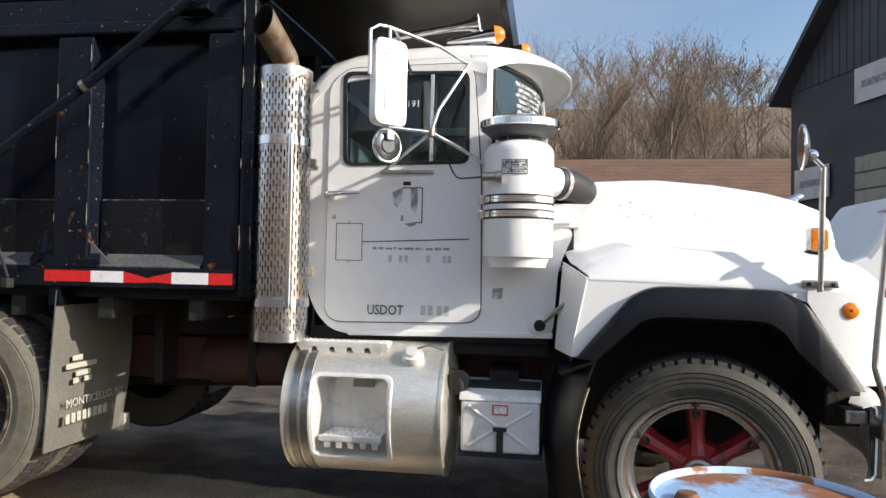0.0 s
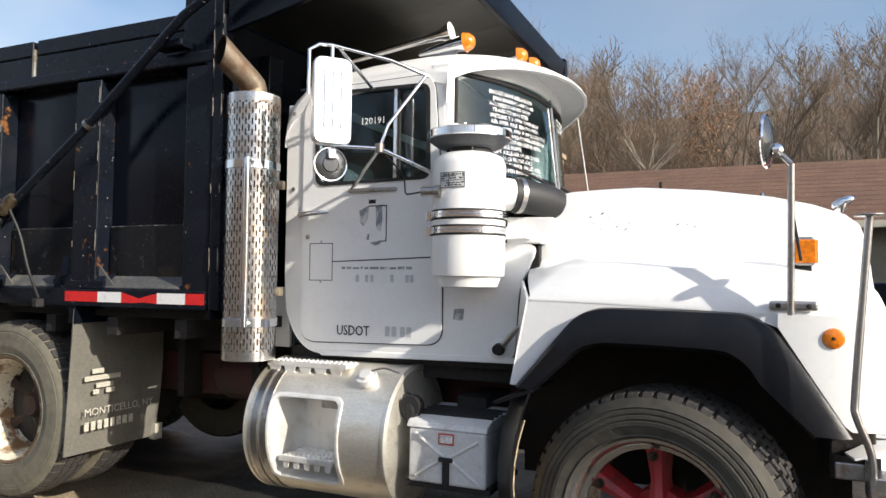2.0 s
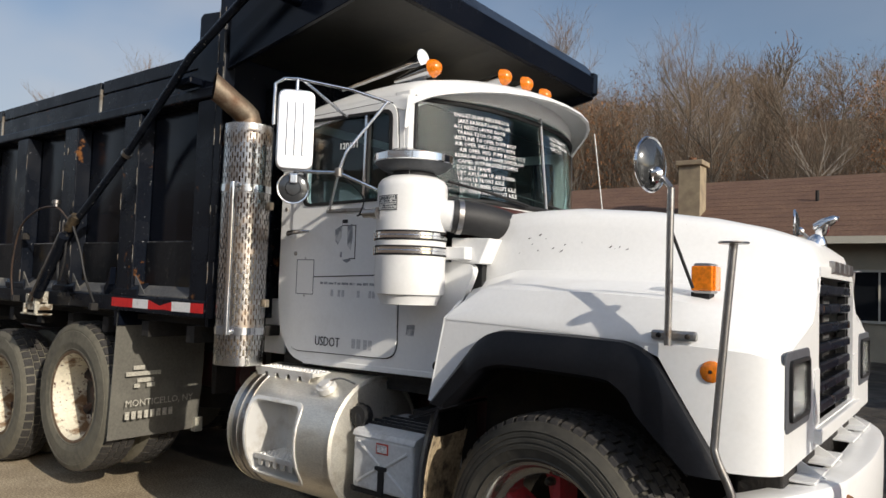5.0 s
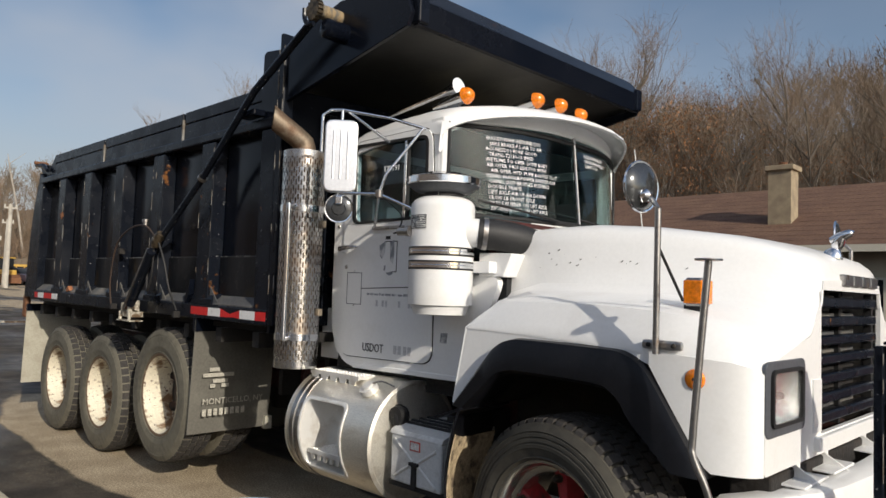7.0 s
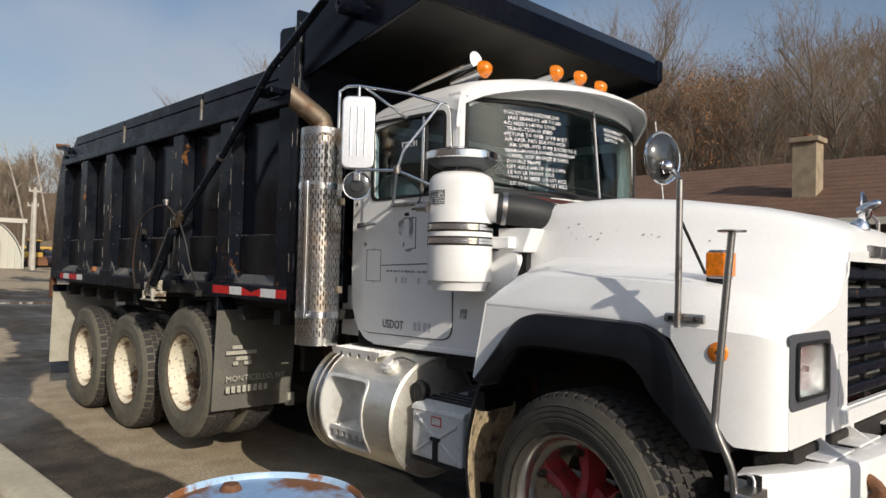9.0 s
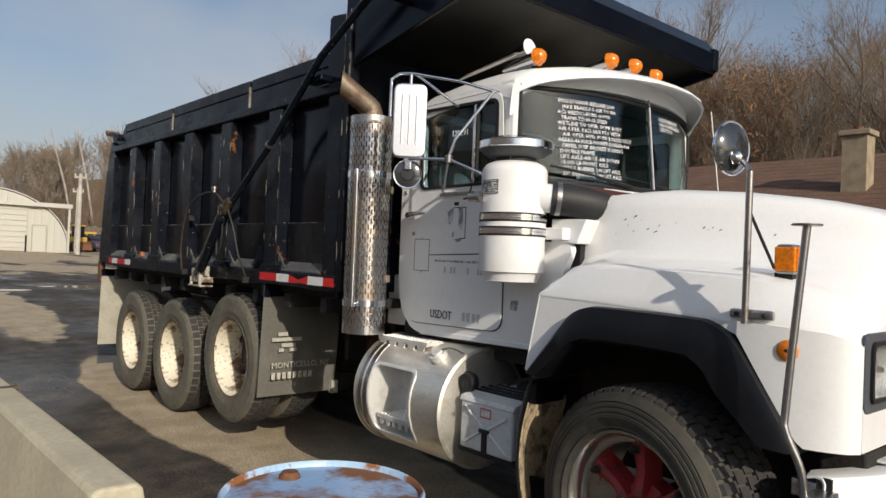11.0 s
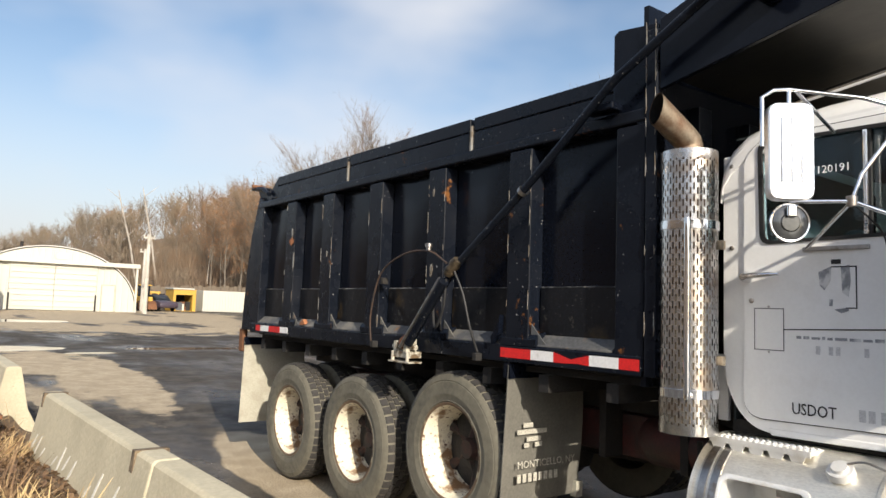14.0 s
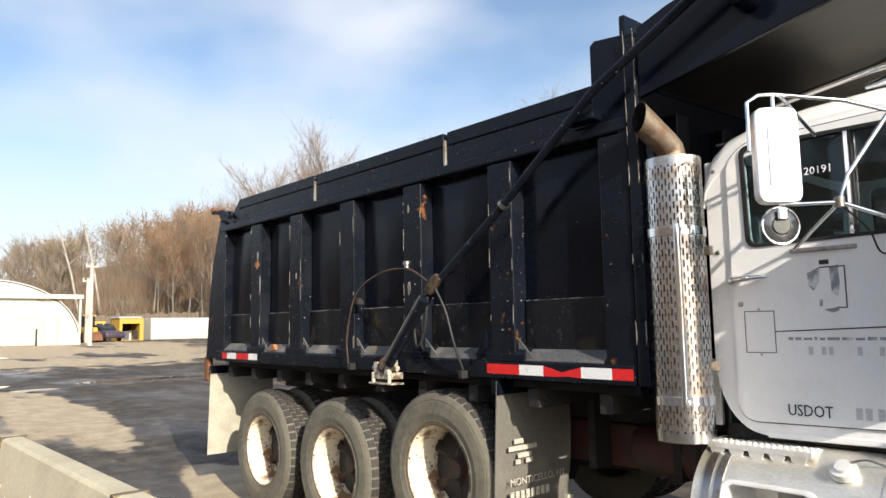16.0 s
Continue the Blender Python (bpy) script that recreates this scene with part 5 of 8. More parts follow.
rows = [[(fc[0] + 0.1695 * math.sin(a), fc[1] - 0.1695 * math.cos(a), z) for a in np.linspace(-0.45, 0.28, 8)] for z in (1.875, 1.945)]
part("filter_label", thicken(grid(rows), 0.001), M_LABEL, filt, "grey printed filter label with dark rules")
lab = random.Random(6)


def on_filter(a0, a1, z0, z1, r=0.1712):
    return thicken(grid([[(fc[0] + r * math.sin(a), fc[1] - r * math.cos(a), z) for a in np.linspace(a0, a1, 4)] for z in (z0, z1)]), 0.0006)


for q in ((-0.45, 0.28, 1.875, 1.879), (-0.45, 0.28, 1.941, 1.945), (-0.45, -0.435, 1.879, 1.941), (0.265, 0.28, 1.879, 1.941), (-0.17, -0.155, 1.88, 1.94), (-0.45, 0.28, 1.906, 1.909)):
    part("label_rule", on_filter(*q), M_TRIM, filt)
for zz in (1.884, 1.894, 1.914, 1.924, 1.932):
    a = -0.42
    while a < 0.24:
        w = lab.uniform(0.03, 0.12)
        if lab.random() < 0.8:
            part("label_bar", on_filter(a, min(a + w, 0.25), zz, zz + lab.uniform(0.004, 0.008)), M_TRIM, filt)
        a += w + 0.02
el = smooth_line([(fc[0] + 0.1, fc[1] + 0.05, 1.87), (0.02, 3.55, 1.865), (0.1, 3.64, 1.855), (0.16, 3.75, 1.835), (0.18, 3.88, 1.8), (0.18, 4.0, 1.75)], 5)
part("intake_spigot", tube(el[:7], 0.074, 20), M_WHITE, filt, smooth=True)
part("intake_elbow", tube(el[5:], 0.08, 20), M_RUBBER, filt, "black rubber intake elbow", smooth=True)
part("elbow_clamp", tube(el[6:8], 0.084, 20), M_STEEL, filt, smooth=True)
part("filter_bracket", box(-0.15, 0.1, 3.55, 3.62, 1.66, 1.72), M_WHITE, filt, bevel=0.006)
part("cowl_shelf", prism([(-0.02, 1.645), (0.145, 1.643), (0.2, 1.763), (-0.02, 1.768)], "y", 3.605, 3.74), M_WHITE, truck, bevel=0.006)


# ---- hood, fenders and front ----
HST = [  # x, top height, shoulder half width, side foot half width and height, fender crest, outer edge half width, edge height
    (0.07, 1.918, 0.79, 0.80, 1.52, 0.95, 1.47, 1.10, 1.43, 1.19, 1.402),
    (0.31, 1.925, 0.785, 0.80, 1.585, 0.99, 1.555, 1.125, 1.525, 1.19, 1.40),
    (0.55, 1.93, 0.755, 0.785, 1.59, 0.99, 1.565, 1.128, 1.53, 1.19, 1.393),
    (0.85, 1.91, 0.70, 0.755, 1.585, 0.98, 1.562, 1.128, 1.53, 1.19, 1.38),
    (1.12, 1.875, 0.64, 0.72, 1.57, 0.965, 1.55, 1.125, 1.515, 1.19, 1.366),
    (1.28, 1.84, 0.59, 0.69, 1.55, 0.94, 1.53, 1.11, 1.495, 1.183, 1.36),
    (1.41, 1.795, 0.545, 0.66, 1.52, 0.90, 1.49, 1.07, 1.455, 1.155, 1.35),
    (1.465, 1.755, 0.51, 0.63, 1.49, 0.865, 1.455, 1.035, 1.42, 1.122, 1.335),
    (1.49, 1.70, 0.47, 0.60, 1.455, 0.83, 1.41, 1.0, 1.37, 1.082, 1.312),
]


def hood_half(st):
    x, zt, ds, db, zb, dc, zc, de, ze, do, zo = st
    return [(0, zt), (ds * 0.5, zt - 0.004), (ds * 0.82, zt - 0.012), (ds * 0.94, zt - 0.03), (ds * 0.985, zt - 0.06), (ds + 0.002, zt - 0.11), (ds + (db - ds) * 0.5, (zt - 0.1 + zb) / 2), (db, zb + 0.035), (db + 0.03, zb + 0.005),
            ((db + dc) / 2 + 0.02, (zb + zc) / 2 + 0.004), (dc, zc), ((dc + de) / 2, (zc + ze) / 2 + 0.005), (de, ze), (de + (do - de) * 0.8, ze + (zo - ze) * 0.7), (do + 0.002, zo), (do + 0.002, zo - 0.012)]


def rear_edge(d, z):
    """The rear edge of the hood leans with the cowl, and runs forward again out to the fender's corner."""
    x = float(np.interp(z, (1.40, 1.555, 1.75, 1.905), (0.05, 0.076, 0.168, 0.232)))
    return x if d < 0.84 else x + (0.178 - x) * min(1, (d - 0.84) / 0.33)


rows = []
for k, st in enumerate(HST):
    h = hood_half(st)
    at_x = [rear_edge(d, z) if k == 0 else st[0] + (0.09 * max(0, min(1, (z - 1.6) / 0.3)) if k == 1 else 0) for d, z in h]
    rows.append([(x, YC - d, z) for x, (d, z) in list(zip(at_x, h))[::-1]] + [(x, YC + d, z) for x, (d, z) in list(zip(at_x, h))[1:]])
rows.append([(1.5, YC + (p[1] - YC) * 0.96, min(p[2], 1.66) - 0.02) for p in rows[-1]])
hood = part("hood", thicken(grid(rows), 0.012), M_WHITE, truck, "white fibreglass hood with wide fenders", smooth=True)
hood_tree = BVHTree.FromPolygons([v.co for v in hood.data.vertices], [tuple(p.vertices) for p in hood.data.polygons])
chip_rnd = random.Random(5)
for x, z, w in ((0.35, 1.768, 0.012), (0.405, 1.784, 0.018), (0.468, 1.722, 0.016), (0.522, 1.738, 0.012), (0.507, 1.71, 0.02), (0.393, 1.711, 0.01), (0.365, 1.74, 0.008), (0.43, 1.765, 0.008),
                (0.729, 1.73, 0.018), (0.769, 1.73, 0.012), (0.80, 1.719, 0.014), (0.75, 1.72, 0.006), (1.02, 1.70, 0.012), (0.60, 1.75, 0.007), (0.3, 1.70, 0.007)):
    b = bmesh.new()
    pts = []
    for k in range(6):
        a = k * math.pi / 3
        r = chip_rnd.uniform(0.5, 1.0)
        px, pz = x + 0.6 * w * r * math.cos(a), z + (0.25 * w * math.sin(a) + 0.3 * w * math.cos(a)) * r
        at, no_, _, _ = hood_tree.ray_cast(Vector((px, 3.0, pz)) - OFF[truck], Vector((0, 1, 0)))
        if at is not None:
            pts.append(b.verts.new(at + OFF[truck] + Vector((0, -0.0025, 0.0))))
    if len(pts) > 2:
        b.faces.new(pts)
        part("paint_chip", b, M_INK, hood)


def fender(y, s):
    o = 1.19
    arch = [(0.105, 1.035), (0.15, 1.035), (0.37, 1.31), (0.43, 1.345), (1.06, 1.335), (1.12, 1.31), (1.12, 1.364), (0.85, 1.378), (0.55, 1.393), (0.178, 1.4)]
    part("fender_side", prism(arch, "y", *pair(y(o), y(o - 0.02))), M_WHITE, truck)
    part("fender_back", thicken(grid([[(0.18, y(o - 0.001), 1.398), (0.075, y(0.93), 1.47)], [(0.108, y(o - 0.001), 1.036), (0.04, y(0.93), 1.04)]]), 0.01), M_WHITE, truck)
    outer = [(0.135, 1.03), (0.33, 1.265), (0.39, 1.325), (0.46, 1.355), (0.56, 1.362), (0.93, 1.357), (1.02, 1.347), (1.09, 1.31), (1.15, 1.24), (1.345, 0.935)]
    inner = [(0.2, 1.03), (0.345, 1.165), (0.4, 1.21), (0.465, 1.232), (0.56, 1.238), (0.9, 1.23), (0.975, 1.21), (1.03, 1.165), (1.075, 1.1), (1.235, 0.945)]
    outer = [(p.x, p.z) for p in smooth_line([(a, 0, b) for a, b in outer], 4)]
    inner = [(p.x, p.z) for p in smooth_line([(a, 0, b) for a, b in inner], 4)]
    rows = []
    for (ox, oz), (ix, iz) in zip(outer, inner):
        mx, mz = (ox * 0.75 + ix * 0.25, oz * 0.75 + iz * 0.25)
        rows.append([(ox, y(o - 0.004), oz), (ox * 0.96 + ix * 0.04, y(o + 0.03), oz * 0.96 + iz * 0.04), (mx, y(o + 0.045), mz), (ix, y(o + 0.05), iz), (ix, y(o + 0.03), iz - 0.012), (ix, y(o - 0.2), iz + 0.02)])
    part("inner_fender", box(-0.05, 1.42, *pair(y(0.5), y(0.49)), 0.5, 1.42), M_UNDER, truck)
    part("fender_flare", thicken(grid(rows), 0.008), M_FLARE, truck, "black rubber fender flare", smooth=True)
    part("wheel_well", grid([[(x, y(d), z) for d in (1.192, 0.42)] for x, z in ((0.1, 1.01), (0.29, 1.24), (0.42, 1.335), (1.03, 1.335), (1.12, 1.28), (1.335, 0.93))]), M_UNDER, truck)
    # side of the fender ahead of the wheel, rounded into the nose
    plan = smooth_line([(1.118, 1.19, 0), (1.2, 1.189, 0), (1.28, 1.183, 0), (1.35, 1.172, 0), (1.41, 1.155, 0), (1.46, 1.126, 0), (1.49, 1.083, 0)], 3)
    rows = []
    for t in (0, 0.02, 0.35, 0.7, 1):
        r = []
        for p in plan:
            zb_ = max(0.955, 1.31 - (p.x - 1.12) * 1.62)
            zt_ = np.interp(p.x, (1.12, 1.28, 1.41, 1.465, 1.49), (1.365, 1.359, 1.349, 1.334, 1.311))
            r.append((p.x, y(p.y), zb_ + (zt_ - zb_) * t))
        rows.append(r)
    part("front_corner", thicken(grid(rows), 0.012), M_WHITE, truck, smooth=True)
    # dusty guard sheet behind the front wheel
    rows = []
    for t in np.linspace(0, 1, 9):
        z = 1.025 - 0.72 * t
        bow = 0.05 * math.sin(math.pi * min(1, t * 1.15))
        rows.append([(0.205 - 0.09 * t + 0.05 * t * t - bow, y(1.265 - 0.02 * t), z), (0.11 - 0.07 * t + 0.05 * t * t - bow, y(1.17), z - 0.03), (0.06 - 0.05 * t + 0.04 * t * t - bow, y(1.05), z - 0.06), (0.045 - 0.04 * t - bow, y(0.8), z - 0.06)])
    part("mud_guard", thicken(grid(rows), 0.01), M_FLARE, truck, "black rubber guard behind the front wheel", smooth=True)
    part("dried_mud", thicken(grid([[(p[0] + 0.014, p[1] + (0.012 if s < 0 else -0.012), p[2] - 0.03) for p in r] for r in rows[1:]]), 0.006), M_DUSTY, truck, "dried mud on the guard", smooth=True)
    part("guard_top", prism([(0.205, 1.03), (0.215, 1.02), (0.06, 0.96), (0.045, 0.97)], "y", *pair(y(1.262), y(0.9))), M_FLARE, truck)
    part("fender_marker", lathe([(0, 0.012), (0.006, 0.012), (0.007, 0.015), (0.028, 0.014), (0.035, 0.01), (0.038, 0), (0, 0)], 24, Matrix.Translation((1.295, y(o), 1.28)) @ (X90 if s < 0 else X90.inverted())), M_AMBER, truck, "round amber marker lamp", smooth=True)
    part("marker_screw", lathe([(0, 0.017), (0.005, 0.016), (0.006, 0.011), (0, 0.011)], 10, Matrix.Translation((1.295, y(o), 1.28)) @ (X90 if s < 0 else X90.inverted())), M_SEAM, truck)
    lm = part("turn_lamp", box(1.185, 1.25, *pair(y(1.055), y(0.965)), 1.54, 1.65), M_STEEL, truck, "amber turn lamp on the fender", bevel=0.008)
    part("lens", box(1.18, 1.255, *pair(y(1.06), y(1.045)), 1.55, 1.64), M_AMBER, lm, bevel=0.005)
    part("lens", box(1.24, 1.262, *pair(y(1.045), y(0.975)), 1.55, 1.64), M_AMBER, lm, bevel=0.005)
    part("lamp_foot", box(1.175, 1.24, *pair(y(1.04), y(0.98)), 1.515, 1.545), M_SEAM, lm)
    # round fender mirror on a post
    # chrome back coloured dark, painting in its reflection of dark surroundings
    fm = part("fender_mirror", lathe([(0, 0.026), (0.04, 0.022), (0.08, 0.009), (0.096, -0.007), (0.093, -0.013), (0, -0.013)], 36, Matrix.Translation((1.09, y(1.225), 1.99)) @ Matrix.Rotation(radians(-10 if s < 0 else 10), 4, "Z") @ Y90), M_DARKCHROME, truck, "round chrome fender mirror on a post", smooth=True)
    part("mirror_ring", lathe([(0.096, -0.013), (0.101, -0.007), (0.098, 0.0), (0.092, -0.001)], 36, Matrix.Translation((1.09, y(1.225), 1.99)) @ Matrix.Rotation(radians(-10 if s < 0 else 10), 4, "Z") @ Y90, close=True), M_CHROME, fm, smooth=True)
    part("mirror_post", tube([(1.16, y(1.23), 1.36), (1.165, y(1.24), 1.9)], 0.0125, 12), M_STEEL, fm, "steel mirror post", smooth=True)
    part("post_stay", tube([(1.165, y(1.225), 1.75), (1.2, y(1.1), 1.56)], 0.006, 8), M_SEAM, fm)
    part("post_foot", box(1.09, 1.25, *pair(y(1.21), y(1.185)), 1.375, 1.41), M_STEEL, fm, bevel=0.01)
    part("mirror_neck", tube([(1.165, y(1.24), 1.9), (1.14, y(1.23), 1.93), (1.105, y(1.225), 1.96)], 0.01, 8), M_STEEL, fm, smooth=True)
    part("mirror_knob", lathe([(0, 0), (0.022, 0), (0.026, 0.02), (0.012, 0.035), (0, 0.036)], 12, Matrix.Translation((1.115, y(1.235), 1.95)) @ X90), M_CHROME, fm, smooth=True)
    for dx in (-0.05, 0.05):
        part("foot_bolt", lathe([(0, 0), (0.01, 0), (0.008, 0.008), (0, 0.01)], 8, Matrix.Translation((1.17 + dx, y(1.21), 1.392)) @ (X90 if s < 0 else X90.inverted())), M_UNDER, fm)


both(fender)
# front face with openings for grille and headlamps
top = [(0.0, 1.68), (0.44, 1.665), (0.48, 1.57), (0.6, 1.435), (0.83, 1.388), (1.0, 1.35), (1.075, 1.295), (1.084, 0.965), (1.07, 0.955)]
outer = [(YC - d, z) for d, z in top[::-1]] + [(YC + d, z) for d, z in top[1:]]
gr = rounded([(YC - 0.47, 1.035), (YC + 0.47, 1.035), (YC + 0.47, 1.625), (YC - 0.47, 1.625)], 0.02)
hl = [rounded([(YC + s * 1.03, 1.11), (YC + s * 0.69, 1.11), (YC + s * 0.69, 1.33), (YC + s * 1.03, 1.33)], 0.03) for s in (-1, 1)]
part("nose_panel", plate(outer, [gr, *hl], "x", 1.478, 1.5), M_WHITE, truck, "white nose panel")
grille = part("grille", box(1.30, 1.32, YC - 0.49, YC + 0.49, 1.0, 1.64), M_SEAM, truck, "black slatted grille")
for i in range(7):
    z = 1.07 + i * 0.0805
    part("grille_slat", prism([(1.42, z - 0.008), (1.485, z - 0.004), (1.497, z + 0.004), (1.497, z + 0.034), (1.485, z + 0.042), (1.42, z + 0.03)], "y", YC - 0.468, YC + 0.4), M_BLACKRIB, grille, "dented black grille slat", bevel=0.003)
    part("slat_shelf", box(1.36, 1.42, YC - 0.46, YC + 0.3, z + 0.034, z + 0.052), M_LEDGE if i > 2 or i == 0 else M_UNDER, grille)
part("grille_bar", box(1.44, 1.475, YC + 0.4, YC + 0.425, 1.04, 1.62), M_SEAM, grille)
part("grille_bar", box(1.40, 1.44, YC - 0.015, YC + 0.015, 1.02, 1.62), M_SEAM, grille)
for s in (-1, 1):
    ym = YC + s * 0.88
    hd = part("headlamp", plate(rounded([(ym - 0.205, 1.083), (ym + 0.205, 1.083), (ym + 0.205, 1.355), (ym - 0.205, 1.355)], 0.04), [rounded([(ym - 0.158, 1.122), (ym + 0.158, 1.122), (ym + 0.158, 1.32), (ym - 0.158, 1.32)], 0.03)], "x", 1.494, 1.505), M_TRIM, truck, "square headlamp in a dark grey surround", bevel=0.004)
    part("lamp_bowl", grid([[(1.496 - 0.055 * max(0, 1 - u * u) ** 0.6 * max(0, 1 - v * v) ** 0.6, ym + 0.155 * u, 1.221 + 0.097 * v) for u in np.linspace(-1, 1, 15)] for v in np.linspace(-1, 1, 13)]), M_REFLECTOR, hd, "silvery reflector", smooth=True)
    part("bulb", lathe([(0, -0.03), (0.014, -0.03), (0.016, 0.0), (0.01, 0.02), (0, 0.024)], 12, Matrix.Translation((1.468, ym, 1.22)) @ Y90), M_STEEL, hd, smooth=True)
    part("lens", box(1.499, 1.506, ym - 0.15, ym + 0.15, 1.127, 1.315), M_LENS, hd, bevel=0.006).visible_shadow = False
    part("lamp_rim", plate(rounded([(ym - 0.163, 1.117), (ym + 0.163, 1.117), (ym + 0.163, 1.325), (ym - 0.163, 1.325)], 0.034), [rounded([(ym - 0.147, 1.13), (ym + 0.147, 1.13), (ym + 0.147, 1.312), (ym - 0.147, 1.312)], 0.028)], "x", 1.5, 1.516), M_SEAM, hd)
    part("hood_hinge_plate", box(1.50, 1.506, YC + s * 0.53 - 0.05, YC + s * 0.53 + 0.05, 1.05, 1.26), M_WHITE, truck)
for k in range(4):
    part("badge_letter", box(1.488, 1.515, YC - 0.19 + k * 0.142, YC - 0.07 + k * 0.142, 1.648, 1.7), M_STEEL, hood, bevel=0.006)
bm = lathe([(0, 0), (0.045, 0), (0.04, 0.02), (0.02, 0.04), (0.03, 0.06), (0.025, 0.1), (0, 0.12)], 12, Matrix.Translation((1.41, YC, 1.79)) @ Matrix.Rotation(radians(20), 4, "Y"))
lathe([(0, -0.05), (0.02, -0.04), (0.026, 0.0), (0.018, 0.05), (0, 0.07)], 10, Matrix.Translation((1.44, YC, 1.88)) @ Matrix.Rotation(radians(65), 4, "Y"), bm)
part("hood_ornament", bm, M_CHROME, hood, "chrome hood ornament", smooth=True)
# lower crossbar and bumper
part("lower_crossbar", box(1.47, 1.525, YC - 0.56, YC + 0.56, 0.975, 1.03), M_WHITE, truck, bevel=0.006)
def bumper_x(d):
    """Front of the bumper, swept back to its ends."""
    return 1.655 - 0.05 * (abs(d) / 0.75) ** 2 - 0.115 * max(0, (abs(d) - 0.6) / 0.565) ** 1.6


rows = [[(bumper_x(d) + fx, YC + d, z) for fx, z in ((-0.13 if abs(d) < 1.1 else -0.06, 0.862), (-0.03, 0.872), (-0.008, 0.866), (0.0, 0.85), (0.0, 0.7), (-0.004, 0.57), (-0.02, 0.545), (-0.05, 0.54))] for d in np.linspace(-1.165, 1.165, 25)]
bumper = part("bumper", thicken(grid(rows), 0.008), M_WHITE, truck, "white steel front bumper swept back at the ends", smooth=True)
# black plates paint the shade inside the channel's open ends
both(lambda y, s: part("bumper_end_shade", prism([(1.39, 0.868), (1.44, 0.868), (1.44, 0.55), (1.4, 0.56)], "y", *pair(y(1.15), y(1.16))), M_SEAM, bumper))
both(lambda y, s: part("bumper_arm", box(1.3, 1.42, *pair(y(1.02), y(1.14)), 0.78, 0.84), M_STEEL, bumper, bevel=0.006))
for dy in (-0.66, -0.3, 0.3, 0.66):
    part("bumper_gusset", prism([(1.4, 0.872), (1.56, 0.872), (1.4, 0.965)], "y", YC + dy, YC + dy + 0.012), M_WHITE, bumper)
    part("bumper_step", box(1.4, 1.545, YC + dy - 0.14, YC + dy + 0.14, 0.873, 0.883), M_WHITE, bumper, bevel=0.003)
    part("crossbar_post", box(1.43, 1.46, YC + dy + 0.03, YC + dy + 0.07, 0.88, 0.98), M_WHITE, bumper)
part("front_crossmember", box(1.3, 1.46, YC - 0.9, YC + 0.9, 0.72, 0.92), M_UNDER, truck, bevel=0.01)
for s in (-1, 1):
    yr = YC + s * 1.318
    gd = part("bumper_guide", tube(smooth_line([(1.395, yr, 1.70), (1.37, YC + s * 1.316, 1.4), (1.347, YC + s * 1.314, 1.1), (1.35, YC + s * 1.315, 1.03), (1.395, YC + s * 1.29, 0.9), (1.4, YC + s * 1.27, 0.75)], 6), 0.013, 12), M_STEEL, truck, "bent steel bumper guide rod", smooth=True)
    part("guide_cap", lathe([(0, 0.004), (0.045, 0.004), (0.047, 0), (0.045, -0.003), (0, -0.003)], 24, Matrix.Translation((1.395, yr, 1.703))), M_STEEL, gd)
    part("guide_clamp", box(1.39, 1.46, *pair(YC + s * 1.29, YC + s * 1.15), 0.74, 0.83), M_STEEL, gd, bevel=0.005)
part("tow_hook", tube(smooth_line([(1.45, 3.9, 0.8), (1.6, 3.9, 0.8), (1.66, 3.9, 0.75), (1.6, 3.9, 0.7)], 4), 0.025, 10), M_RUST, truck, smooth=True)

# ---- fuel tank with the step let into it ----
TY, TZ, TR = 3.64, 0.71, 0.335
NT = 56
bm = bmesh.new()
xs = [-1.28, -1.128, -0.762, -0.5]
a_lo, a_hi = radians(-38), radians(31)
ang = sorted([2 * math.pi * k / NT for k in range(NT)])


def tp(x, a, r=TR):
    return (x, TY - r * math.cos(a), TZ + r * math.sin(a))


rowsT = [[bm.verts.new(tp(x, a)) for a in ang] for x in xs]
for i in range(3):
    for k in range(NT):
        a = (ang[k] + math.pi / NT + math.pi) % (2 * math.pi) - math.pi
        if i == 1 and a_lo < a < a_hi:
            continue
        bm.faces.new((rowsT[i][k], rowsT[i][(k + 1) % NT], rowsT[i + 1][(k + 1) % NT], rowsT[i + 1][k]))
tank = part("fuel_tank", bm, M_ALU, truck, "round aluminium fuel tank with a step recess", smooth=True)
for x, sg in ((-1.28, -1), (-0.5, 1)):
    part("tank_end", lathe([(TR + 0.004, -0.012), (TR + 0.006, 0.004), (TR - 0.012, 0.012), (TR - 0.02, 0.004), (TR * 0.6, 0.03), (0, 0.038)], NT, Matrix.Translation((x, TY, TZ)) @ (Y90 if sg > 0 else Y90.inverted())), M_ALU, tank, smooth=True)
for x in (-1.22, -1.165):
    part("tank_strap", lathe([(TR + 0.001, -0.02), (TR + 0.007, -0.018), (TR + 0.007, 0.018), (TR + 0.001, 0.02)], NT, Matrix.Translation((x, TY, TZ)) @ Y90, close=True), M_STEEL, tank, smooth=True)
YB = 3.565


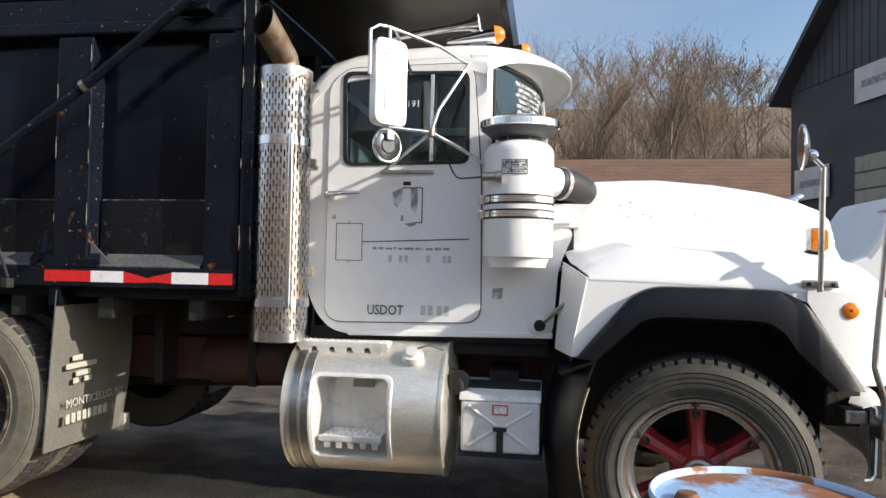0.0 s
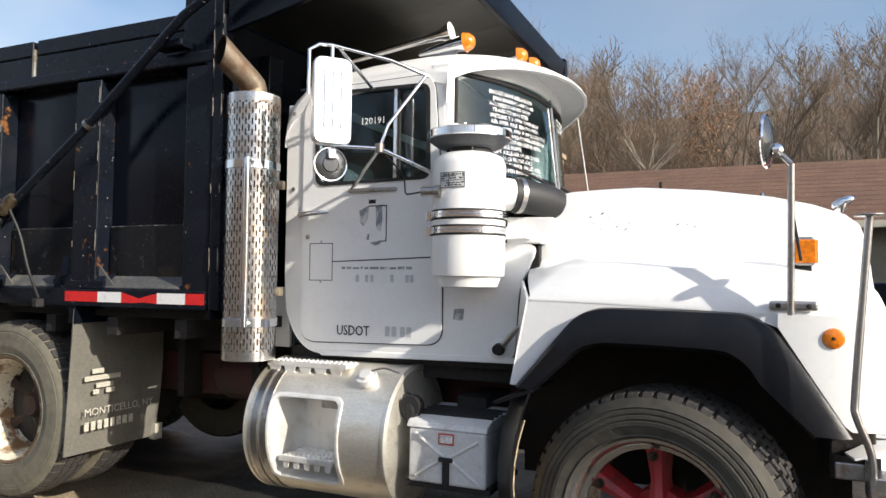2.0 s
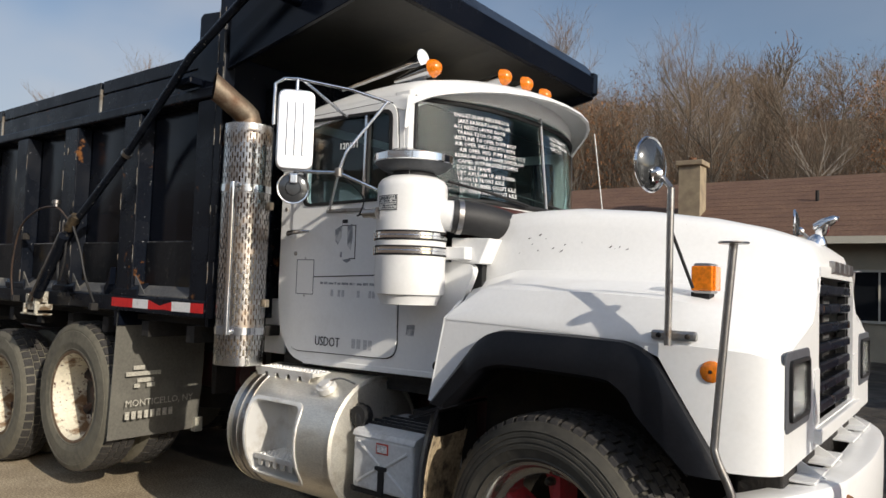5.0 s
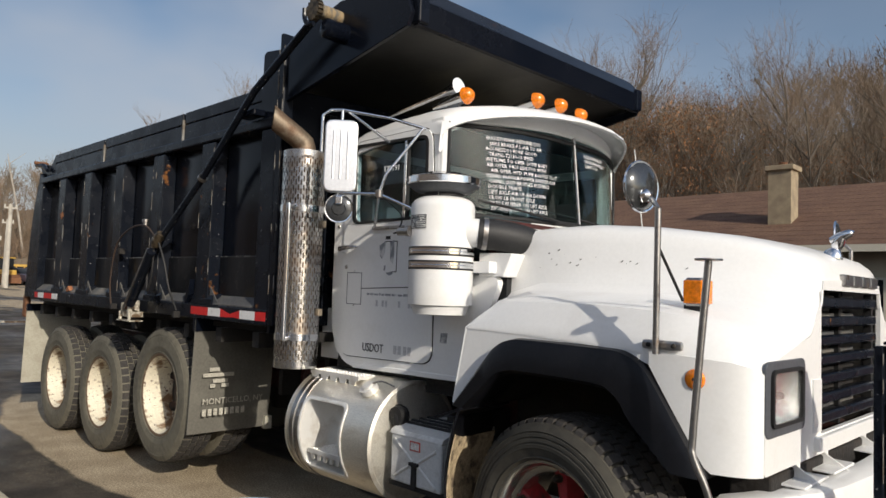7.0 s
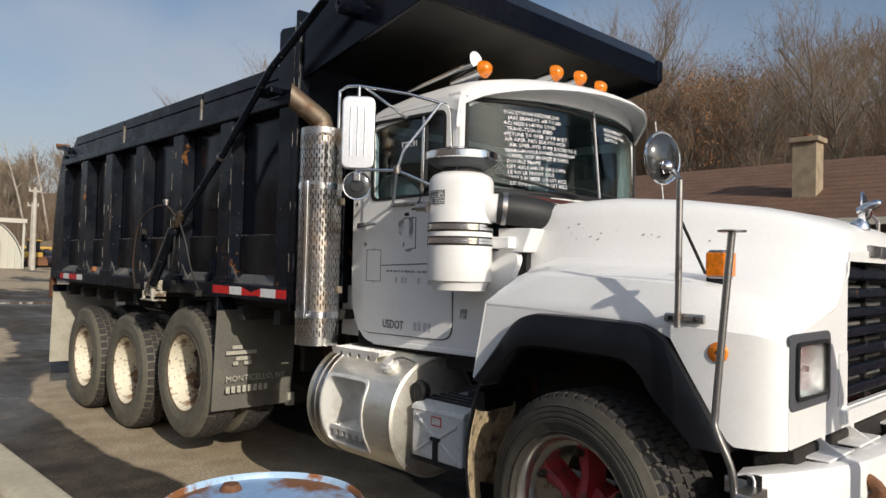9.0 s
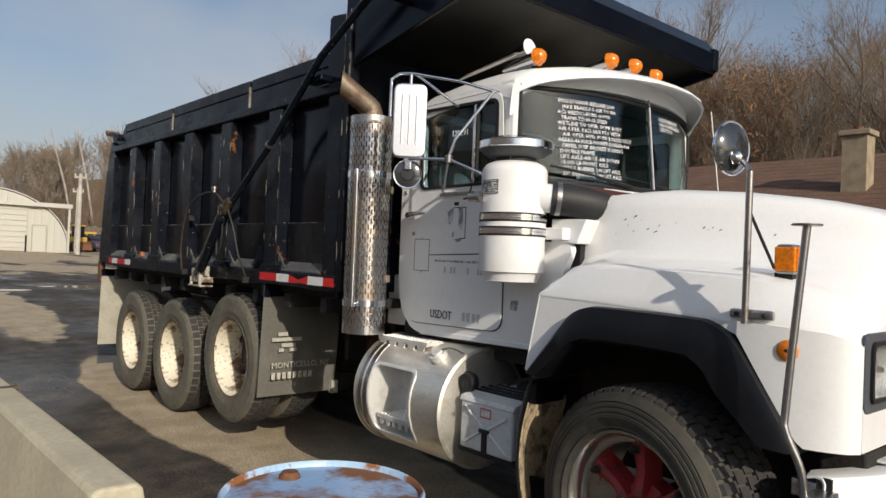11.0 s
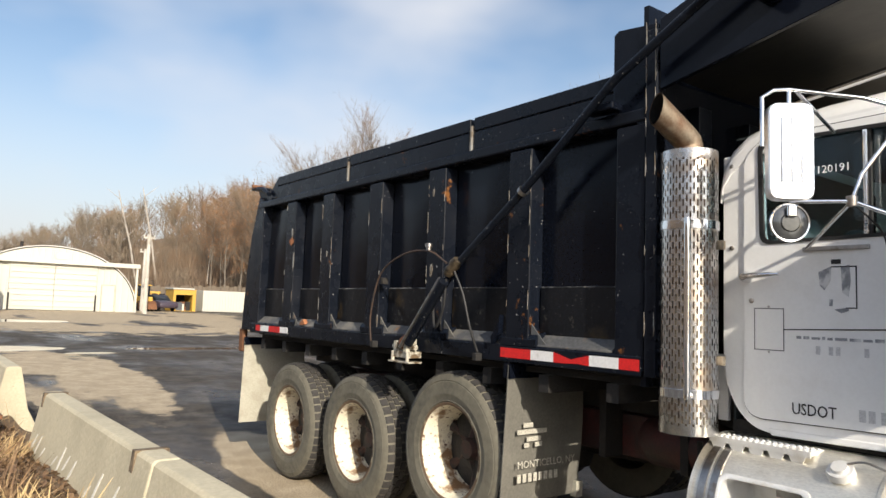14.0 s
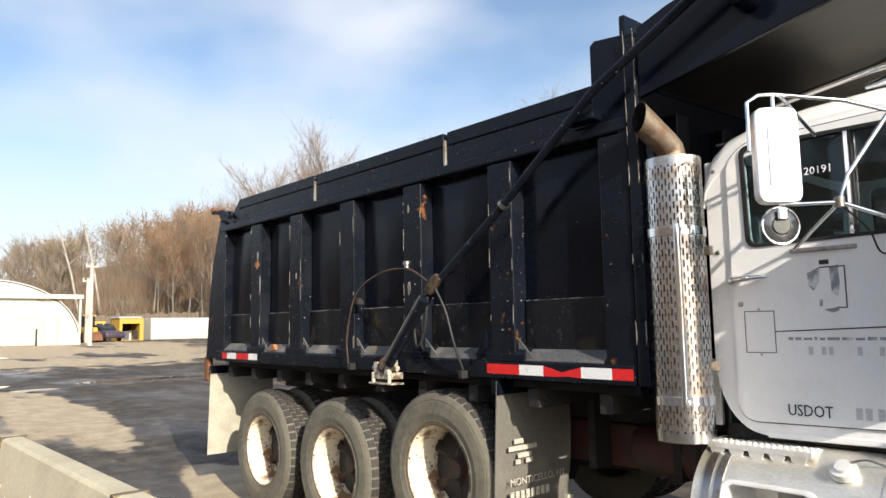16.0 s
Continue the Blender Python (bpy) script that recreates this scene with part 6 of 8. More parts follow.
def recess_loop(grown, deep, out=0.0, n=6):
    """A rounded rectangle bent round the tank, pulled in towards the flat back of the recess."""
    hx, ha, r = 0.19 * grown, radians(36) * grown, 0.22
    pts = []
    for cx, cz, a0 in ((1, 1, 0), (-1, 1, 90), (-1, -1, 180), (1, -1, 270)):
        for k in range(n + 1):
            a = radians(a0 + 90 * k / n)
            pts.append((cx * (1 - r) + r * math.cos(a), cz * (1 - r) + r * math.sin(a)))
        # points along the side that follows
        e = pts[-1]
        nx, nz = {(1, 1): (-1, 1), (-1, 1): (-1, -1), (-1, -1): (1, -1), (1, -1): (1, 1)}[(cx, cz)]
        a = radians(a0 + 90)
        f = (nx * (1 - r) + r * math.cos(a), nz * (1 - r) + r * math.sin(a))
        pts += [(e[0] + (f[0] - e[0]) * k / 5, e[1] + (f[1] - e[1]) * k / 5) for k in range(1, 5)]
    out_pts = []
    for u, v in pts:
        x, yy, zz = tp(-0.945 + hx * u, radians(-3.5) + ha * v, TR + out)
        out_pts.append((x, yy + (YB - yy) * deep, zz))
    return out_pts


g = grid([recess_loop(*q) for q in ((1.1, 0, 0.001), (1.09, 0, 0.006), (1.03, 0, 0.008), (0.99, 0.0, 0.004), (0.955, 0.12), (0.92, 0.75), (0.88, 0.94), (0.8, 1.0))], wrap=True)
g.verts.ensure_lookup_table()
g.faces.new(g.verts[-44:])
part("step_recess", g, M_ALUPOL, tank, "polished pressed step recess with a rounded rim", smooth=True)


def tread_plate(name, x0, x1, y0, y1, z, label):
    p = part(name, prism([(x0, y0), (x1, y0), (x1, y1), (x0, y1)], "z", z - 0.02, z), M_ALUPOL, tank, label, bevel=0.003)
    n = int((x1 - x0) / 0.028)
    m = max(2, int((y1 - y0) / 0.03))
    b = bmesh.new()
    for i in range(n):
        for j in range(m):
            cx, cy = x0 + (i + 0.5 + 0.25 * (j % 2)) * (x1 - x0) / (n + 0.3), y0 + (j + 0.5) * (y1 - y0) / m
            lathe([(0.009, 0), (0.0075, 0.004), (0.004, 0.005)], 8, Matrix.Translation((cx, cy, z)), b)
    part("tread_studs", b, M_ALUPOL, p)
    return p


tread_plate("upper_step", -1.26, -0.80, 3.47, 3.60, 1.045, "studded upper step plate")
bm = bmesh.new()
for k in range(5):
    prism([(-1.26 + k * 0.092, 1.03), (-1.18 + k * 0.092, 1.03), (-1.195 + k * 0.092, 0.995), (-1.245 + k * 0.092, 0.995)], "y", 3.462, 3.47, bm)
box(-1.265, -0.795, 3.46, 3.472, 1.022, 1.047, bm)
part("step_edge", bm, M_ALUPOL, tank)
tread_plate("lower_step", -1.1, -0.8, 3.365, 3.55, 0.60, "studded lower step in the recess")
part("step_lip", box(-1.105, -0.795, 3.352, 3.366, 0.575, 0.604), M_ALUPOL, tank, bevel=0.003)
for k in range(5):
    part("step_tooth", prism([(-1.08 + k * 0.06, 0.575), (-1.045 + k * 0.06, 0.575), (-1.05 + k * 0.06, 0.545), (-1.075 + k * 0.06, 0.545)], "y", 3.356, 3.364), M_ALUPOL, tank)
part("step_badge", box(-0.99, -0.88, 3.548, 3.562, 0.81, 0.85), M_STEEL, tank, bevel=0.004)
CAPM = Matrix.Translation((-0.66, 3.44, 0.985)) @ Matrix.Rotation(radians(35), 4, "X")
part("filler_cap", lathe([(0, 0.045), (0.03, 0.044), (0.034, 0.03), (0.05, 0.03), (0.054, 0.02), (0.054, 0.0), (0.045, -0.01), (0.045, -0.05), (0, -0.05)], 28, CAPM), M_ALUPOL, tank, "polished filler cap", smooth=True)
part("cap_chain", tube(smooth_line([(-0.64, 3.44, 1.03), (-0.58, 3.46, 1.045), (-0.52, 3.5, 1.02)], 4), 0.005, 6), M_STEEL, tank)
bm = tube(smooth_line([(-0.48, 3.5, 0.9), (-0.43, 3.46, 0.88), (-0.42, 3.46, 0.82)], 4), 0.035, 12)
lathe([(0, -0.03), (0.05, -0.03), (0.05, 0.03), (0, 0.03)], 14, Matrix.Translation((-0.43, 3.46, 0.88)) @ X90, bm)
part("fuel_fitting", bm, M_SEAM, tank, smooth=True)
for x in (-1.1, -0.62):
    part("tank_hanger", box(x, x + 0.06, 3.85, 4.1, 0.5, 0.98), M_UNDER, tank)
part("step_hanger", tube([(-1.34, 3.5, 1.0), (-1.34, 3.52, 0.7), (-1.3, 3.6, 0.5)], 0.015, 8), M_UNDER, truck)

# battery box
batt = part("battery_box", box(-0.41, -0.035, 3.39, 3.78, 0.555, 0.80), M_BATT, truck, "grey battery box beside the fuel tank", bevel=0.012)
part("battery_lid", prism([(3.385, 0.80), (3.40, 0.825), (3.47, 0.845), (3.79, 0.85), (3.79, 0.80)], "x", -0.42, -0.03), M_BATT, batt, "grooved grey lid", bevel=0.004)
for k in range(4):
    part("lid_groove", box(-0.415, -0.035, 3.475 + k * 0.06, 3.495 + k * 0.06, 0.845, 0.856), M_SEAM, batt)
for a, b in (((-0.375, 0.775), (-0.24, 0.68)), ((-0.07, 0.76), (-0.2, 0.68)), ((-0.375, 0.585), (-0.24, 0.67)), ((-0.07, 0.575), (-0.2, 0.665))):
    part("pressed_rib", tube([(a[0], 3.389, a[1]), (b[0], 3.389, b[1])], 0.008, 8), M_BATT, batt, smooth=True)
part("lid_strap", box(-0.237, -0.205, 3.375, 3.39, 0.55, 0.67), M_SEAM, batt, bevel=0.004)
part("strap_buckle", box(-0.255, -0.188, 3.372, 3.388, 0.66, 0.68), M_SEAM, batt, bevel=0.004)
part("battery_label", box(-0.26, -0.185, 3.386, 3.389, 0.735, 0.785), M_REDLABEL, batt)
part("battery_label", box(-0.253, -0.192, 3.384, 3.3865, 0.742, 0.778), M_LABEL, batt)
part("battery_tray", box(-0.43, -0.02, 3.4, 3.8, 0.53, 0.555), M_UNDER, batt)
part("tray_bracket", box(-0.3, -0.15, 3.7, 4.15, 0.6, 0.9), M_UNDER, truck)


# ---- ground ----
def ground_material():
    m = bpy.data.materials.new("wet_asphalt")
    m.use_nodes = True
    n, l = m.node_tree.nodes, m.node_tree.links
    b = n["Principled BSDF"]
    tc = n.new("ShaderNodeTexCoord")

    def noise_fac(scale, detail, lo, hi, stretch=(1, 1, 1), rough=0.55):
        mp = n.new("ShaderNodeMapping")
        mp.inputs["Scale"].default_value = stretch
        no = n.new("ShaderNodeTexNoise")
        no.inputs["Scale"].default_value, no.inputs["Detail"].default_value, no.inputs["Roughness"].default_value = scale, detail, rough
        cr = n.new("ShaderNodeMapRange")
        cr.inputs["From Min"].default_value, cr.inputs["From Max"].default_value = lo, hi
        cr.interpolation_type = "SMOOTHSTEP"
        l.new(tc.outputs["Object"], mp.inputs["Vector"])
        l.new(mp.outputs[0], no.inputs["Vector"])
        l.new(no.outputs["Fac"], cr.inputs["Value"])
        return cr.outputs[0], no.outputs["Fac"]

    def mix(fac, a, c, blend="MIX"):
        mx = n.new("ShaderNodeMixRGB")
        mx.blend_type = blend
        l.new(fac, mx.inputs["Fac"]) if not isinstance(fac, float) else setattr(mx.inputs["Fac"], "default_value", fac)
        for k, v in (("Color1", a), ("Color2", c)):
            if isinstance(v, tuple):
                mx.inputs[k].default_value = (*v, 1)
            else:
                l.new(v, mx.inputs[k])
        return mx.outputs[0]

    def patch(cx, cy, rx, ry, turn, ragged=0.5, soft=0.03):
        """A patch of about this middle and size, with a ragged edge."""
        mp = n.new("ShaderNodeMapping")
        mp.vector_type = "TEXTURE"
        mp.inputs["Location"].default_value = (cx, cy, 0)
        mp.inputs["Rotation"].default_value = (0, 0, turn)
        mp.inputs["Scale"].default_value = (rx, ry, 1000)
        ln = n.new("ShaderNodeVectorMath")
        ln.operation = "LENGTH"
        no = n.new("ShaderNodeTexNoise")
        no.inputs["Scale"].default_value, no.inputs["Detail"].default_value, no.inputs["Roughness"].default_value = 0.7, 8, 0.6
        ad = n.new("ShaderNodeMath")
        ad.operation = "MULTIPLY_ADD"
        ad.inputs[1].default_value = -2 * ragged
        mr = n.new("ShaderNodeMapRange")
        mr.interpolation_type = "SMOOTHSTEP"
        mr.inputs["From Min"].default_value, mr.inputs["From Max"].default_value = 1 - ragged + soft, 1 - ragged - soft
        l.new(tc.outputs["Object"], mp.inputs["Vector"])
        l.new(tc.outputs["Object"], no.inputs["Vector"])
        l.new(mp.outputs[0], ln.inputs[0])
        l.new(no.outputs["Fac"], ad.inputs[0])
        l.new(ln.outputs["Value"], ad.inputs[2])
        l.new(ad.outputs[0], mr.inputs["Value"])
        return mr.outputs[0]

    def join(a, c, op):
        mm_ = n.new("ShaderNodeMath")
        mm_.operation = op
        l.new(a, mm_.inputs[0])
        l.new(c, mm_.inputs[1])
        return mm_.outputs[0]

    wet, _ = noise_fac(0.3, 10, 0.315, 0.345, (0.6, 1, 1), 0.68)
    streak, _ = noise_fac(0.22, 8, 0.55, 0.6, (0.5, 1.3, 1), 0.6)
    for q in ((-15.2, 3.15, 6.1, 1.35, -0.03), (-48, 13, 19, 10, -0.3), (-4.1, 3.72, 4.0, 0.8, 0.0, 0.22, 0.03)):
        keep = n.new("ShaderNodeMath")
        keep.operation = "SUBTRACT"
        keep.inputs[0].default_value = 1.0
        dry_at = patch(*q)
        if q[2] > 5:
            gap = n.new("ShaderNodeMath")
            gap.operation = "SUBTRACT"
            gap.inputs[0].default_value = 1.0
            l.new(streak, gap.inputs[1])
            dry_at = join(dry_at, gap.outputs[0], "MULTIPLY")
        l.new(dry_at, keep.inputs[1])
        wet = join(wet, keep.outputs[0], "MULTIPLY")
    pud = patch(-22.3, 2.4, 1.0, 1.9, 0.0, 0.35, 0.03)
    for q in ((-20.4, 4.6, 0.35, 0.7, 0.0), (-21.8, 7.6, 0.5, 1.9, 0.0), (-41, 5.0, 1.6, 2.6, 0.0), (-19.4, 4.2, 0.22, 0.4, 0.0), (-27, 13.5, 0.7, 2.2, 0.1)):
        pud = join(pud, patch(*q, 0.35, 0.03), "MAXIMUM")
    grain, g = noise_fac(70, 4, 0.3, 0.7)
    mid, _ = noise_fac(3.2, 6, 0.35, 0.7)
    dry = mix(mid, (0.36, 0.29, 0.2), (0.47, 0.385, 0.27))
    damp = mix(mid, (0.046, 0.04, 0.034), (0.11, 0.093, 0.074))
    c = mix(wet, dry, damp)
    sp = mix(grain, (0.6, 0.6, 0.6), (1.35, 1.35, 1.35))
    c = mix(1.0, c, sp, "MULTIPLY")
    stones, _ = noise_fac(26, 5, 0.56, 0.66, (1, 1, 1), 0.7)
    bare, _ = noise_fac(1.1, 5, 0.42, 0.6)
    c = mix(join(join(stones, bare, "MULTIPLY"), wet, "MULTIPLY"), c, (0.19, 0.165, 0.125))
    c = mix(pud, c, (0.035, 0.034, 0.033))
    l.new(c, b.inputs["Base Color"])
    r1 = n.new("ShaderNodeMapRange")
    r1.inputs["To Min"].default_value, r1.inputs["To Max"].default_value = 0.8, 0.27
    damp_f, _ = noise_fac(0.55, 6, 0.35, 0.65, (0.7, 1.2, 1))
    # matt, trodden ground beside the cab
    matt = n.new("ShaderNodeMath")
    matt.operation = "SUBTRACT"
    matt.inputs[0].default_value = 1.0
    l.new(patch(-0.3, 3.3, 2.6, 1.8, 0.0, 0.2, 0.08), matt.inputs[1])
    l.new(join(join(wet, damp_f, "MULTIPLY"), matt.outputs[0], "MULTIPLY"), r1.inputs["Value"])
    r2 = n.new("ShaderNodeMixRGB")
    r2.inputs["Color2"].default_value = (0.03, 0.03, 0.03, 1)
    l.new(pud, r2.inputs["Fac"])
    l.new(r1.outputs[0], r2.inputs["Color1"])
    l.new(r2.outputs[0], b.inputs["Roughness"])
    sl = n.new("ShaderNodeMapRange")
    sl.inputs["To Min"].default_value, sl.inputs["To Max"].default_value = 0.14, 0.6
    l.new(pud, sl.inputs["Value"])
    l.new(sl.outputs[0], b.inputs["Specular IOR Level"])
    inv = n.new("ShaderNodeMath")
    inv.operation = "SUBTRACT"
    inv.inputs[0].default_value = 1.0
    l.new(pud, inv.inputs[1])
    sc = n.new("ShaderNodeMath")
    sc.operation = "MULTIPLY"
    sc.inputs[1].default_value = 0.35
    l.new(inv.outputs[0], sc.inputs[0])
    bp = n.new("ShaderNodeBump")
    bp.inputs["Distance"].default_value = 0.02
    l.new(sc.outputs[0], bp.inputs["Strength"])
    l.new(g, bp.inputs["Height"])
    l.new(bp.outputs[0], b.inputs["Normal"])
    return m


def ground_z(x, y):
    """Flat yard round the truck, rising gently towards the huts, a wooded hill behind."""
    z = 0.0
    if x < -9:
        z += 0.0105 * (-9 - x) if x > -75 else 0.0105 * 66 + 0.035 * (-75 - x)
    r = y - 40
    if r > 0 and x > -75:
        z += 0.27 * r * min(1, r / 25)
    if x <= -75:
        z += max(0, (y - 6)) * 0.2 * min(1, (-75 - x) / 15)
    # unseen slope added on the viewer's side, for what the paint reflects
    if y < -25:
        z += 0.22 * (-25 - y) * min(1, (-25 - y) / 14)
    return min(z, 70)


M_GROUND = ground_material()
xsg = [-700, -450, -320, -240, -180, -140, -110, -90, -75, -60, -45, -32, -22, -15, -11, -9, -6, -3, 0, 3, 6, 10, 16, 25, 40, 60, 90, 140, 220, 350, 600]
ysg = [-600, -300, -120, -60, -30, -15, -8, -3, 0, 3, 6, 9, 13, 18, 24, 30, 36, 40, 45, 52, 60, 70, 82, 96, 112, 130, 160, 200, 260, 400, 700]
gr_ = new("ground", finish(grid([[(x, y, ground_z(x, y)) for x in xsg] for y in ysg]), "ground", M_GROUND, True))
tagged(gr_, "damp asphalt yard with dry patches and puddles", "ground", kind="structure")

# ---- concrete barriers ----
def barrier(x0, x1, y, tilt, z=0.0):
    p = [(-0.30, 0), (-0.30, 0.075), (-0.17, 0.33), (-0.078, 0.79), (-0.06, 0.81), (0.06, 0.81), (0.078, 0.79), (0.17, 0.33), (0.30, 0.075), (0.30, 0)]
    L = x1 - x0
    b = prism(p, "x", 0, L)
    ob = new("concrete_barrier", finish(b, "concrete_barrier", M_CONCRETE, False, 0.012))
    ob.location, ob.rotation_euler = (x0, y, z), (0, 0, tilt)
    tagged(ob, "weathered concrete traffic barrier with dark stained notches", "barrier", "concrete barriers")
    return ob


def notch(ob, x):
    b = prism([(-0.1, 0.70), (-0.088, 0.812), (0.088, 0.812), (0.1, 0.70), (0.09, 0.70), (0.077, 0.8), (-0.077, 0.8), (-0.09, 0.70)], "x", x - 0.026, x + 0.026)
    o = new("stained_notch", finish(b, "stained_notch", M_SLOT))
    o.parent = ob


b1 = barrier(-6.05, -3.0, 1.44, 0.013)
b2 = barrier(-2.98, 0.07, 1.48, 0.013)
b4 = barrier(-12.2, -8.53, 1.415, 0.004)
for ob, xx in ((b1, (0.1, 2.76)), (b2, (1.23,)), (b4, (0.8,))):
    for x in xx:
        notch(ob, x)

# ---- steel drum ----
drum = thing("steel_drum", (0.565, 1.94, 0), "rusty pale blue steel drum with a blue lid, on the asphalt", "drum")
DM = Matrix.Translation((0.565, 1.94, 0)) @ Matrix.Diagonal((1, 1, 0.975, 1))
part("drum_shell", lathe([(0, 0), (0.285, 0), (0.292, 0.012), (0.286, 0.03), (0.286, 0.28), (0.296, 0.3), (0.286, 0.32), (0.286, 0.57), (0.296, 0.59), (0.286, 0.61), (0.286, 0.845), (0.295, 0.86), (0.297, 0.875), (0.291, 0.882), (0.283, 0.875), (0.28, 0.862), (0, 0.858)], 56, DM), M_DRUM, drum, "dented pale blue shell with rust streaks", smooth=True)
part("drum_lid", lathe([(0, 0.861), (0.2, 0.863), (0.24, 0.867), (0.262, 0.863), (0.279, 0.864)], 48, DM), M_DRUMTOP, drum, "blue lid with rust", smooth=True)
part("bung", lathe([(0, 0.885), (0.025, 0.884), (0.03, 0.875), (0.035, 0.864), (0, 0.86)], 16, DM @ Matrix.Translation((-0.2, 0, 0))), M_RUST, drum, smooth=True)


# ---- woods and hill ----
M_LITTER = mat("leaf_litter", (0.15, 0.1, 0.065), 0.95, spots=(0.17, 0.115, 0.07), spot_scale=0.12, spot_lo=0.4, spot_hi=0.7, grain=0.35, grain_scale=2.5, fine=[((0.07, 0.06, 0.045), 0.5, 0.5, 0.7)], bump=0.4, bump_scale=2)
M_BARK = mat("grey_bark", (0.18, 0.155, 0.125), 0.9, spots=(0.14, 0.115, 0.09), spot_scale=1.2, spot_lo=0.4, spot_hi=0.7, grain=0.25, grain_scale=8)
M_PALEBARK = mat("pale_bark", (0.4, 0.36, 0.31), 0.9, spots=(0.2, 0.17, 0.14), spot_scale=1.0, spot_lo=0.45, spot_hi=0.7, grain=0.2, grain_scale=8)
M_TWIG = mat("bare_twigs", (0.18, 0.14, 0.1), 0.9, spots=(0.2, 0.125, 0.075), spot_scale=0.25, spot_lo=0.45, spot_hi=0.65, grain=0.35, grain_scale=0.9)
# Paler copy of the twig colour: distant sun and haze put into it.
M_FARTWIG = mat("far_twigs_lit_tint", (0.215, 0.17, 0.122), 0.9, spots=(0.25, 0.145, 0.08), spot_scale=0.07, spot_lo=0.5, spot_hi=0.62, grain=0.3, grain_scale=0.5)
M_LEAF = mat("dead_oak_leaves", (0.4, 0.18, 0.07), 0.8, spots=(0.2, 0.1, 0.05), spot_scale=1.0, spot_lo=0.4, spot_hi=0.6, grain=0.3, grain_scale=3)
gr_.data.materials.append(M_LITTER)
for p in gr_.data.polygons:
    c = p.center
    if c.y > 33 + max(0, c.x) * 0.1 or c.y < -26 or c.x < -85 or (c.x < -70 and c.y > 24):
        p.material_index = 1


def tree_meshes(seed, height, spread, leaves=0, limbs=9, fine=200, twigs=1, deep=4, thick=0.0065, low=3):
    """Trunk and limbs as tapered bars, and a crown of fine twigs with gaps."""
    rnd = random.Random(seed)
    tv, tf, cv, cf = [], [], [], []

    def bar(a, b, ra, rb, n=4):
        d = (b - a).normalized()
        u = d.orthogonal().normalized()
        w = d.cross(u)
        k = len(tv)
        for p, r in ((a, ra), (b, rb)):
            for i in range(n):
                t = 2 * math.pi * i / n
                tv.append(p + r * (u * math.cos(t) + w * math.sin(t)))
        for i in range(n):
            j = (i + 1) % n
            tf.append((k + i, k + j, k + n + j, k + n + i))

    def twig(a, d, l):
        side = d.orthogonal().normalized()
        side.rotate(Matrix.Rotation(rnd.uniform(0, 6.3), 3, d))
        k = len(cv)
        w = thick
        cv.extend((a - side * w, a + side * w, a + d * l))
        cf.append((k, k + 1, k + 2))
        b = a + d * l * rnd.uniform(0.25, 0.6)
        up = d.cross(side)
        w *= 0.75
        cv.extend((b - up * w, b + up * w, b + (d + side * rnd.uniform(0.5, 0.9)) * l * 0.5))
        cf.append((k + 3, k + 4, k + 5))

    def limb(a, d, l, r, depth):
        steps = 2
        p = a
        for i in range(steps):
            d = (d + Vector((rnd.uniform(-1, 1), rnd.uniform(-1, 1), rnd.uniform(-0.3, 0.7))) * 0.16).normalized()
            q = p + d * l / steps
            if depth < 3:
                bar(p, q, r * (1 - 0.35 * i / steps), r * (1 - 0.35 * (i + 1) / steps), 4 if depth < 2 else 3)
            else:
                sd = d.orthogonal().normalized() * max(r, thick)
                k = len(cv)
                cv.extend((p - sd, p + sd, q))
                cf.append((k, k + 1, k + 2))
            if depth < deep:
                for _ in range(2 if depth else 1):
                    e = (d + Vector((rnd.uniform(-1, 1), rnd.uniform(-1, 1), rnd.uniform(-0.1, 0.85))) * 0.72).normalized()
                    limb(p + (q - p) * rnd.uniform(0.3, 1), e, l * rnd.uniform(0.5, 0.74), r * 0.42, depth + 1)
            if depth >= deep - 1:
                for _ in range(twigs):
                    e = (d + Vector((rnd.uniform(-1, 1), rnd.uniform(-1, 1), rnd.uniform(-0.3, 0.85))) * 0.85).normalized()
                    twig(p + (q - p) * rnd.random(), e, rnd.uniform(0.3, 0.75) * height / 13)
            p = q

    base = Vector((0, 0, -0.4))
    trunk_h = height * 0.7
    p, r = base, height * 0.0095
    lean = Vector((rnd.uniform(-0.05, 0.05), rnd.uniform(-0.05, 0.05), 1))
    n = 6
    for i in range(n):
        q = p + (lean + Vector((rnd.uniform(-0.05, 0.05), rnd.uniform(-0.05, 0.05), 0))).normalized() * trunk_h / n
        bar(p, q, r * (1 - 0.09 * i), r * (1 - 0.09 * (i + 1)), 7)
        if i >= low:
            for _ in range(limbs // 3):
                a = rnd.uniform(0, 6.3)
                limb(p + (q - p) * rnd.random(), Vector((math.cos(a) * spread * 1.1, math.sin(a) * spread * 1.1, rnd.uniform(0.35, 1.5))).normalized(), height * rnd.uniform(0.16, 0.29), r * 0.3, 1)
        p = q
    for _ in range(4):
        a = rnd.uniform(0, 6.3)
        limb(p, Vector((math.cos(a) * 0.7, math.sin(a) * 0.7, 1)).normalized(), height * 0.2, r * 0.34, 1)
    for _ in range(fine):
        c = rnd.choice(cv) + Vector((rnd.gauss(0, 0.4), rnd.gauss(0, 0.4), rnd.gauss(0, 0.4)))
        twig(c, Vector((rnd.gauss(0, 1), rnd.gauss(0, 1), rnd.gauss(0.4, 1))).normalized(), rnd.uniform(0.25, 0.7))
    lv, lf = [], []
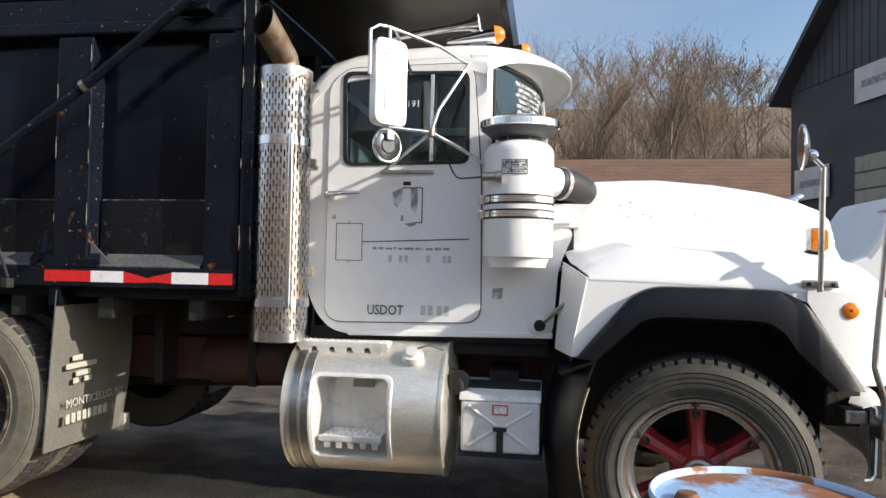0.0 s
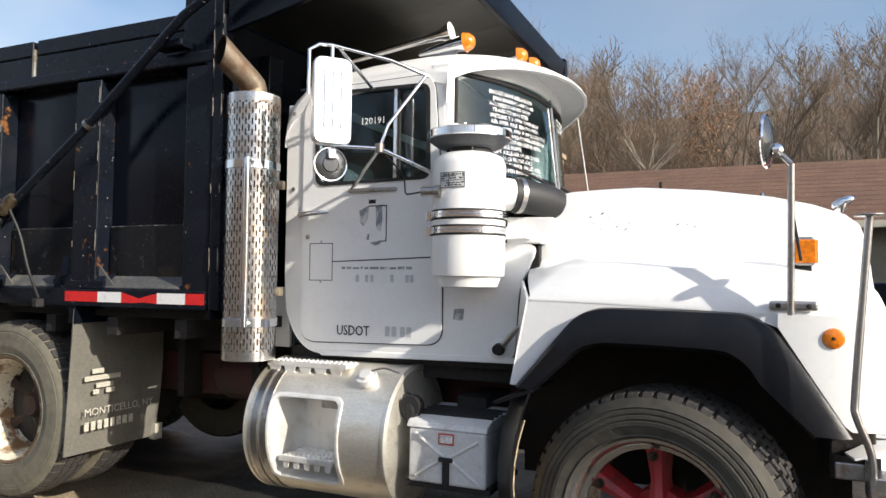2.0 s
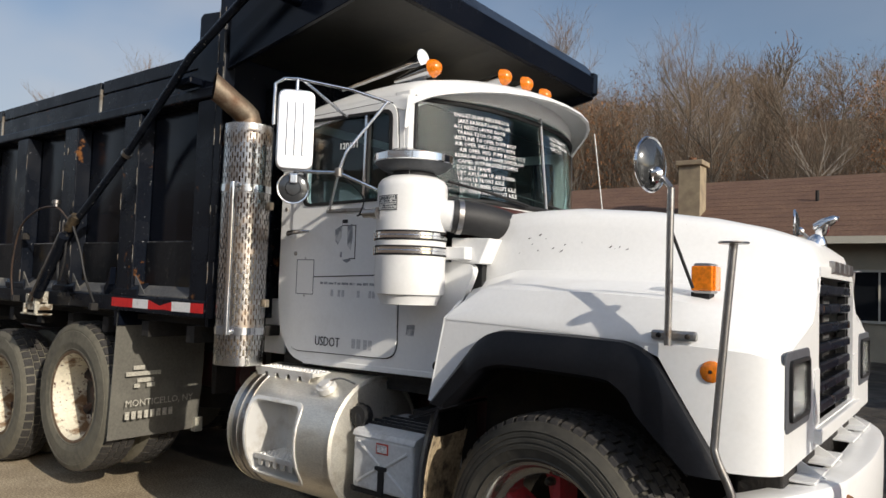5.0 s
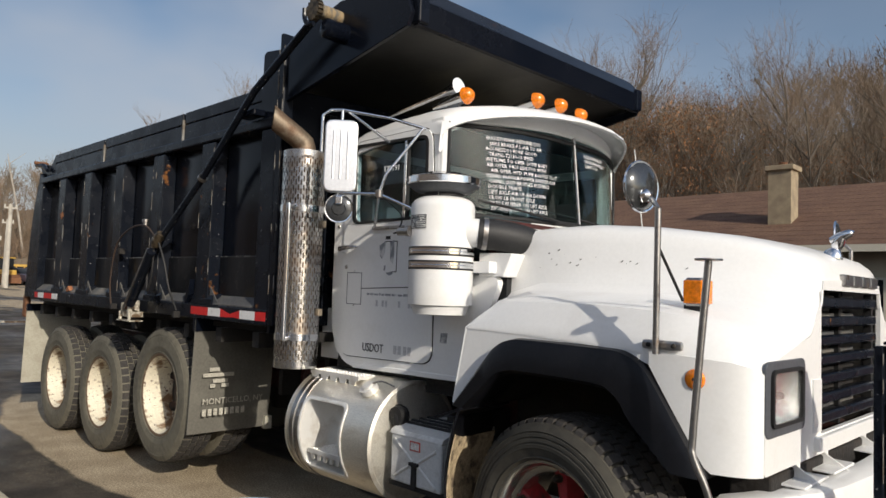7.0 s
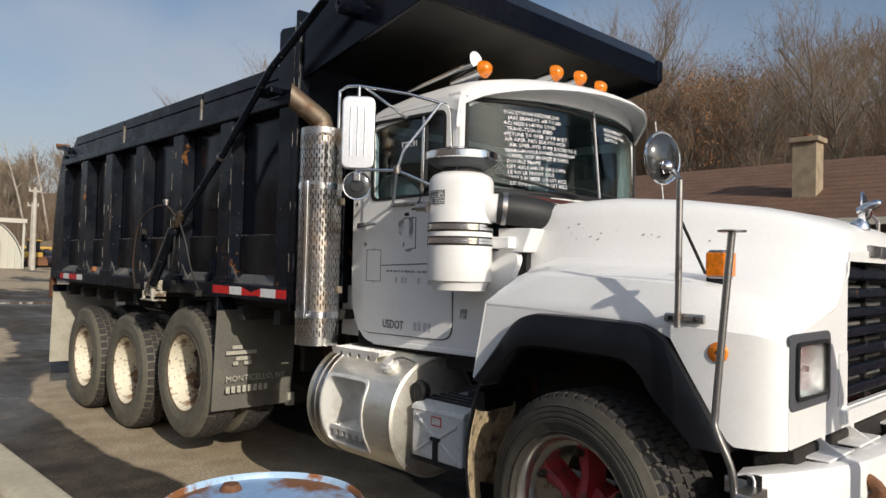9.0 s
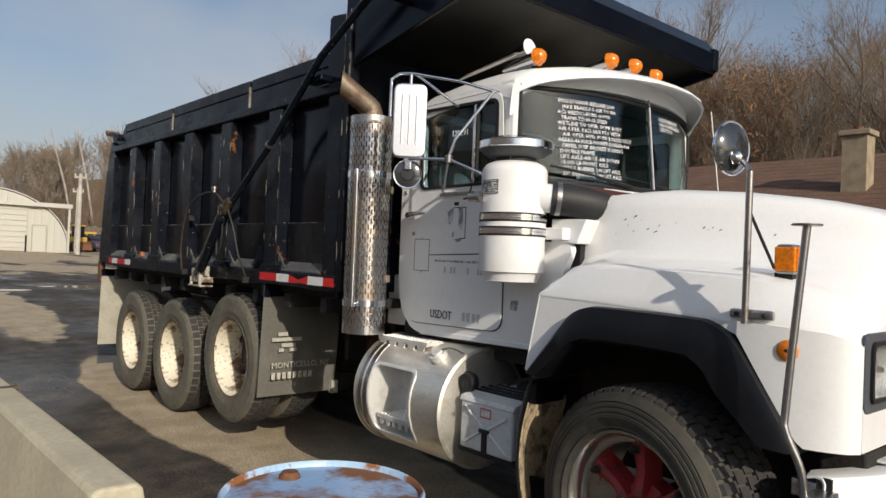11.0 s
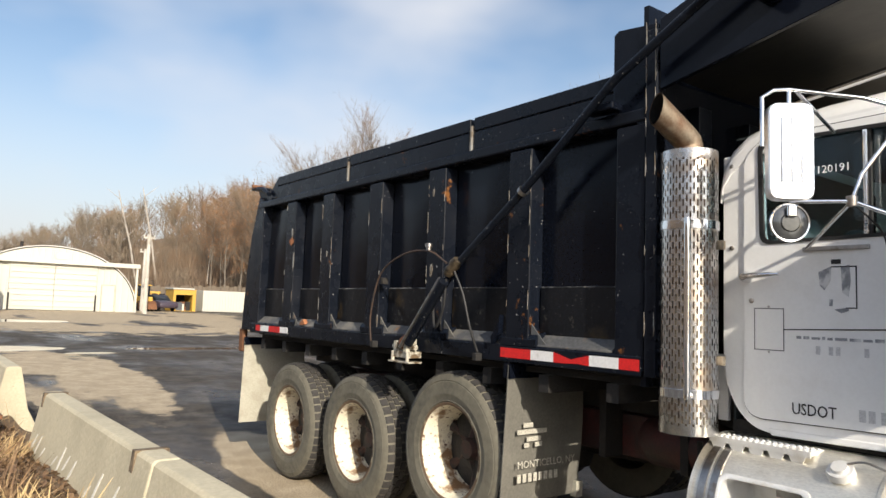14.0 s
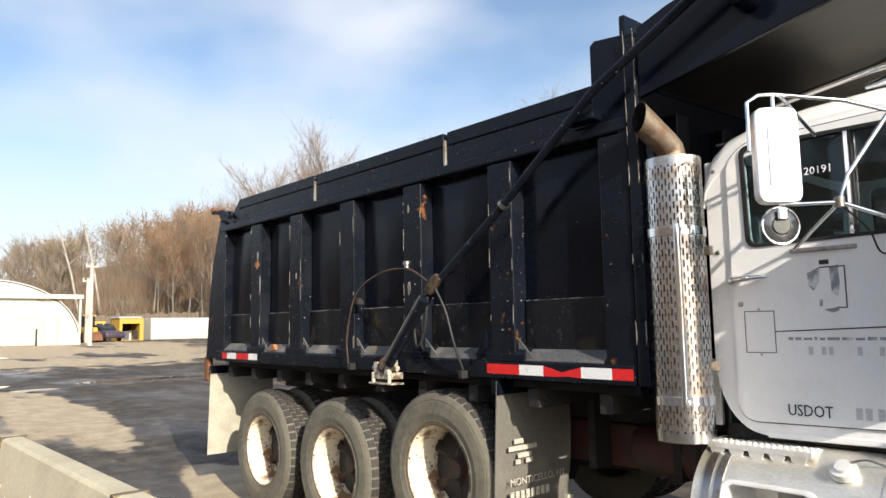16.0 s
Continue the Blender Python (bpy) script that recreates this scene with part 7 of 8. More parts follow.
    if leaves:
        for _ in range(leaves):
            c = rnd.choice(cv) + Vector((rnd.gauss(0, 0.2), rnd.gauss(0, 0.2), rnd.gauss(0, 0.2)))
            u = Vector((rnd.gauss(0, 1), rnd.gauss(0, 1), rnd.gauss(0, 1))).normalized() * rnd.uniform(0.04, 0.085)
            w = u.orthogonal().normalized() * rnd.uniform(0.03, 0.06)
            k = len(lv)
            lv.extend((c - u, c + w, c + u, c - w))
            lf.append((k, k + 1, k + 2, k + 3))

    def mesh(name, v, f, m):
        me = bpy.data.meshes.new(name)
        me.from_pydata([tuple(x) for x in v], [], f)
        me.materials.append(m)
        return me

    out = [mesh("trunk", tv, tf, M_PALEBARK if seed % 5 == 0 else M_BARK), mesh("crown", cv, cf, M_TWIG)]
    if leaves:
        out.append(mesh("dead_leaves", lv, lf, M_LEAF))
    return out


KINDS = [tree_meshes(k, h, sp, lv, lb, low=2 if lv else 3) for k, (h, sp, lv, lb) in enumerate(((13, 0.6, 0, 9), (15, 0.45, 0, 9), (12, 0.8, 900, 9), (14, 0.5, 0, 8), (11, 0.8, 0, 10), (16, 0.45, 0, 8), (13, 0.7, 2200, 9)), start=1)]


def tree(x, y, kind, size, rnd):
    meshes = KINDS[kind]
    t = thing("tree", (x, y, ground_z(x, y) - 0.1), "tree with clinging brown leaves on the wooded slope" if len(meshes) > 2 else "bare grey-brown tree on the wooded slope", "tree", "trees")
    t.rotation_euler = (rnd.uniform(-0.04, 0.04), rnd.uniform(-0.04, 0.04), rnd.uniform(0, 6.3))
    t.scale = (size, size, size * rnd.uniform(0.96, 1.18))
    for me in meshes:
        o = new(me.name.split(".")[0], me)
        o.parent = t


rnd = random.Random(21)
spots_t = []


def plant(n, x0, x1, y0, y1, s0, s1, gap, leafy=0.2, fall=0.0):
    k = tries = 0
    while k < n and tries < n * 40:
        tries += 1
        x, y = rnd.uniform(x0, x1), rnd.uniform(y0, y1)
        if any((x - a) ** 2 + (y - b) ** 2 < gap * gap for a, b in spots_t):
            continue
        spots_t.append((x, y))
        tree(x, y, rnd.choice((2, 6)) if rnd.random() < leafy else rnd.choice((0, 1, 3, 4, 5)), rnd.uniform(s0, s1) * (1 - fall * (y1 - y) / (y1 - y0)) * float(np.interp(x, (-60, -30, -21, -15, -9, 0, 12, 34), (1.0, 1.02, 1.0, 0.93, 0.84, 0.9, 0.7, 0.65))), rnd)
        k += 1


plant(98, -48, 34, 37, 50, 0.86, 1.06, 1.6, 0.1)
plant(16, -30, -10, 38, 48, 0.92, 1.06, 1.1, 0.05)
plant(70, -62, 50, 50, 72, 0.95, 1.12, 2.4, 0.2)
plant(34, -78, -46, 30, 52, 0.85, 1.1, 2.8, 0.35)
plant(12, -100, -88, 24, 50, 0.6, 0.85, 2.8, 0.5, 0.6)
for x, y, k, s in ((-30, 17.3, 4, 0.88), (-40, 19.5, 0, 0.62), (-78, 29.5, 6, 0.82), (-80, 28.6, 6, 0.8), (-76, 32, 2, 0.9), (-82, 30.5, 6, 0.85)):
    tree(x, y, k, s, rnd)

for x, y, lx, h in ((-87, 22.2, -2.6, 10.5), (-86, 24.2, -2.2, 11.0), (-84, 29.5, 0.6, 9.5)):
    z = ground_z(x, y)
    sn = thing("dead_tree", (x, y, z), "pale leaning dead tree trunk on the slope", "tree", "pale dead trees")
    part("trunk", tube([(x, y, z - 0.3), (x, y + lx * 0.35, z + h * 0.4), (x, y + lx * 0.8, z + h * 0.8), (x, y + lx, z + h)], [0.13, 0.11, 0.08, 0.03], 8), M_PALEBARK, sn, smooth=True)
    for k in range(5):
        t = 0.5 + 0.1 * k
        part("limb", tube([(x, y + lx * t, z + h * t), (x + rnd.uniform(-1, 1), y + lx * t + rnd.uniform(-1.6, 1.6), z + h * t + rnd.uniform(0.8, 2.0))], [0.04, 0.01], 6), M_PALEBARK, sn)

# woods too far to tell apart, and unseen ones added behind to shape what the paint reflects: one joined mass
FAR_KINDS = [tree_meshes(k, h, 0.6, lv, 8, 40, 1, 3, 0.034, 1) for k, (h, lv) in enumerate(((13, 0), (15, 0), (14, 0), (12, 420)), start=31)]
fv, ff, fm, nv = [], [], [], 0


def ridge(az):
    """Height of the treetops of the western hill above the yard's level, as an angle in degrees, by bearing."""
    return float(np.interp(az, (58, 65, 68.5, 70.5, 75, 79, 81, 84, 88, 96), (12.5, 11.2, 10.2, 9.2, 8.0, 6.7, 5.7, 4.4, 3.8, 3.2)))


sites = []
for n, x0, x1, y0, y1, size in ((90, -80, 75, 68, 110, 1.05), (50, -90, 70, -110, -75, 1.0), (26, -190, -130, -60, 20, 0.45)):
    sites += [(rnd.uniform(x0, x1), rnd.uniform(y0, y1), size * rnd.uniform(0.8, 1.2)) for _ in range(n)]
for _ in range(285):
    az, far = rnd.uniform(58, 96), 90 + 62 * rnd.random() ** 0.8
    x, y = 1 - far * math.sin(radians(az)), far * math.cos(radians(az))
    tall = 1.6 + far * math.tan(radians(ridge(az))) - ground_z(x, y)
    sites.append((x, y, min(12.0, max(3.5, tall)) / 14.5 * rnd.uniform(0.84, 1.03)))
for x, y, sc in sites:
    a = rnd.uniform(0, 6.3)
    for mi, me in enumerate(rnd.choice(FAR_KINDS)):
        co = np.empty(len(me.vertices) * 3)
        me.vertices.foreach_get("co", co)
        co = co.reshape(-1, 3) * sc
        ca, sa = math.cos(a), math.sin(a)
        fv.append(np.column_stack((co[:, 0] * ca - co[:, 1] * sa + x, co[:, 0] * sa + co[:, 1] * ca + y, co[:, 2] + ground_z(x, y))))
        ff.extend(tuple(i + nv for i in p.vertices) for p in me.polygons)
        fm.extend([mi] * len(me.polygons))
        nv += len(co)
me = bpy.data.meshes.new("far_woods")
me.from_pydata(np.concatenate(fv).tolist(), [], ff)
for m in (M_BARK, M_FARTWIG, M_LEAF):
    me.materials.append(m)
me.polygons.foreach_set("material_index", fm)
tagged(new("far_woods", me), "bare brown woods on the far slopes", "woods", kind="stuff")

# brush under the trees: many thin upright stems
bv, bf = [], []
for _ in range(110000):
    if rnd.random() < 0.55:
        x, y = rnd.uniform(-60, 40), 34 + 60 * rnd.random() ** 1.6
    elif rnd.random() < 0.82:
        x, y = rnd.uniform(-125, -82), rnd.uniform(-10, 58)
    else:
        # brush for the unseen slope added at the viewer's back
        x, y = rnd.uniform(-80, 60), rnd.uniform(-100, -70)
    z = ground_z(x, y)
    a, h = rnd.uniform(0, 6.3), rnd.uniform(0.8, 5.2) * rnd.uniform(0.6, 1.1) if x > -84 else rnd.uniform(0.8, 6.0) * (0.4 + max(0, y) / 60)
    w = 0.022
    dx, dy = math.cos(a) * w, math.sin(a) * w
    lx, ly = rnd.gauss(0, 0.32) * h, rnd.gauss(0, 0.32) * h
    k = len(bv)
    bv.extend(((x - dx, y - dy, z - 0.2), (x + dx, y + dy, z - 0.2), (x + lx, y + ly, z + h)))
    bf.append((k, k + 1, k + 2))
me = bpy.data.meshes.new("brush")
me.from_pydata(bv, [], bf)
me.materials.append(M_TWIG)
tagged(new("brush", me), "tangle of bare brown brush under the trees", "brush", kind="stuff")

# ---- low brick-brown house behind the truck ----
M_ROOF = mat("brown_shingle_roof", (0.155, 0.086, 0.054), 0.9, spots=(0.11, 0.058, 0.038), spot_scale=1.2, spot_lo=0.4, spot_hi=0.7, grain=0.3, grain_scale=14, bump=0.3, bump_scale=10)
M_TANWALL = mat("tan_siding", (0.5, 0.43, 0.31), 0.8, spots=(0.4, 0.34, 0.25), spot_scale=1.5, spot_lo=0.4, spot_hi=0.7, grain=0.08)
M_STONE = mat("chimney_block", (0.36, 0.29, 0.19), 0.9, spots=(0.22, 0.17, 0.12), spot_scale=3, spot_lo=0.4, spot_hi=0.7, grain=0.2, grain_scale=12, bump=0.3)
M_DARKWIN = mat("dark_window_pane", (0.015, 0.017, 0.02), 0.08)
M_CREAMTRIM = mat("cream_trim", (0.6, 0.56, 0.46), 0.6, grain=0.08)
house = thing("house", (-4, 23, 0), "long low tan house with a brown shingle roof", "house")
HX0, HX1, HY0, HY1, HE, HR = -17.0, 9.0, 20.6, 31.0, 3.0, 5.25
HM = 25.8
for n, b in (("wall", box(HX0, HX1, 21.2, 21.35, 0, HE)), ("wall", box(HX0, HX1, 30.3, 30.45, 0, HE)), ("wall", prism([(21.2, 0), (30.45, 0), (30.45, HE), (HM, HR - 0.15), (21.2, HE)], "x", HX0, HX0 + 0.15)), ("wall", prism([(21.2, 0), (30.45, 0), (30.45, HE), (HM, HR - 0.15), (21.2, HE)], "x", HX1 - 0.15, HX1))):
    part(n, b, M_TANWALL, house)
roof = part("roof", prism([(HY0, HE - 0.05), (HM, HR), (HY1, HE - 0.05), (HY1, HE + 0.06), (HM, HR + 0.11), (HY0, HE + 0.06)], "x", HX0 - 0.5, HX1 + 0.5), M_ROOF, house, "brown shingle roof")
part("fascia", box(HX0 - 0.5, HX1 + 0.5, HY0 - 0.03, HY0 - 0.002, HE - 0.12, HE + 0.06), M_CREAMTRIM, house)
for j in range(14):
    t0 = j / 14
    y0, z0 = HY0 + (HM - HY0) * t0, HE + 0.06 + (HR + 0.05 - HE) * t0
    part("shingle_course", prism([(y0 - 0.01, z0 + 0.004), (y0 + 0.40, z0 + 0.006 + 0.4 * 0.42), (y0 + 0.40, z0 + 0.4 * 0.42), (y0 - 0.01, z0 + 0.0015)], "x", HX0 - 0.5, HX1 + 0.5), M_ROOF, roof)
ch = part("chimney", box(-5.32, -4.68, 22.3, 22.9, 2.8, 5.5), M_STONE, house, "tan block chimney")
part("chimney_cap", box(-5.4, -4.6, 22.22, 22.98, 5.4, 5.55), M_STONE, ch, bevel=0.02)
part("flue", lathe([(0.12, 5.5), (0.12, 5.68), (0.1, 5.68), (0.1, 5.5)], 14, Matrix.Translation((-5.02, 22.65, 0)), close=True), M_RUST, ch)
for x in (-14, -10.5, -7, -3.2, -0.5, 2.0, 5.5):
    w = part("window", box(x, x + 1.1, 21.17, 21.2, 1.0, 2.2), M_DARKWIN, house, "dark house window")
    part("frame", plate([(x - 0.06, 0.94), (x + 1.16, 0.94), (x + 1.16, 2.26), (x - 0.06, 2.26)], [[(x, 1.0), (x + 1.1, 1.0), (x + 1.1, 2.2), (x, 2.2)]], "y", 21.14, 21.2), M_CREAMTRIM, w)
    part("sash_bar", box(x + 0.53, x + 0.57, 21.15, 21.18, 1.0, 2.2), M_CREAMTRIM, w)
part("plumbing_vent", tube([(-1.7, 23.4, 3.9), (-1.7, 23.4, 4.6)], 0.05, 8), M_UNDER, house)

# ---- dark steel building ----
M_DARKSTEEL = mat("dark_blue_grey_cladding", (0.07, 0.075, 0.085), 0.6, spots=(0.05, 0.05, 0.055), spot_scale=0.8, spot_lo=0.4, spot_hi=0.7, grain=0.12)
M_SIGN = mat("pale_sign_board", (0.7, 0.68, 0.66), 0.6, spots=(0.5, 0.4, 0.4), spot_scale=2, spot_lo=0.5, spot_hi=0.8)
barn = thing("workshop_building", (6.5, 14.5, 0), "dark grey steel workshop with a gable roof and pale signs", "building")
BARN = Matrix(((0.18, 0.728, 0, 5.6), (-0.728, 0.18, 0, 17.7), (0, 0, 0.75, 0.36), (0, 0, 0, 1)))


def barn_part(name, b, m, parent, label=""):
    """One piece of the workshop, drawn with its gable wall along x."""
    bmesh.ops.transform(b, matrix=BARN, verts=b.verts)
    return part(name, b, m, parent, label)


barn_part("wall", prism([(0, -0.48), (9.4, -0.48), (9.4, 7.05), (0, 7.05)], "y", 0, 0.2), M_DARKSTEEL, barn, "dark grey gable wall")
barn_part("gable", prism([(0, 7.05), (9.4, 7.05), (4.7, 11.25)], "y", -0.03, 0.2), M_DARKSTEEL, barn, "dark corrugated gable")
barn_part("wall", box(0, 0.2, 0.2, 9, -0.48, 7.05), M_DARKSTEEL, barn)
barn_part("wall", box(9.2, 9.4, 0.2, 9, -0.48, 7.05), M_DARKSTEEL, barn)
for k in range(30):
    x = 0.15 + k * 0.31
    barn_part("cladding_rib", box(x, x + 0.05, -0.05, -0.03, 7.05, 7.05 + 4.2 * (1 - abs(x - 4.7) / 4.7) + 0.03), M_DARKSTEEL, barn)
barn_part("roof", prism([(-0.45, 6.75), (4.7, 11.35), (9.85, 6.75), (9.85, 6.98), (4.7, 11.62), (-0.45, 6.98)], "y", -0.5, 9.3), M_DARKSTEEL, barn, "dark gable roof")
for x0, x1, z0, z1 in ((3.1, 5.6, 6.05, 7.0), (0.35, 2.0, 3.65, 4.6)):
    barn_part("sign", box(x0, x1, -0.1, -0.06, z0, z1), M_SIGN, barn, "pale sign board")
    barn_part("sign_bar", box(x0 + 0.3, x1 - 0.3, -0.112, -0.1, z0 + (z1 - z0) * 0.4, z0 + (z1 - z0) * 0.6), M_DECAL, barn)
gd = barn_part("garage_door", box(2.9, 6.3, -0.05, 0.0, -0.48, 4.7), M_DARKSTEEL, barn, "grey roll-up door")
for k in range(10):
    barn_part("door_slat", box(3.1, 6.2, -0.07, -0.05, 0.05 + k * 0.46, 0.46 + k * 0.46), M_FLAPW, gd)

# ---- arched hut, pole and yard things in the distance ----
M_HUT = mat("white_ribbed_steel", (0.5, 0.49, 0.43), 0.5, spots=(0.5, 0.48, 0.42), spot_scale=0.6, spot_lo=0.4, spot_hi=0.75, grain=0.08)
M_HUTROOF = mat("pale_arch_steel", (0.5, 0.49, 0.46), 0.45, spots=(0.36, 0.34, 0.31), spot_scale=0.5, spot_lo=0.4, spot_hi=0.75, grain=0.08)
HXF, HYC, HW, HH = -61.5, 9.6, 6.25, 4.9
HYD = HYC + 0.8
hz = ground_z(HXF, HYC) + 0.0
hut = thing("arched_hut", (HXF, HYC, hz), "white ribbed steel arched hut with wide sliding doors", "hut")
arc = [(HYC + HW * math.cos(a), hz + HH * math.sin(a) ** 0.9 if math.sin(a) > 0 else hz) for a in np.linspace(0, math.pi, 33)]
part("front_wall", prism(arc, "x", HXF - 0.15, HXF), M_HUT, hut)
rows = [[(x, y, z) for y, z in [(HYC + (a[0] - HYC) * 1.02, hz + (a[1] - hz) * 1.03) for a in arc]] for x in (HXF + 0.15, HXF - 25)]
part("arch_roof", thicken(grid(rows), 0.08), M_HUTROOF, hut, "ribbed arch roof", smooth=True)
for k in range(1, 26):
    y = HYC - HW + k * 2 * HW / 26
    z1 = hz + HH * max(0.02, 1 - ((y - HYC) / HW) ** 2) ** 0.47
    zb0 = hz + 0.02 if abs(y - HYD + 0.6) > 3.05 else hz + 3.75
    if z1 > zb0 + 0.1:
        part("wall_rib", box(HXF, HXF + 0.1, y - 0.06, y + 0.06, zb0, z1 - 0.05), M_HUT, hut)
for d0, d1 in ((-3.6, -0.6), (-0.55, 2.4)):
    dr = part("sliding_door", box(HXF + 0.05, HXF + 0.13, HYD + d0, HYD + d1, hz + 0.05, hz + 3.6), M_HUT, hut, "white sliding door")
    for k in range(8):
        part("door_rail", box(HXF + 0.13, HXF + 0.19, HYD + d0, HYD + d1, hz + 0.3 + k * 0.43, hz + 0.36 + k * 0.43), M_HUT, dr)
    part("door_post", box(HXF + 0.2, HXF + 0.3, HYD + (d0 if d0 < -1 else d1) - 0.05, HYD + (d0 if d0 < -1 else d1) + 0.05, hz, hz + 1.3), M_UNDER, hut)
part("door_beam", box(HXF + 0.1, HXF + 0.5, HYD - 6.2, HYD + 5.6, hz + 3.62, hz + 3.95), M_HUT, hut, "long door beam")
part("personnel_door", box(HXF + 0.05, HXF + 0.12, HYD + 2.9, HYD + 3.8, hz + 0.05, hz + 2.1), M_HUT, hut)
part("door_frame", plate([(HYD + 2.82, hz), (HYD + 3.88, hz), (HYD + 3.88, hz + 2.18), (HYD + 2.82, hz + 2.18)], [[(HYD + 2.9, hz + 0.04), (HYD + 3.8, hz + 0.04), (HYD + 3.8, hz + 2.1), (HYD + 2.9, hz + 2.1)]], "x", HXF + 0.05, HXF + 0.15), M_FLAPW, hut)
part("beam_leg", box(HXF + 0.2, HXF + 0.35, HYD + 5.35, HYD + 5.5, hz, hz + 3.62), M_HUT, hut)
part("gable_vent", box(HXF + 0.02, HXF + 0.13, HYD - 0.6, HYD + 0.3, hz + 4.0, hz + 4.55), M_HUTROOF, hut)
part("flue", tube([(HXF - 3, HYD - 2.6, hz + 4.2), (HXF - 3, HYD - 2.6, hz + 5.4)], 0.12, 10), M_UNDER, hut)

M_POLE = mat("weathered_pole_wood", (0.5, 0.47, 0.41), 0.85, spots=(0.3, 0.27, 0.23), spot_scale=1.5, spot_lo=0.4, spot_hi=0.7, grain=0.2)


def pole(x, y, h):
    z = ground_z(x, y)
    t = thing("utility_pole", (x, y, z), "weathered grey wooden utility pole", "pole", "utility poles")
    part("pole_shaft", tube([(x, y, z - 0.3), (x, y, z + h)], [0.19, 0.13], 10), M_POLE, t)
    part("cross_arm", box(x - 0.05, x + 0.05, y - 0.45, y + 0.45, z + h - 0.35, z + h - 0.22), M_POLE, t)
    for d in (-0.38, 0.38):
        part("insulator", lathe([(0, 0), (0.05, 0), (0.06, 0.1), (0.03, 0.2), (0, 0.22)], 8, Matrix.Translation((x, y + d, z + h - 0.22))), M_HUT, t)


pole(-58.0, 15.75, 6.3)
pole(-66.0, 17.6, 5.6)

M_BUS = mat("school_bus_yellow", (0.5, 0.3, 0.05), 0.5, grain=0.1, spots=(0.4, 0.2, 0.03), spot_scale=1)


def bus(x, y, yaw, L=6.0):
    z = ground_z(x, y)
    t = thing("old_bus", (x, y, z), "old yellow bus parked far across the yard", "bus", "old buses")
    t.rotation_euler, t.scale = (0, 0, yaw), (0.65, 0.65, 0.65)

    def p(n, b, m, lab="", bev=0.0):
        ob = new(n, finish(b, n, m, False, bev))
        ob.parent = t
        return tagged(ob, lab)
    p("body", box(-L / 2, L / 2, -1.15, 1.15, 0.5, 2.5), M_BUS, "", 0.15)
    for k in range(5):
        for s in (-1, 1):
            p("window", box(-L / 2 + 0.5 + k * 1.05, -L / 2 + 1.35 + k * 1.05, s * 1.15 - 0.02, s * 1.15 + 0.02, 1.5, 2.15), M_DARKWIN)
    p("windscreen", box(L / 2 - 0.02, L / 2 + 0.02, -0.95, 0.95, 1.4, 2.2), M_DARKWIN)
    for sx in (-L / 3, L / 3):
        for s in (-1, 1):
            p("wheel", lathe([(0, -0.12), (0.35, -0.12), (0.42, -0.08), (0.42, 0.08), (0.35, 0.12), (0, 0.12)], 14, Matrix.Translation((sx, s * 1.0, 0.42)) @ X90), M_RUBBER)


bus(-76, 20.2, 1.5, 5)
# open-fronted shed full of scrap
sz = ground_z(-70, 22.5)
sd = thing("open_shed", (-71, 22.5, sz), "yellow-trimmed white open-fronted shed full of scrap", "shed")
part("shed_shell", plate([(21.5, sz), (23.7, sz), (23.7, sz + 2.1), (21.5, sz + 2.1)], [[(21.75, sz + 0.05), (23.35, sz + 0.05), (23.35, sz + 1.6), (21.75, sz + 1.6)]], "x", -72.5, -70), M_BUS, sd)
part("shed_roof", box(-72.6, -69.9, 21.4, 23.5, sz + 2.1, sz + 2.25), M_HUT, sd, bevel=0.04)
# back wall near black, the shade inside the shed put into its colour
part("shed_back_shaded", box(-72.6, -72.5, 21.5, 23.7, sz, sz + 2.1), M_UNDER, sd)
sr = random.Random(6)
for k in range(9):
    x, y, a = sr.uniform(-71.6, -70.4), sr.uniform(21.85, 23.2), sr.uniform(0.1, 0.35)
    part("scrap_piece", box(x - a, x + a, y - a, y + a, sz, sz + sr.uniform(0.2, 1.1)), sr.choice((M_RUST, M_UNDER, M_HUT, M_TRIM)), sd, bevel=0.03)
ld = thing("wheel_loader", (-68, 18.3, ground_z(-68, 18.3)), "small orange and yellow loader parked beside the hut", "loader")
lz = ground_z(-68, 18.3)
part("body", box(-69, -67, 17.7, 18.8, lz + 0.5, lz + 1.3), M_BUS, ld, bevel=0.1)
part("cab", box(-68.6, -67.7, 17.8, 18.7, lz + 1.3, lz + 2.3), M_DARKWIN, ld, bevel=0.05)
part("canopy", box(-68.7, -67.6, 17.7, 18.8, lz + 2.3, lz + 2.4), M_BUS, ld, bevel=0.02)
part("bucket", prism([(-67, lz + 0.2), (-66.3, lz + 0.15), (-66.4, lz + 0.6), (-67, lz + 0.9)], "y", 17.5, 19.0), M_RUST, ld)
for x in (-68.6, -67.3):
    for y in (17.65, 18.85):
        part("wheel", lathe([(0, -0.12), (0.35, -0.12), (0.45, -0.07), (0.45, 0.07), (0.35, 0.12), (0, 0.12)], 14, Matrix.Translation((x, y, lz + 0.45)) @ X90), M_RUBBER, ld)
ct = thing("storage_container", (-72, 29, ground_z(-72, 29)), "pale grey storage container at the yard edge", "container")
cz = ground_z(-72, 27)
part("container_body", box(-73, -70.6, 24.6, 30.8, cz, cz + 2.1), M_HUT, ct, bevel=0.03)
for k in range(20):
    part("container_rib", box(-70.6, -70.56, 24.8 + k * 0.3, 24.92 + k * 0.3, cz + 0.1, cz + 2.0), M_HUT, ct)
M_FENCE = mat("weathered_board_fence", (0.15, 0.12, 0.09), 0.9, grain=0.3, spots=(0.1, 0.08, 0.06), spot_scale=1.5)
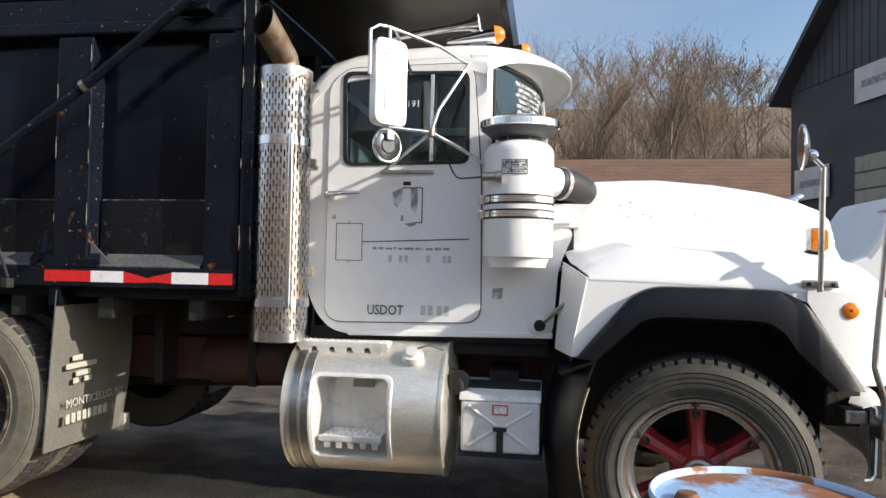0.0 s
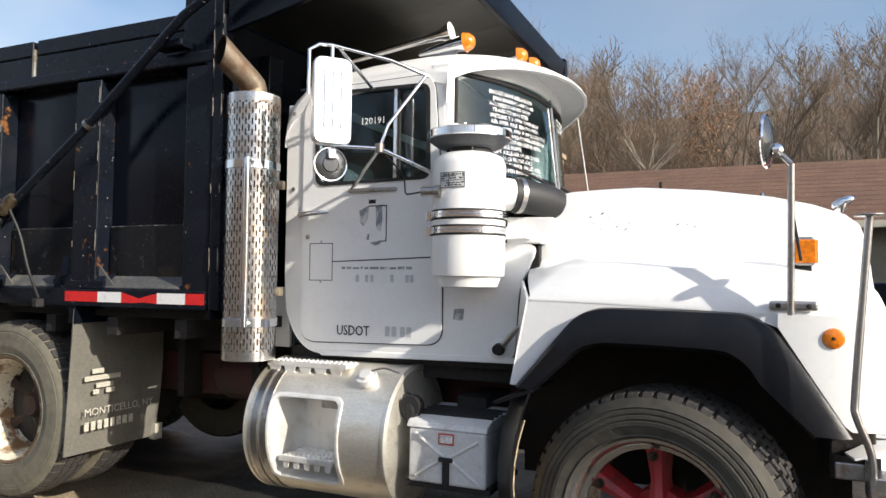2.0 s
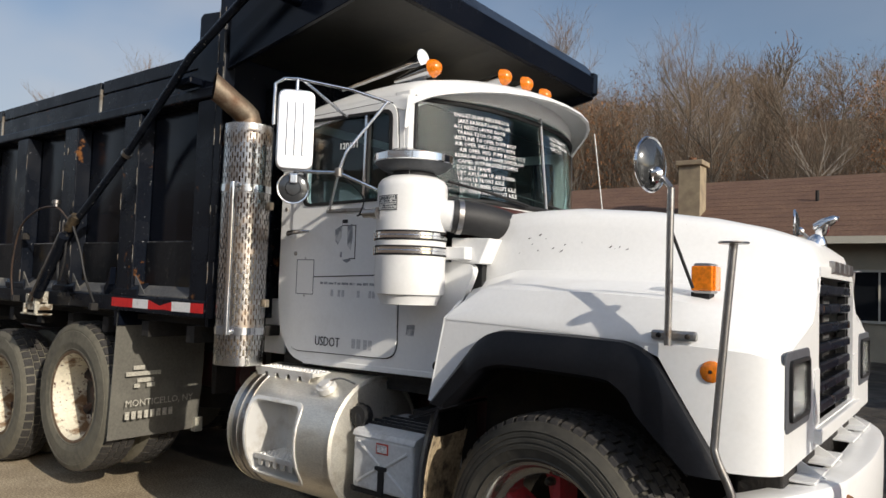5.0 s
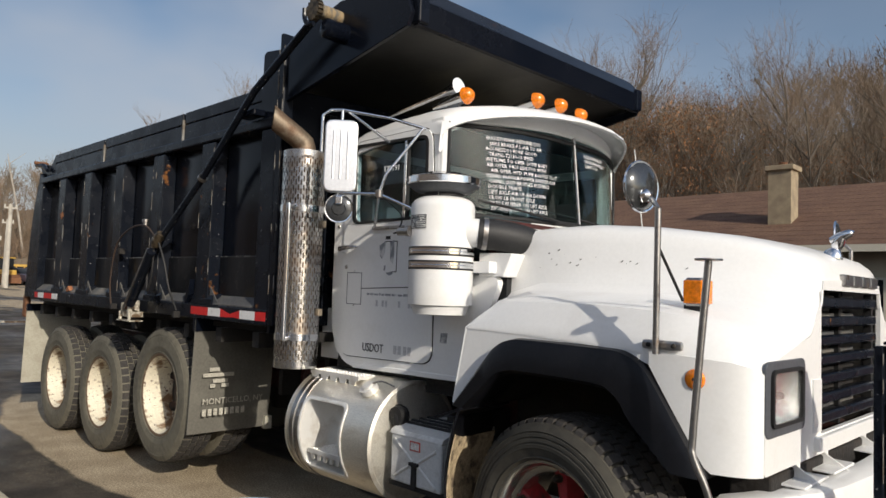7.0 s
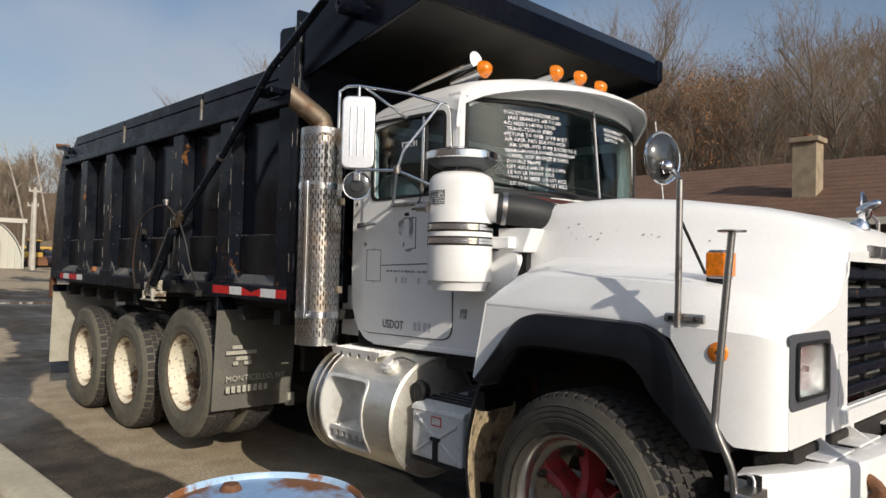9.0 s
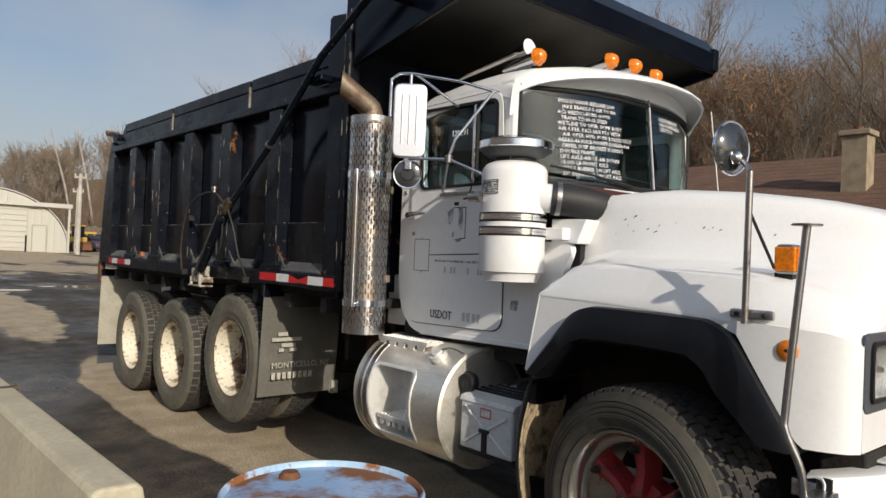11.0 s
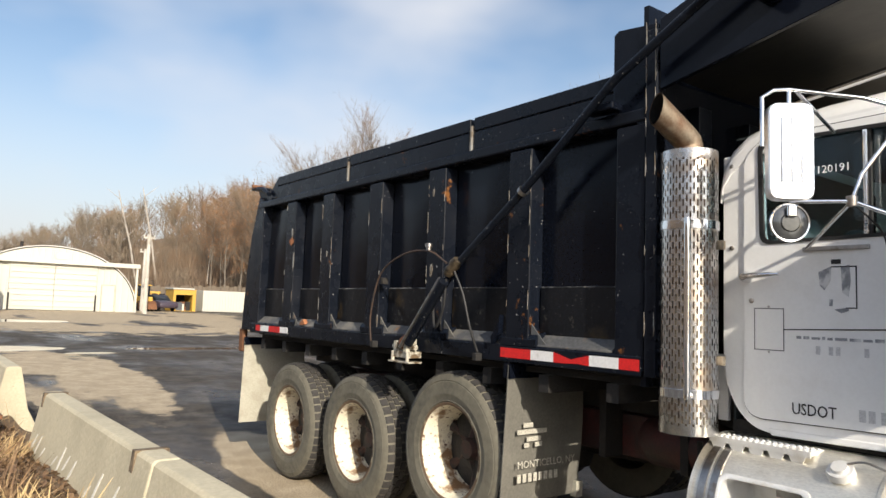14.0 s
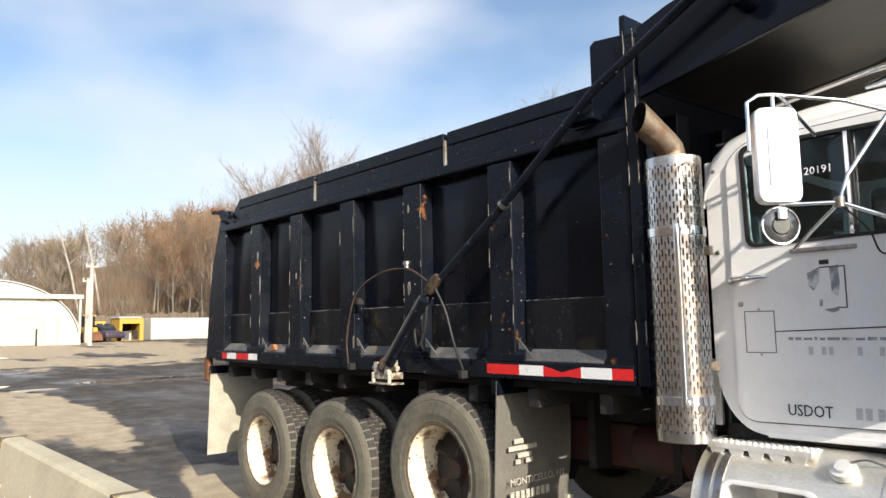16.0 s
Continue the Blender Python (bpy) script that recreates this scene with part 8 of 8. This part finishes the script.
fn = thing("board_fence", (-76, 28, ground_z(-76, 28)), "weathered board fence above the yard", "fence")
for k in range(40):
    y = 20 + k * 0.5
    z = ground_z(-78, y)
    part("fence_board", box(-78.05, -78, y, y + 0.46, z, z + 1.7 + 0.1 * math.sin(k * 2.1)), M_FENCE, fn)


def truck_far(x, y, yaw):
    z = ground_z(x, y)
    t = thing("orange_truck", (x, y, z), "orange truck with a white body parked by the hut", "truck")
    t.rotation_euler = (0, 0, yaw)
    M_OR = mat("orange_truck_paint", (0.6, 0.13, 0.03), 0.4, grain=0.08, coat=0.3)

    def p(n, b, m, bev=0.0):
        ob = new(n, finish(b, n, m, False, bev))
        ob.parent = t
        return ob
    p("hood", box(0.4, 1.7, -0.9, 0.9, 0.7, 1.55), M_OR, 0.12)
    p("cab", box(-1.0, 0.5, -1.0, 1.0, 0.7, 2.25), M_OR, 0.12)
    p("windscreen", box(0.49, 0.53, -0.85, 0.85, 1.6, 2.1), M_DARKWIN)
    p("cargo_body", box(-5.0, -1.05, -1.2, 1.2, 0.9, 3.2), M_HUT, 0.05)
    p("bumper", box(1.68, 1.85, -1.05, 1.05, 0.45, 0.75), M_HUT, 0.03)
    p("grille", box(1.69, 1.73, -0.5, 0.5, 0.85, 1.3), M_TRIM)
    for sx in (0.9, -3.5):
        for s in (-1, 1):
            p("wheel", lathe([(0, -0.13), (0.36, -0.13), (0.45, -0.09), (0.45, 0.09), (0.36, 0.13), (0, 0.13)], 16, Matrix.Translation((sx, s * 0.95, 0.45)) @ X90), M_RUBBER)


truck_far(-56.0, 4.2, 0.05)


def car(x, y, yaw, paint, name, label):
    z = ground_z(x, y)
    t = thing(name, (x, y, z), label, "car")
    t.rotation_euler = (0, 0, yaw)

    def p(n, b, m, bev=0.0):
        ob = new(n, finish(b, n, m, bool(bev), bev))
        ob.parent = t
        return ob
    p("body", prism([(-2.3, 0.3), (2.2, 0.3), (2.3, 0.5), (2.2, 0.85), (1.2, 1.0), (-1.9, 1.02), (-2.3, 0.95)], "y", -0.88, 0.88), paint, 0.09)
    p("cabin", prism([(-1.8, 1.0), (1.15, 0.98), (0.45, 1.45), (-0.2, 1.5), (-1.2, 1.48)], "y", -0.74, 0.74), M_DARKWIN, 0.06)
    p("roof", prism([(-1.15, 1.48), (0.42, 1.46), (0.35, 1.5), (-1.1, 1.52)], "y", -0.7, 0.7), paint, 0.02)
    for sx in (-1.4, 1.35):
        for s in (-1, 1):
            p("wheel", lathe([(0, -0.1), (0.26, -0.1), (0.33, -0.07), (0.33, 0.07), (0.26, 0.1), (0, 0.1)], 20, Matrix.Translation((sx, s * 0.8, 0.33)) @ X90), M_RUBBER)


M_BLUECAR = mat("dark_blue_car_paint", (0.02, 0.035, 0.07), 0.25, coat=0.5, grain=0.05)
M_DARKCAR = mat("dark_car_paint", (0.06, 0.045, 0.06), 0.4, coat=0.3, grain=0.08)
car(-69, 19.8, 0.2, M_DARKCAR, "parked_car", "dark dusty car parked by the hut")
car(3.2, 16.5, 0.3, M_BLUECAR, "parked_car", "dark blue car parked by the house")

# ---- weeds and scrap behind the barrier ----
M_STRAW = mat("dry_straw", (0.46, 0.33, 0.165), 0.85, grain=0.3, grain_scale=6, spots=(0.34, 0.19, 0.085), spot_scale=4)
M_SOIL = mat("brown_soil_and_litter", (0.1, 0.064, 0.037), 0.95, spots=(0.24, 0.15, 0.075), spot_scale=9, spot_lo=0.4, spot_hi=0.7, grain=0.4, grain_scale=20, bump=0.6, bump_scale=14)


def soil_z(x, y):
    """Height of the bank heaped against the barrier."""
    h = float(np.interp(x, (-13, -8, -5, -2.5, -0.5), (0.12, 0.26, 0.37, 0.5, 0.55)))
    return max(0.0, h * min(1, max(0, (y + 2.4) / 1.6)) + 0.06 * math.sin(x * 2.3 + y * 3.1) * math.sin(x * 0.9 - y * 4) - (0.0 if x < -0.8 else (x + 0.8) * 0.9))


def soil_point(u, v):
    """A point of the bank's sheet, with ragged outer edges that run out flat."""
    x = -0.35 - 12.7 * (1 - u) * (1 + 0.02 * math.sin(31 * v))
    y = 1.42 - v * (3.4 + 0.3 * math.sin(1.7 * x) + 0.22 * math.sin(4.3 * x + 1) + 0.1 * math.sin(9.1 * x))
    x += u ** 6 * (0.28 * math.sin(2.6 * y) + 0.14 * math.sin(6.3 * y + 2) - 0.1)
    edge = min(1, (1 - v) * 9) * min(1, (1 - u) * 30 + (0.4 if v < 0.05 else 0))
    return (x, y, soil_z(x, y) * edge + 0.004 + 0.008 * edge)


bm = grid([[soil_point(u, v) for u in np.linspace(0, 1, 90)] for v in np.linspace(0, 1, 34)])
tagged(new("soil_bank", finish(bm, "soil_bank", M_SOIL, True)), "brown soil bank with dead leaves behind the barrier", "soil", kind="structure")
wr = random.Random(9)


gv, gf, gm = [], [], []


def weed(x, y, n, h, kind):
    """One clump of bent dry blades, added to the grass mass."""
    for _ in range(n):
        a, r = wr.uniform(0, 6.3), abs(wr.gauss(0, 0.12))
        px, py = x + r * math.cos(a), y + r * math.sin(a)
        hh = h * wr.uniform(0.45, 1.1)
        lean = Vector((wr.gauss(0, 0.35), wr.gauss(0, 0.35), 1)).normalized()
        w = wr.uniform(0.003, 0.008)
        sx, sy = w * math.cos(a + 1.5), w * math.sin(a + 1.5)
        pts = [Vector((px, py, soil_z(px, py) - 0.04)) + lean * hh * t + Vector((lean.x, lean.y, -0.35)) * hh * t * t * 0.5 for t in (0, 0.4, 0.75, 1)]
        k = len(gv)
        for p, q in zip(pts, (1, 0.9, 0.6, 0.1)):
            gv.extend(((p.x - sx * q, p.y - sy * q, p.z), (p.x + sx * q, p.y + sy * q, p.z)))
        gf.extend((k + 2 * i, k + 2 * i + 1, k + 2 * i + 3, k + 2 * i + 2) for i in range(3))
        gm.extend([kind] * 3)


for _ in range(105):
    weed(wr.uniform(-8.5, -0.6), wr.uniform(-0.1, 1.12), 52, wr.uniform(0.12, 0.42), 0 if wr.random() < 0.42 else 1)
for _ in range(14):
    weed(wr.uniform(-5.5, -1.2), wr.uniform(0.55, 1.1), 16, wr.uniform(0.25, 0.45), 0)
for _ in range(60):
    weed(wr.uniform(-8.5, -0.6), wr.uniform(0.0, 1.2), 30, wr.uniform(0.08, 0.2), 2)
# dead leaves lying on the bank
for _ in range(16000):
    px, py = wr.uniform(-9, -0.4), wr.uniform(-1.0, 1.28)
    pz = soil_z(px, py) + wr.uniform(0.01, 0.06)
    u = Vector((wr.gauss(0, 1), wr.gauss(0, 1), wr.gauss(0, 0.6))).normalized() * wr.uniform(0.01, 0.03)
    w = u.orthogonal().normalized() * u.length * wr.uniform(0.4, 0.8)
    c = Vector((px, py, pz))
    k = len(gv)
    gv.extend(tuple(p) for p in (c - u, c + w, c + u, c - w))
    gf.append((k, k + 1, k + 2, k + 3))
    gm.append(1 if wr.random() < 0.5 else 2)
me = bpy.data.meshes.new("dry_grass")
me.from_pydata([tuple(p) for p in gv], [], gf)
M_DRYLEAF = mat("dry_brown_leaves", (0.3, 0.19, 0.1), 0.9, spots=(0.12, 0.07, 0.04), spot_scale=3, spot_lo=0.4, spot_hi=0.6, grain=0.3, grain_scale=9)
for m in (M_STRAW, M_DRYLEAF, M_SOIL):
    me.materials.append(m)
me.polygons.foreach_set("material_index", gm)
tagged(new("dry_grass", me), "dry straw-coloured grass and dead leaves beside the barrier", "grass", kind="stuff")
sb = thing("scrap_beam", (-7.4, 0.7, 0.2), "rusty steel beam lying behind the barrier", "steel beam")
bm = box(-9.2, -6.35, 0.93, 1.12, 0.56, 0.59)
box(-9.2, -6.35, 0.93, 1.12, 0.40, 0.43, bm), box(-9.2, -6.35, 1.01, 1.035, 0.42, 0.57, bm)
part("beam", bm, M_RUST, sb)
for x in (-9.0, -6.6):
    part("beam_block", box(x, x + 0.25, 0.9, 1.14, 0.0, 0.4), M_UNDER, sb)
for k in range(24):
    x = -5.9 + k * 0.2 + 0.03 * math.sin(k * 5.1)
    if -3.15 < x < -2.9 or k % 5 == 3:
        continue
    ob = b1 if x < -3.0 else b2
    zs = soil_z(x, 1.2) + 0.02 + 0.015 * math.sin(k * 3.3)
    face = lambda z: -(0.17 - 0.2 * (z - 0.33)) - 0.004
    hgt = 0.14 + 0.05 * math.sin(k * 2.7)
    lx = x - ob.location.x
    o = new("paint_scrape", finish(thicken(grid([[(lx, face(zs), zs), (lx + 0.05, face(zs + 0.02), zs + 0.02)], [(lx + 0.05, face(zs + hgt * 0.5), zs + hgt * 0.5), (lx + 0.1, face(zs + hgt * 0.6), zs + hgt * 0.6)], [(lx + 0.12, face(zs + hgt), zs + hgt), (lx + 0.14, face(zs + hgt), zs + hgt)]]), 0.003), "paint_scrape", M_PALE))
    o.parent = ob


# ---- white and red truck standing behind ----
vt = thing("parked_van", (4.6, 8.0, 0), "white van with red lower panels parked behind the truck", "van")
part("body", prism([(2.75, 0.55), (7.2, 0.55), (7.2, 2.3), (4.2, 2.3), (3.35, 2.22), (2.95, 1.62), (2.7, 1.5)], "y", 7.2, 8.9), M_WHITE, vt, bevel=0.06)
part("lower_panel", box(2.7, 7.21, 7.185, 7.2, 0.6, 1.3), M_TAPERED, vt, "red lower panel")
part("side_window", prism([(3.3, 1.55), (4.3, 1.55), (4.3, 2.08), (3.6, 2.08)], "y", 7.18, 7.2), M_DARKWIN, vt)
for x in (3.5, 6.3):
    part("wheel", lathe([(0, -0.12), (0.28, -0.12), (0.36, -0.08), (0.36, 0.08), (0.28, 0.12), (0, 0.12)], 20, Matrix.Translation((x, 7.32, 0.36)) @ X90), M_RUBBER, vt, smooth=True)
    part("wheel", lathe([(0, -0.12), (0.28, -0.12), (0.36, -0.08), (0.36, 0.08), (0.28, 0.12), (0, 0.12)], 20, Matrix.Translation((x, 8.75, 0.36)) @ X90), M_RUBBER, vt, smooth=True)

# ---- black steel gate post ahead of the bumper ----
gp = thing("gate_post", (1.79, 3.75, 0), "chipped black steel gate post ahead of the truck", "post")
part("post_shaft", box(1.762, 1.792, 3.72, 3.78, 0, 1.425), M_BLACKRIB, gp, bevel=0.004)
part("post_angle", box(1.795, 1.815, 3.735, 3.775, 0, 1.22), M_BLACKRIB, gp, bevel=0.003)
plate_ = part("post_plate", box(1.793, 2.25, 3.755, 3.773, 1.2, 1.43), M_BLACKRIB, gp, "black sheet plate welded to the post", bevel=0.003)
part("plate_edge", box(1.793, 2.25, 3.72, 3.78, 1.431, 1.442), M_BLACK, plate_, bevel=0.002)
for z0, z1 in ((0.5, 0.72), (0.78, 0.83), (0.95, 1.12), (1.26, 1.31), (1.36, 1.4)):
    part("chipped_edge", box(1.7925, 1.7945, 3.715, 3.7195, z0, z1), M_SCUFF, gp)
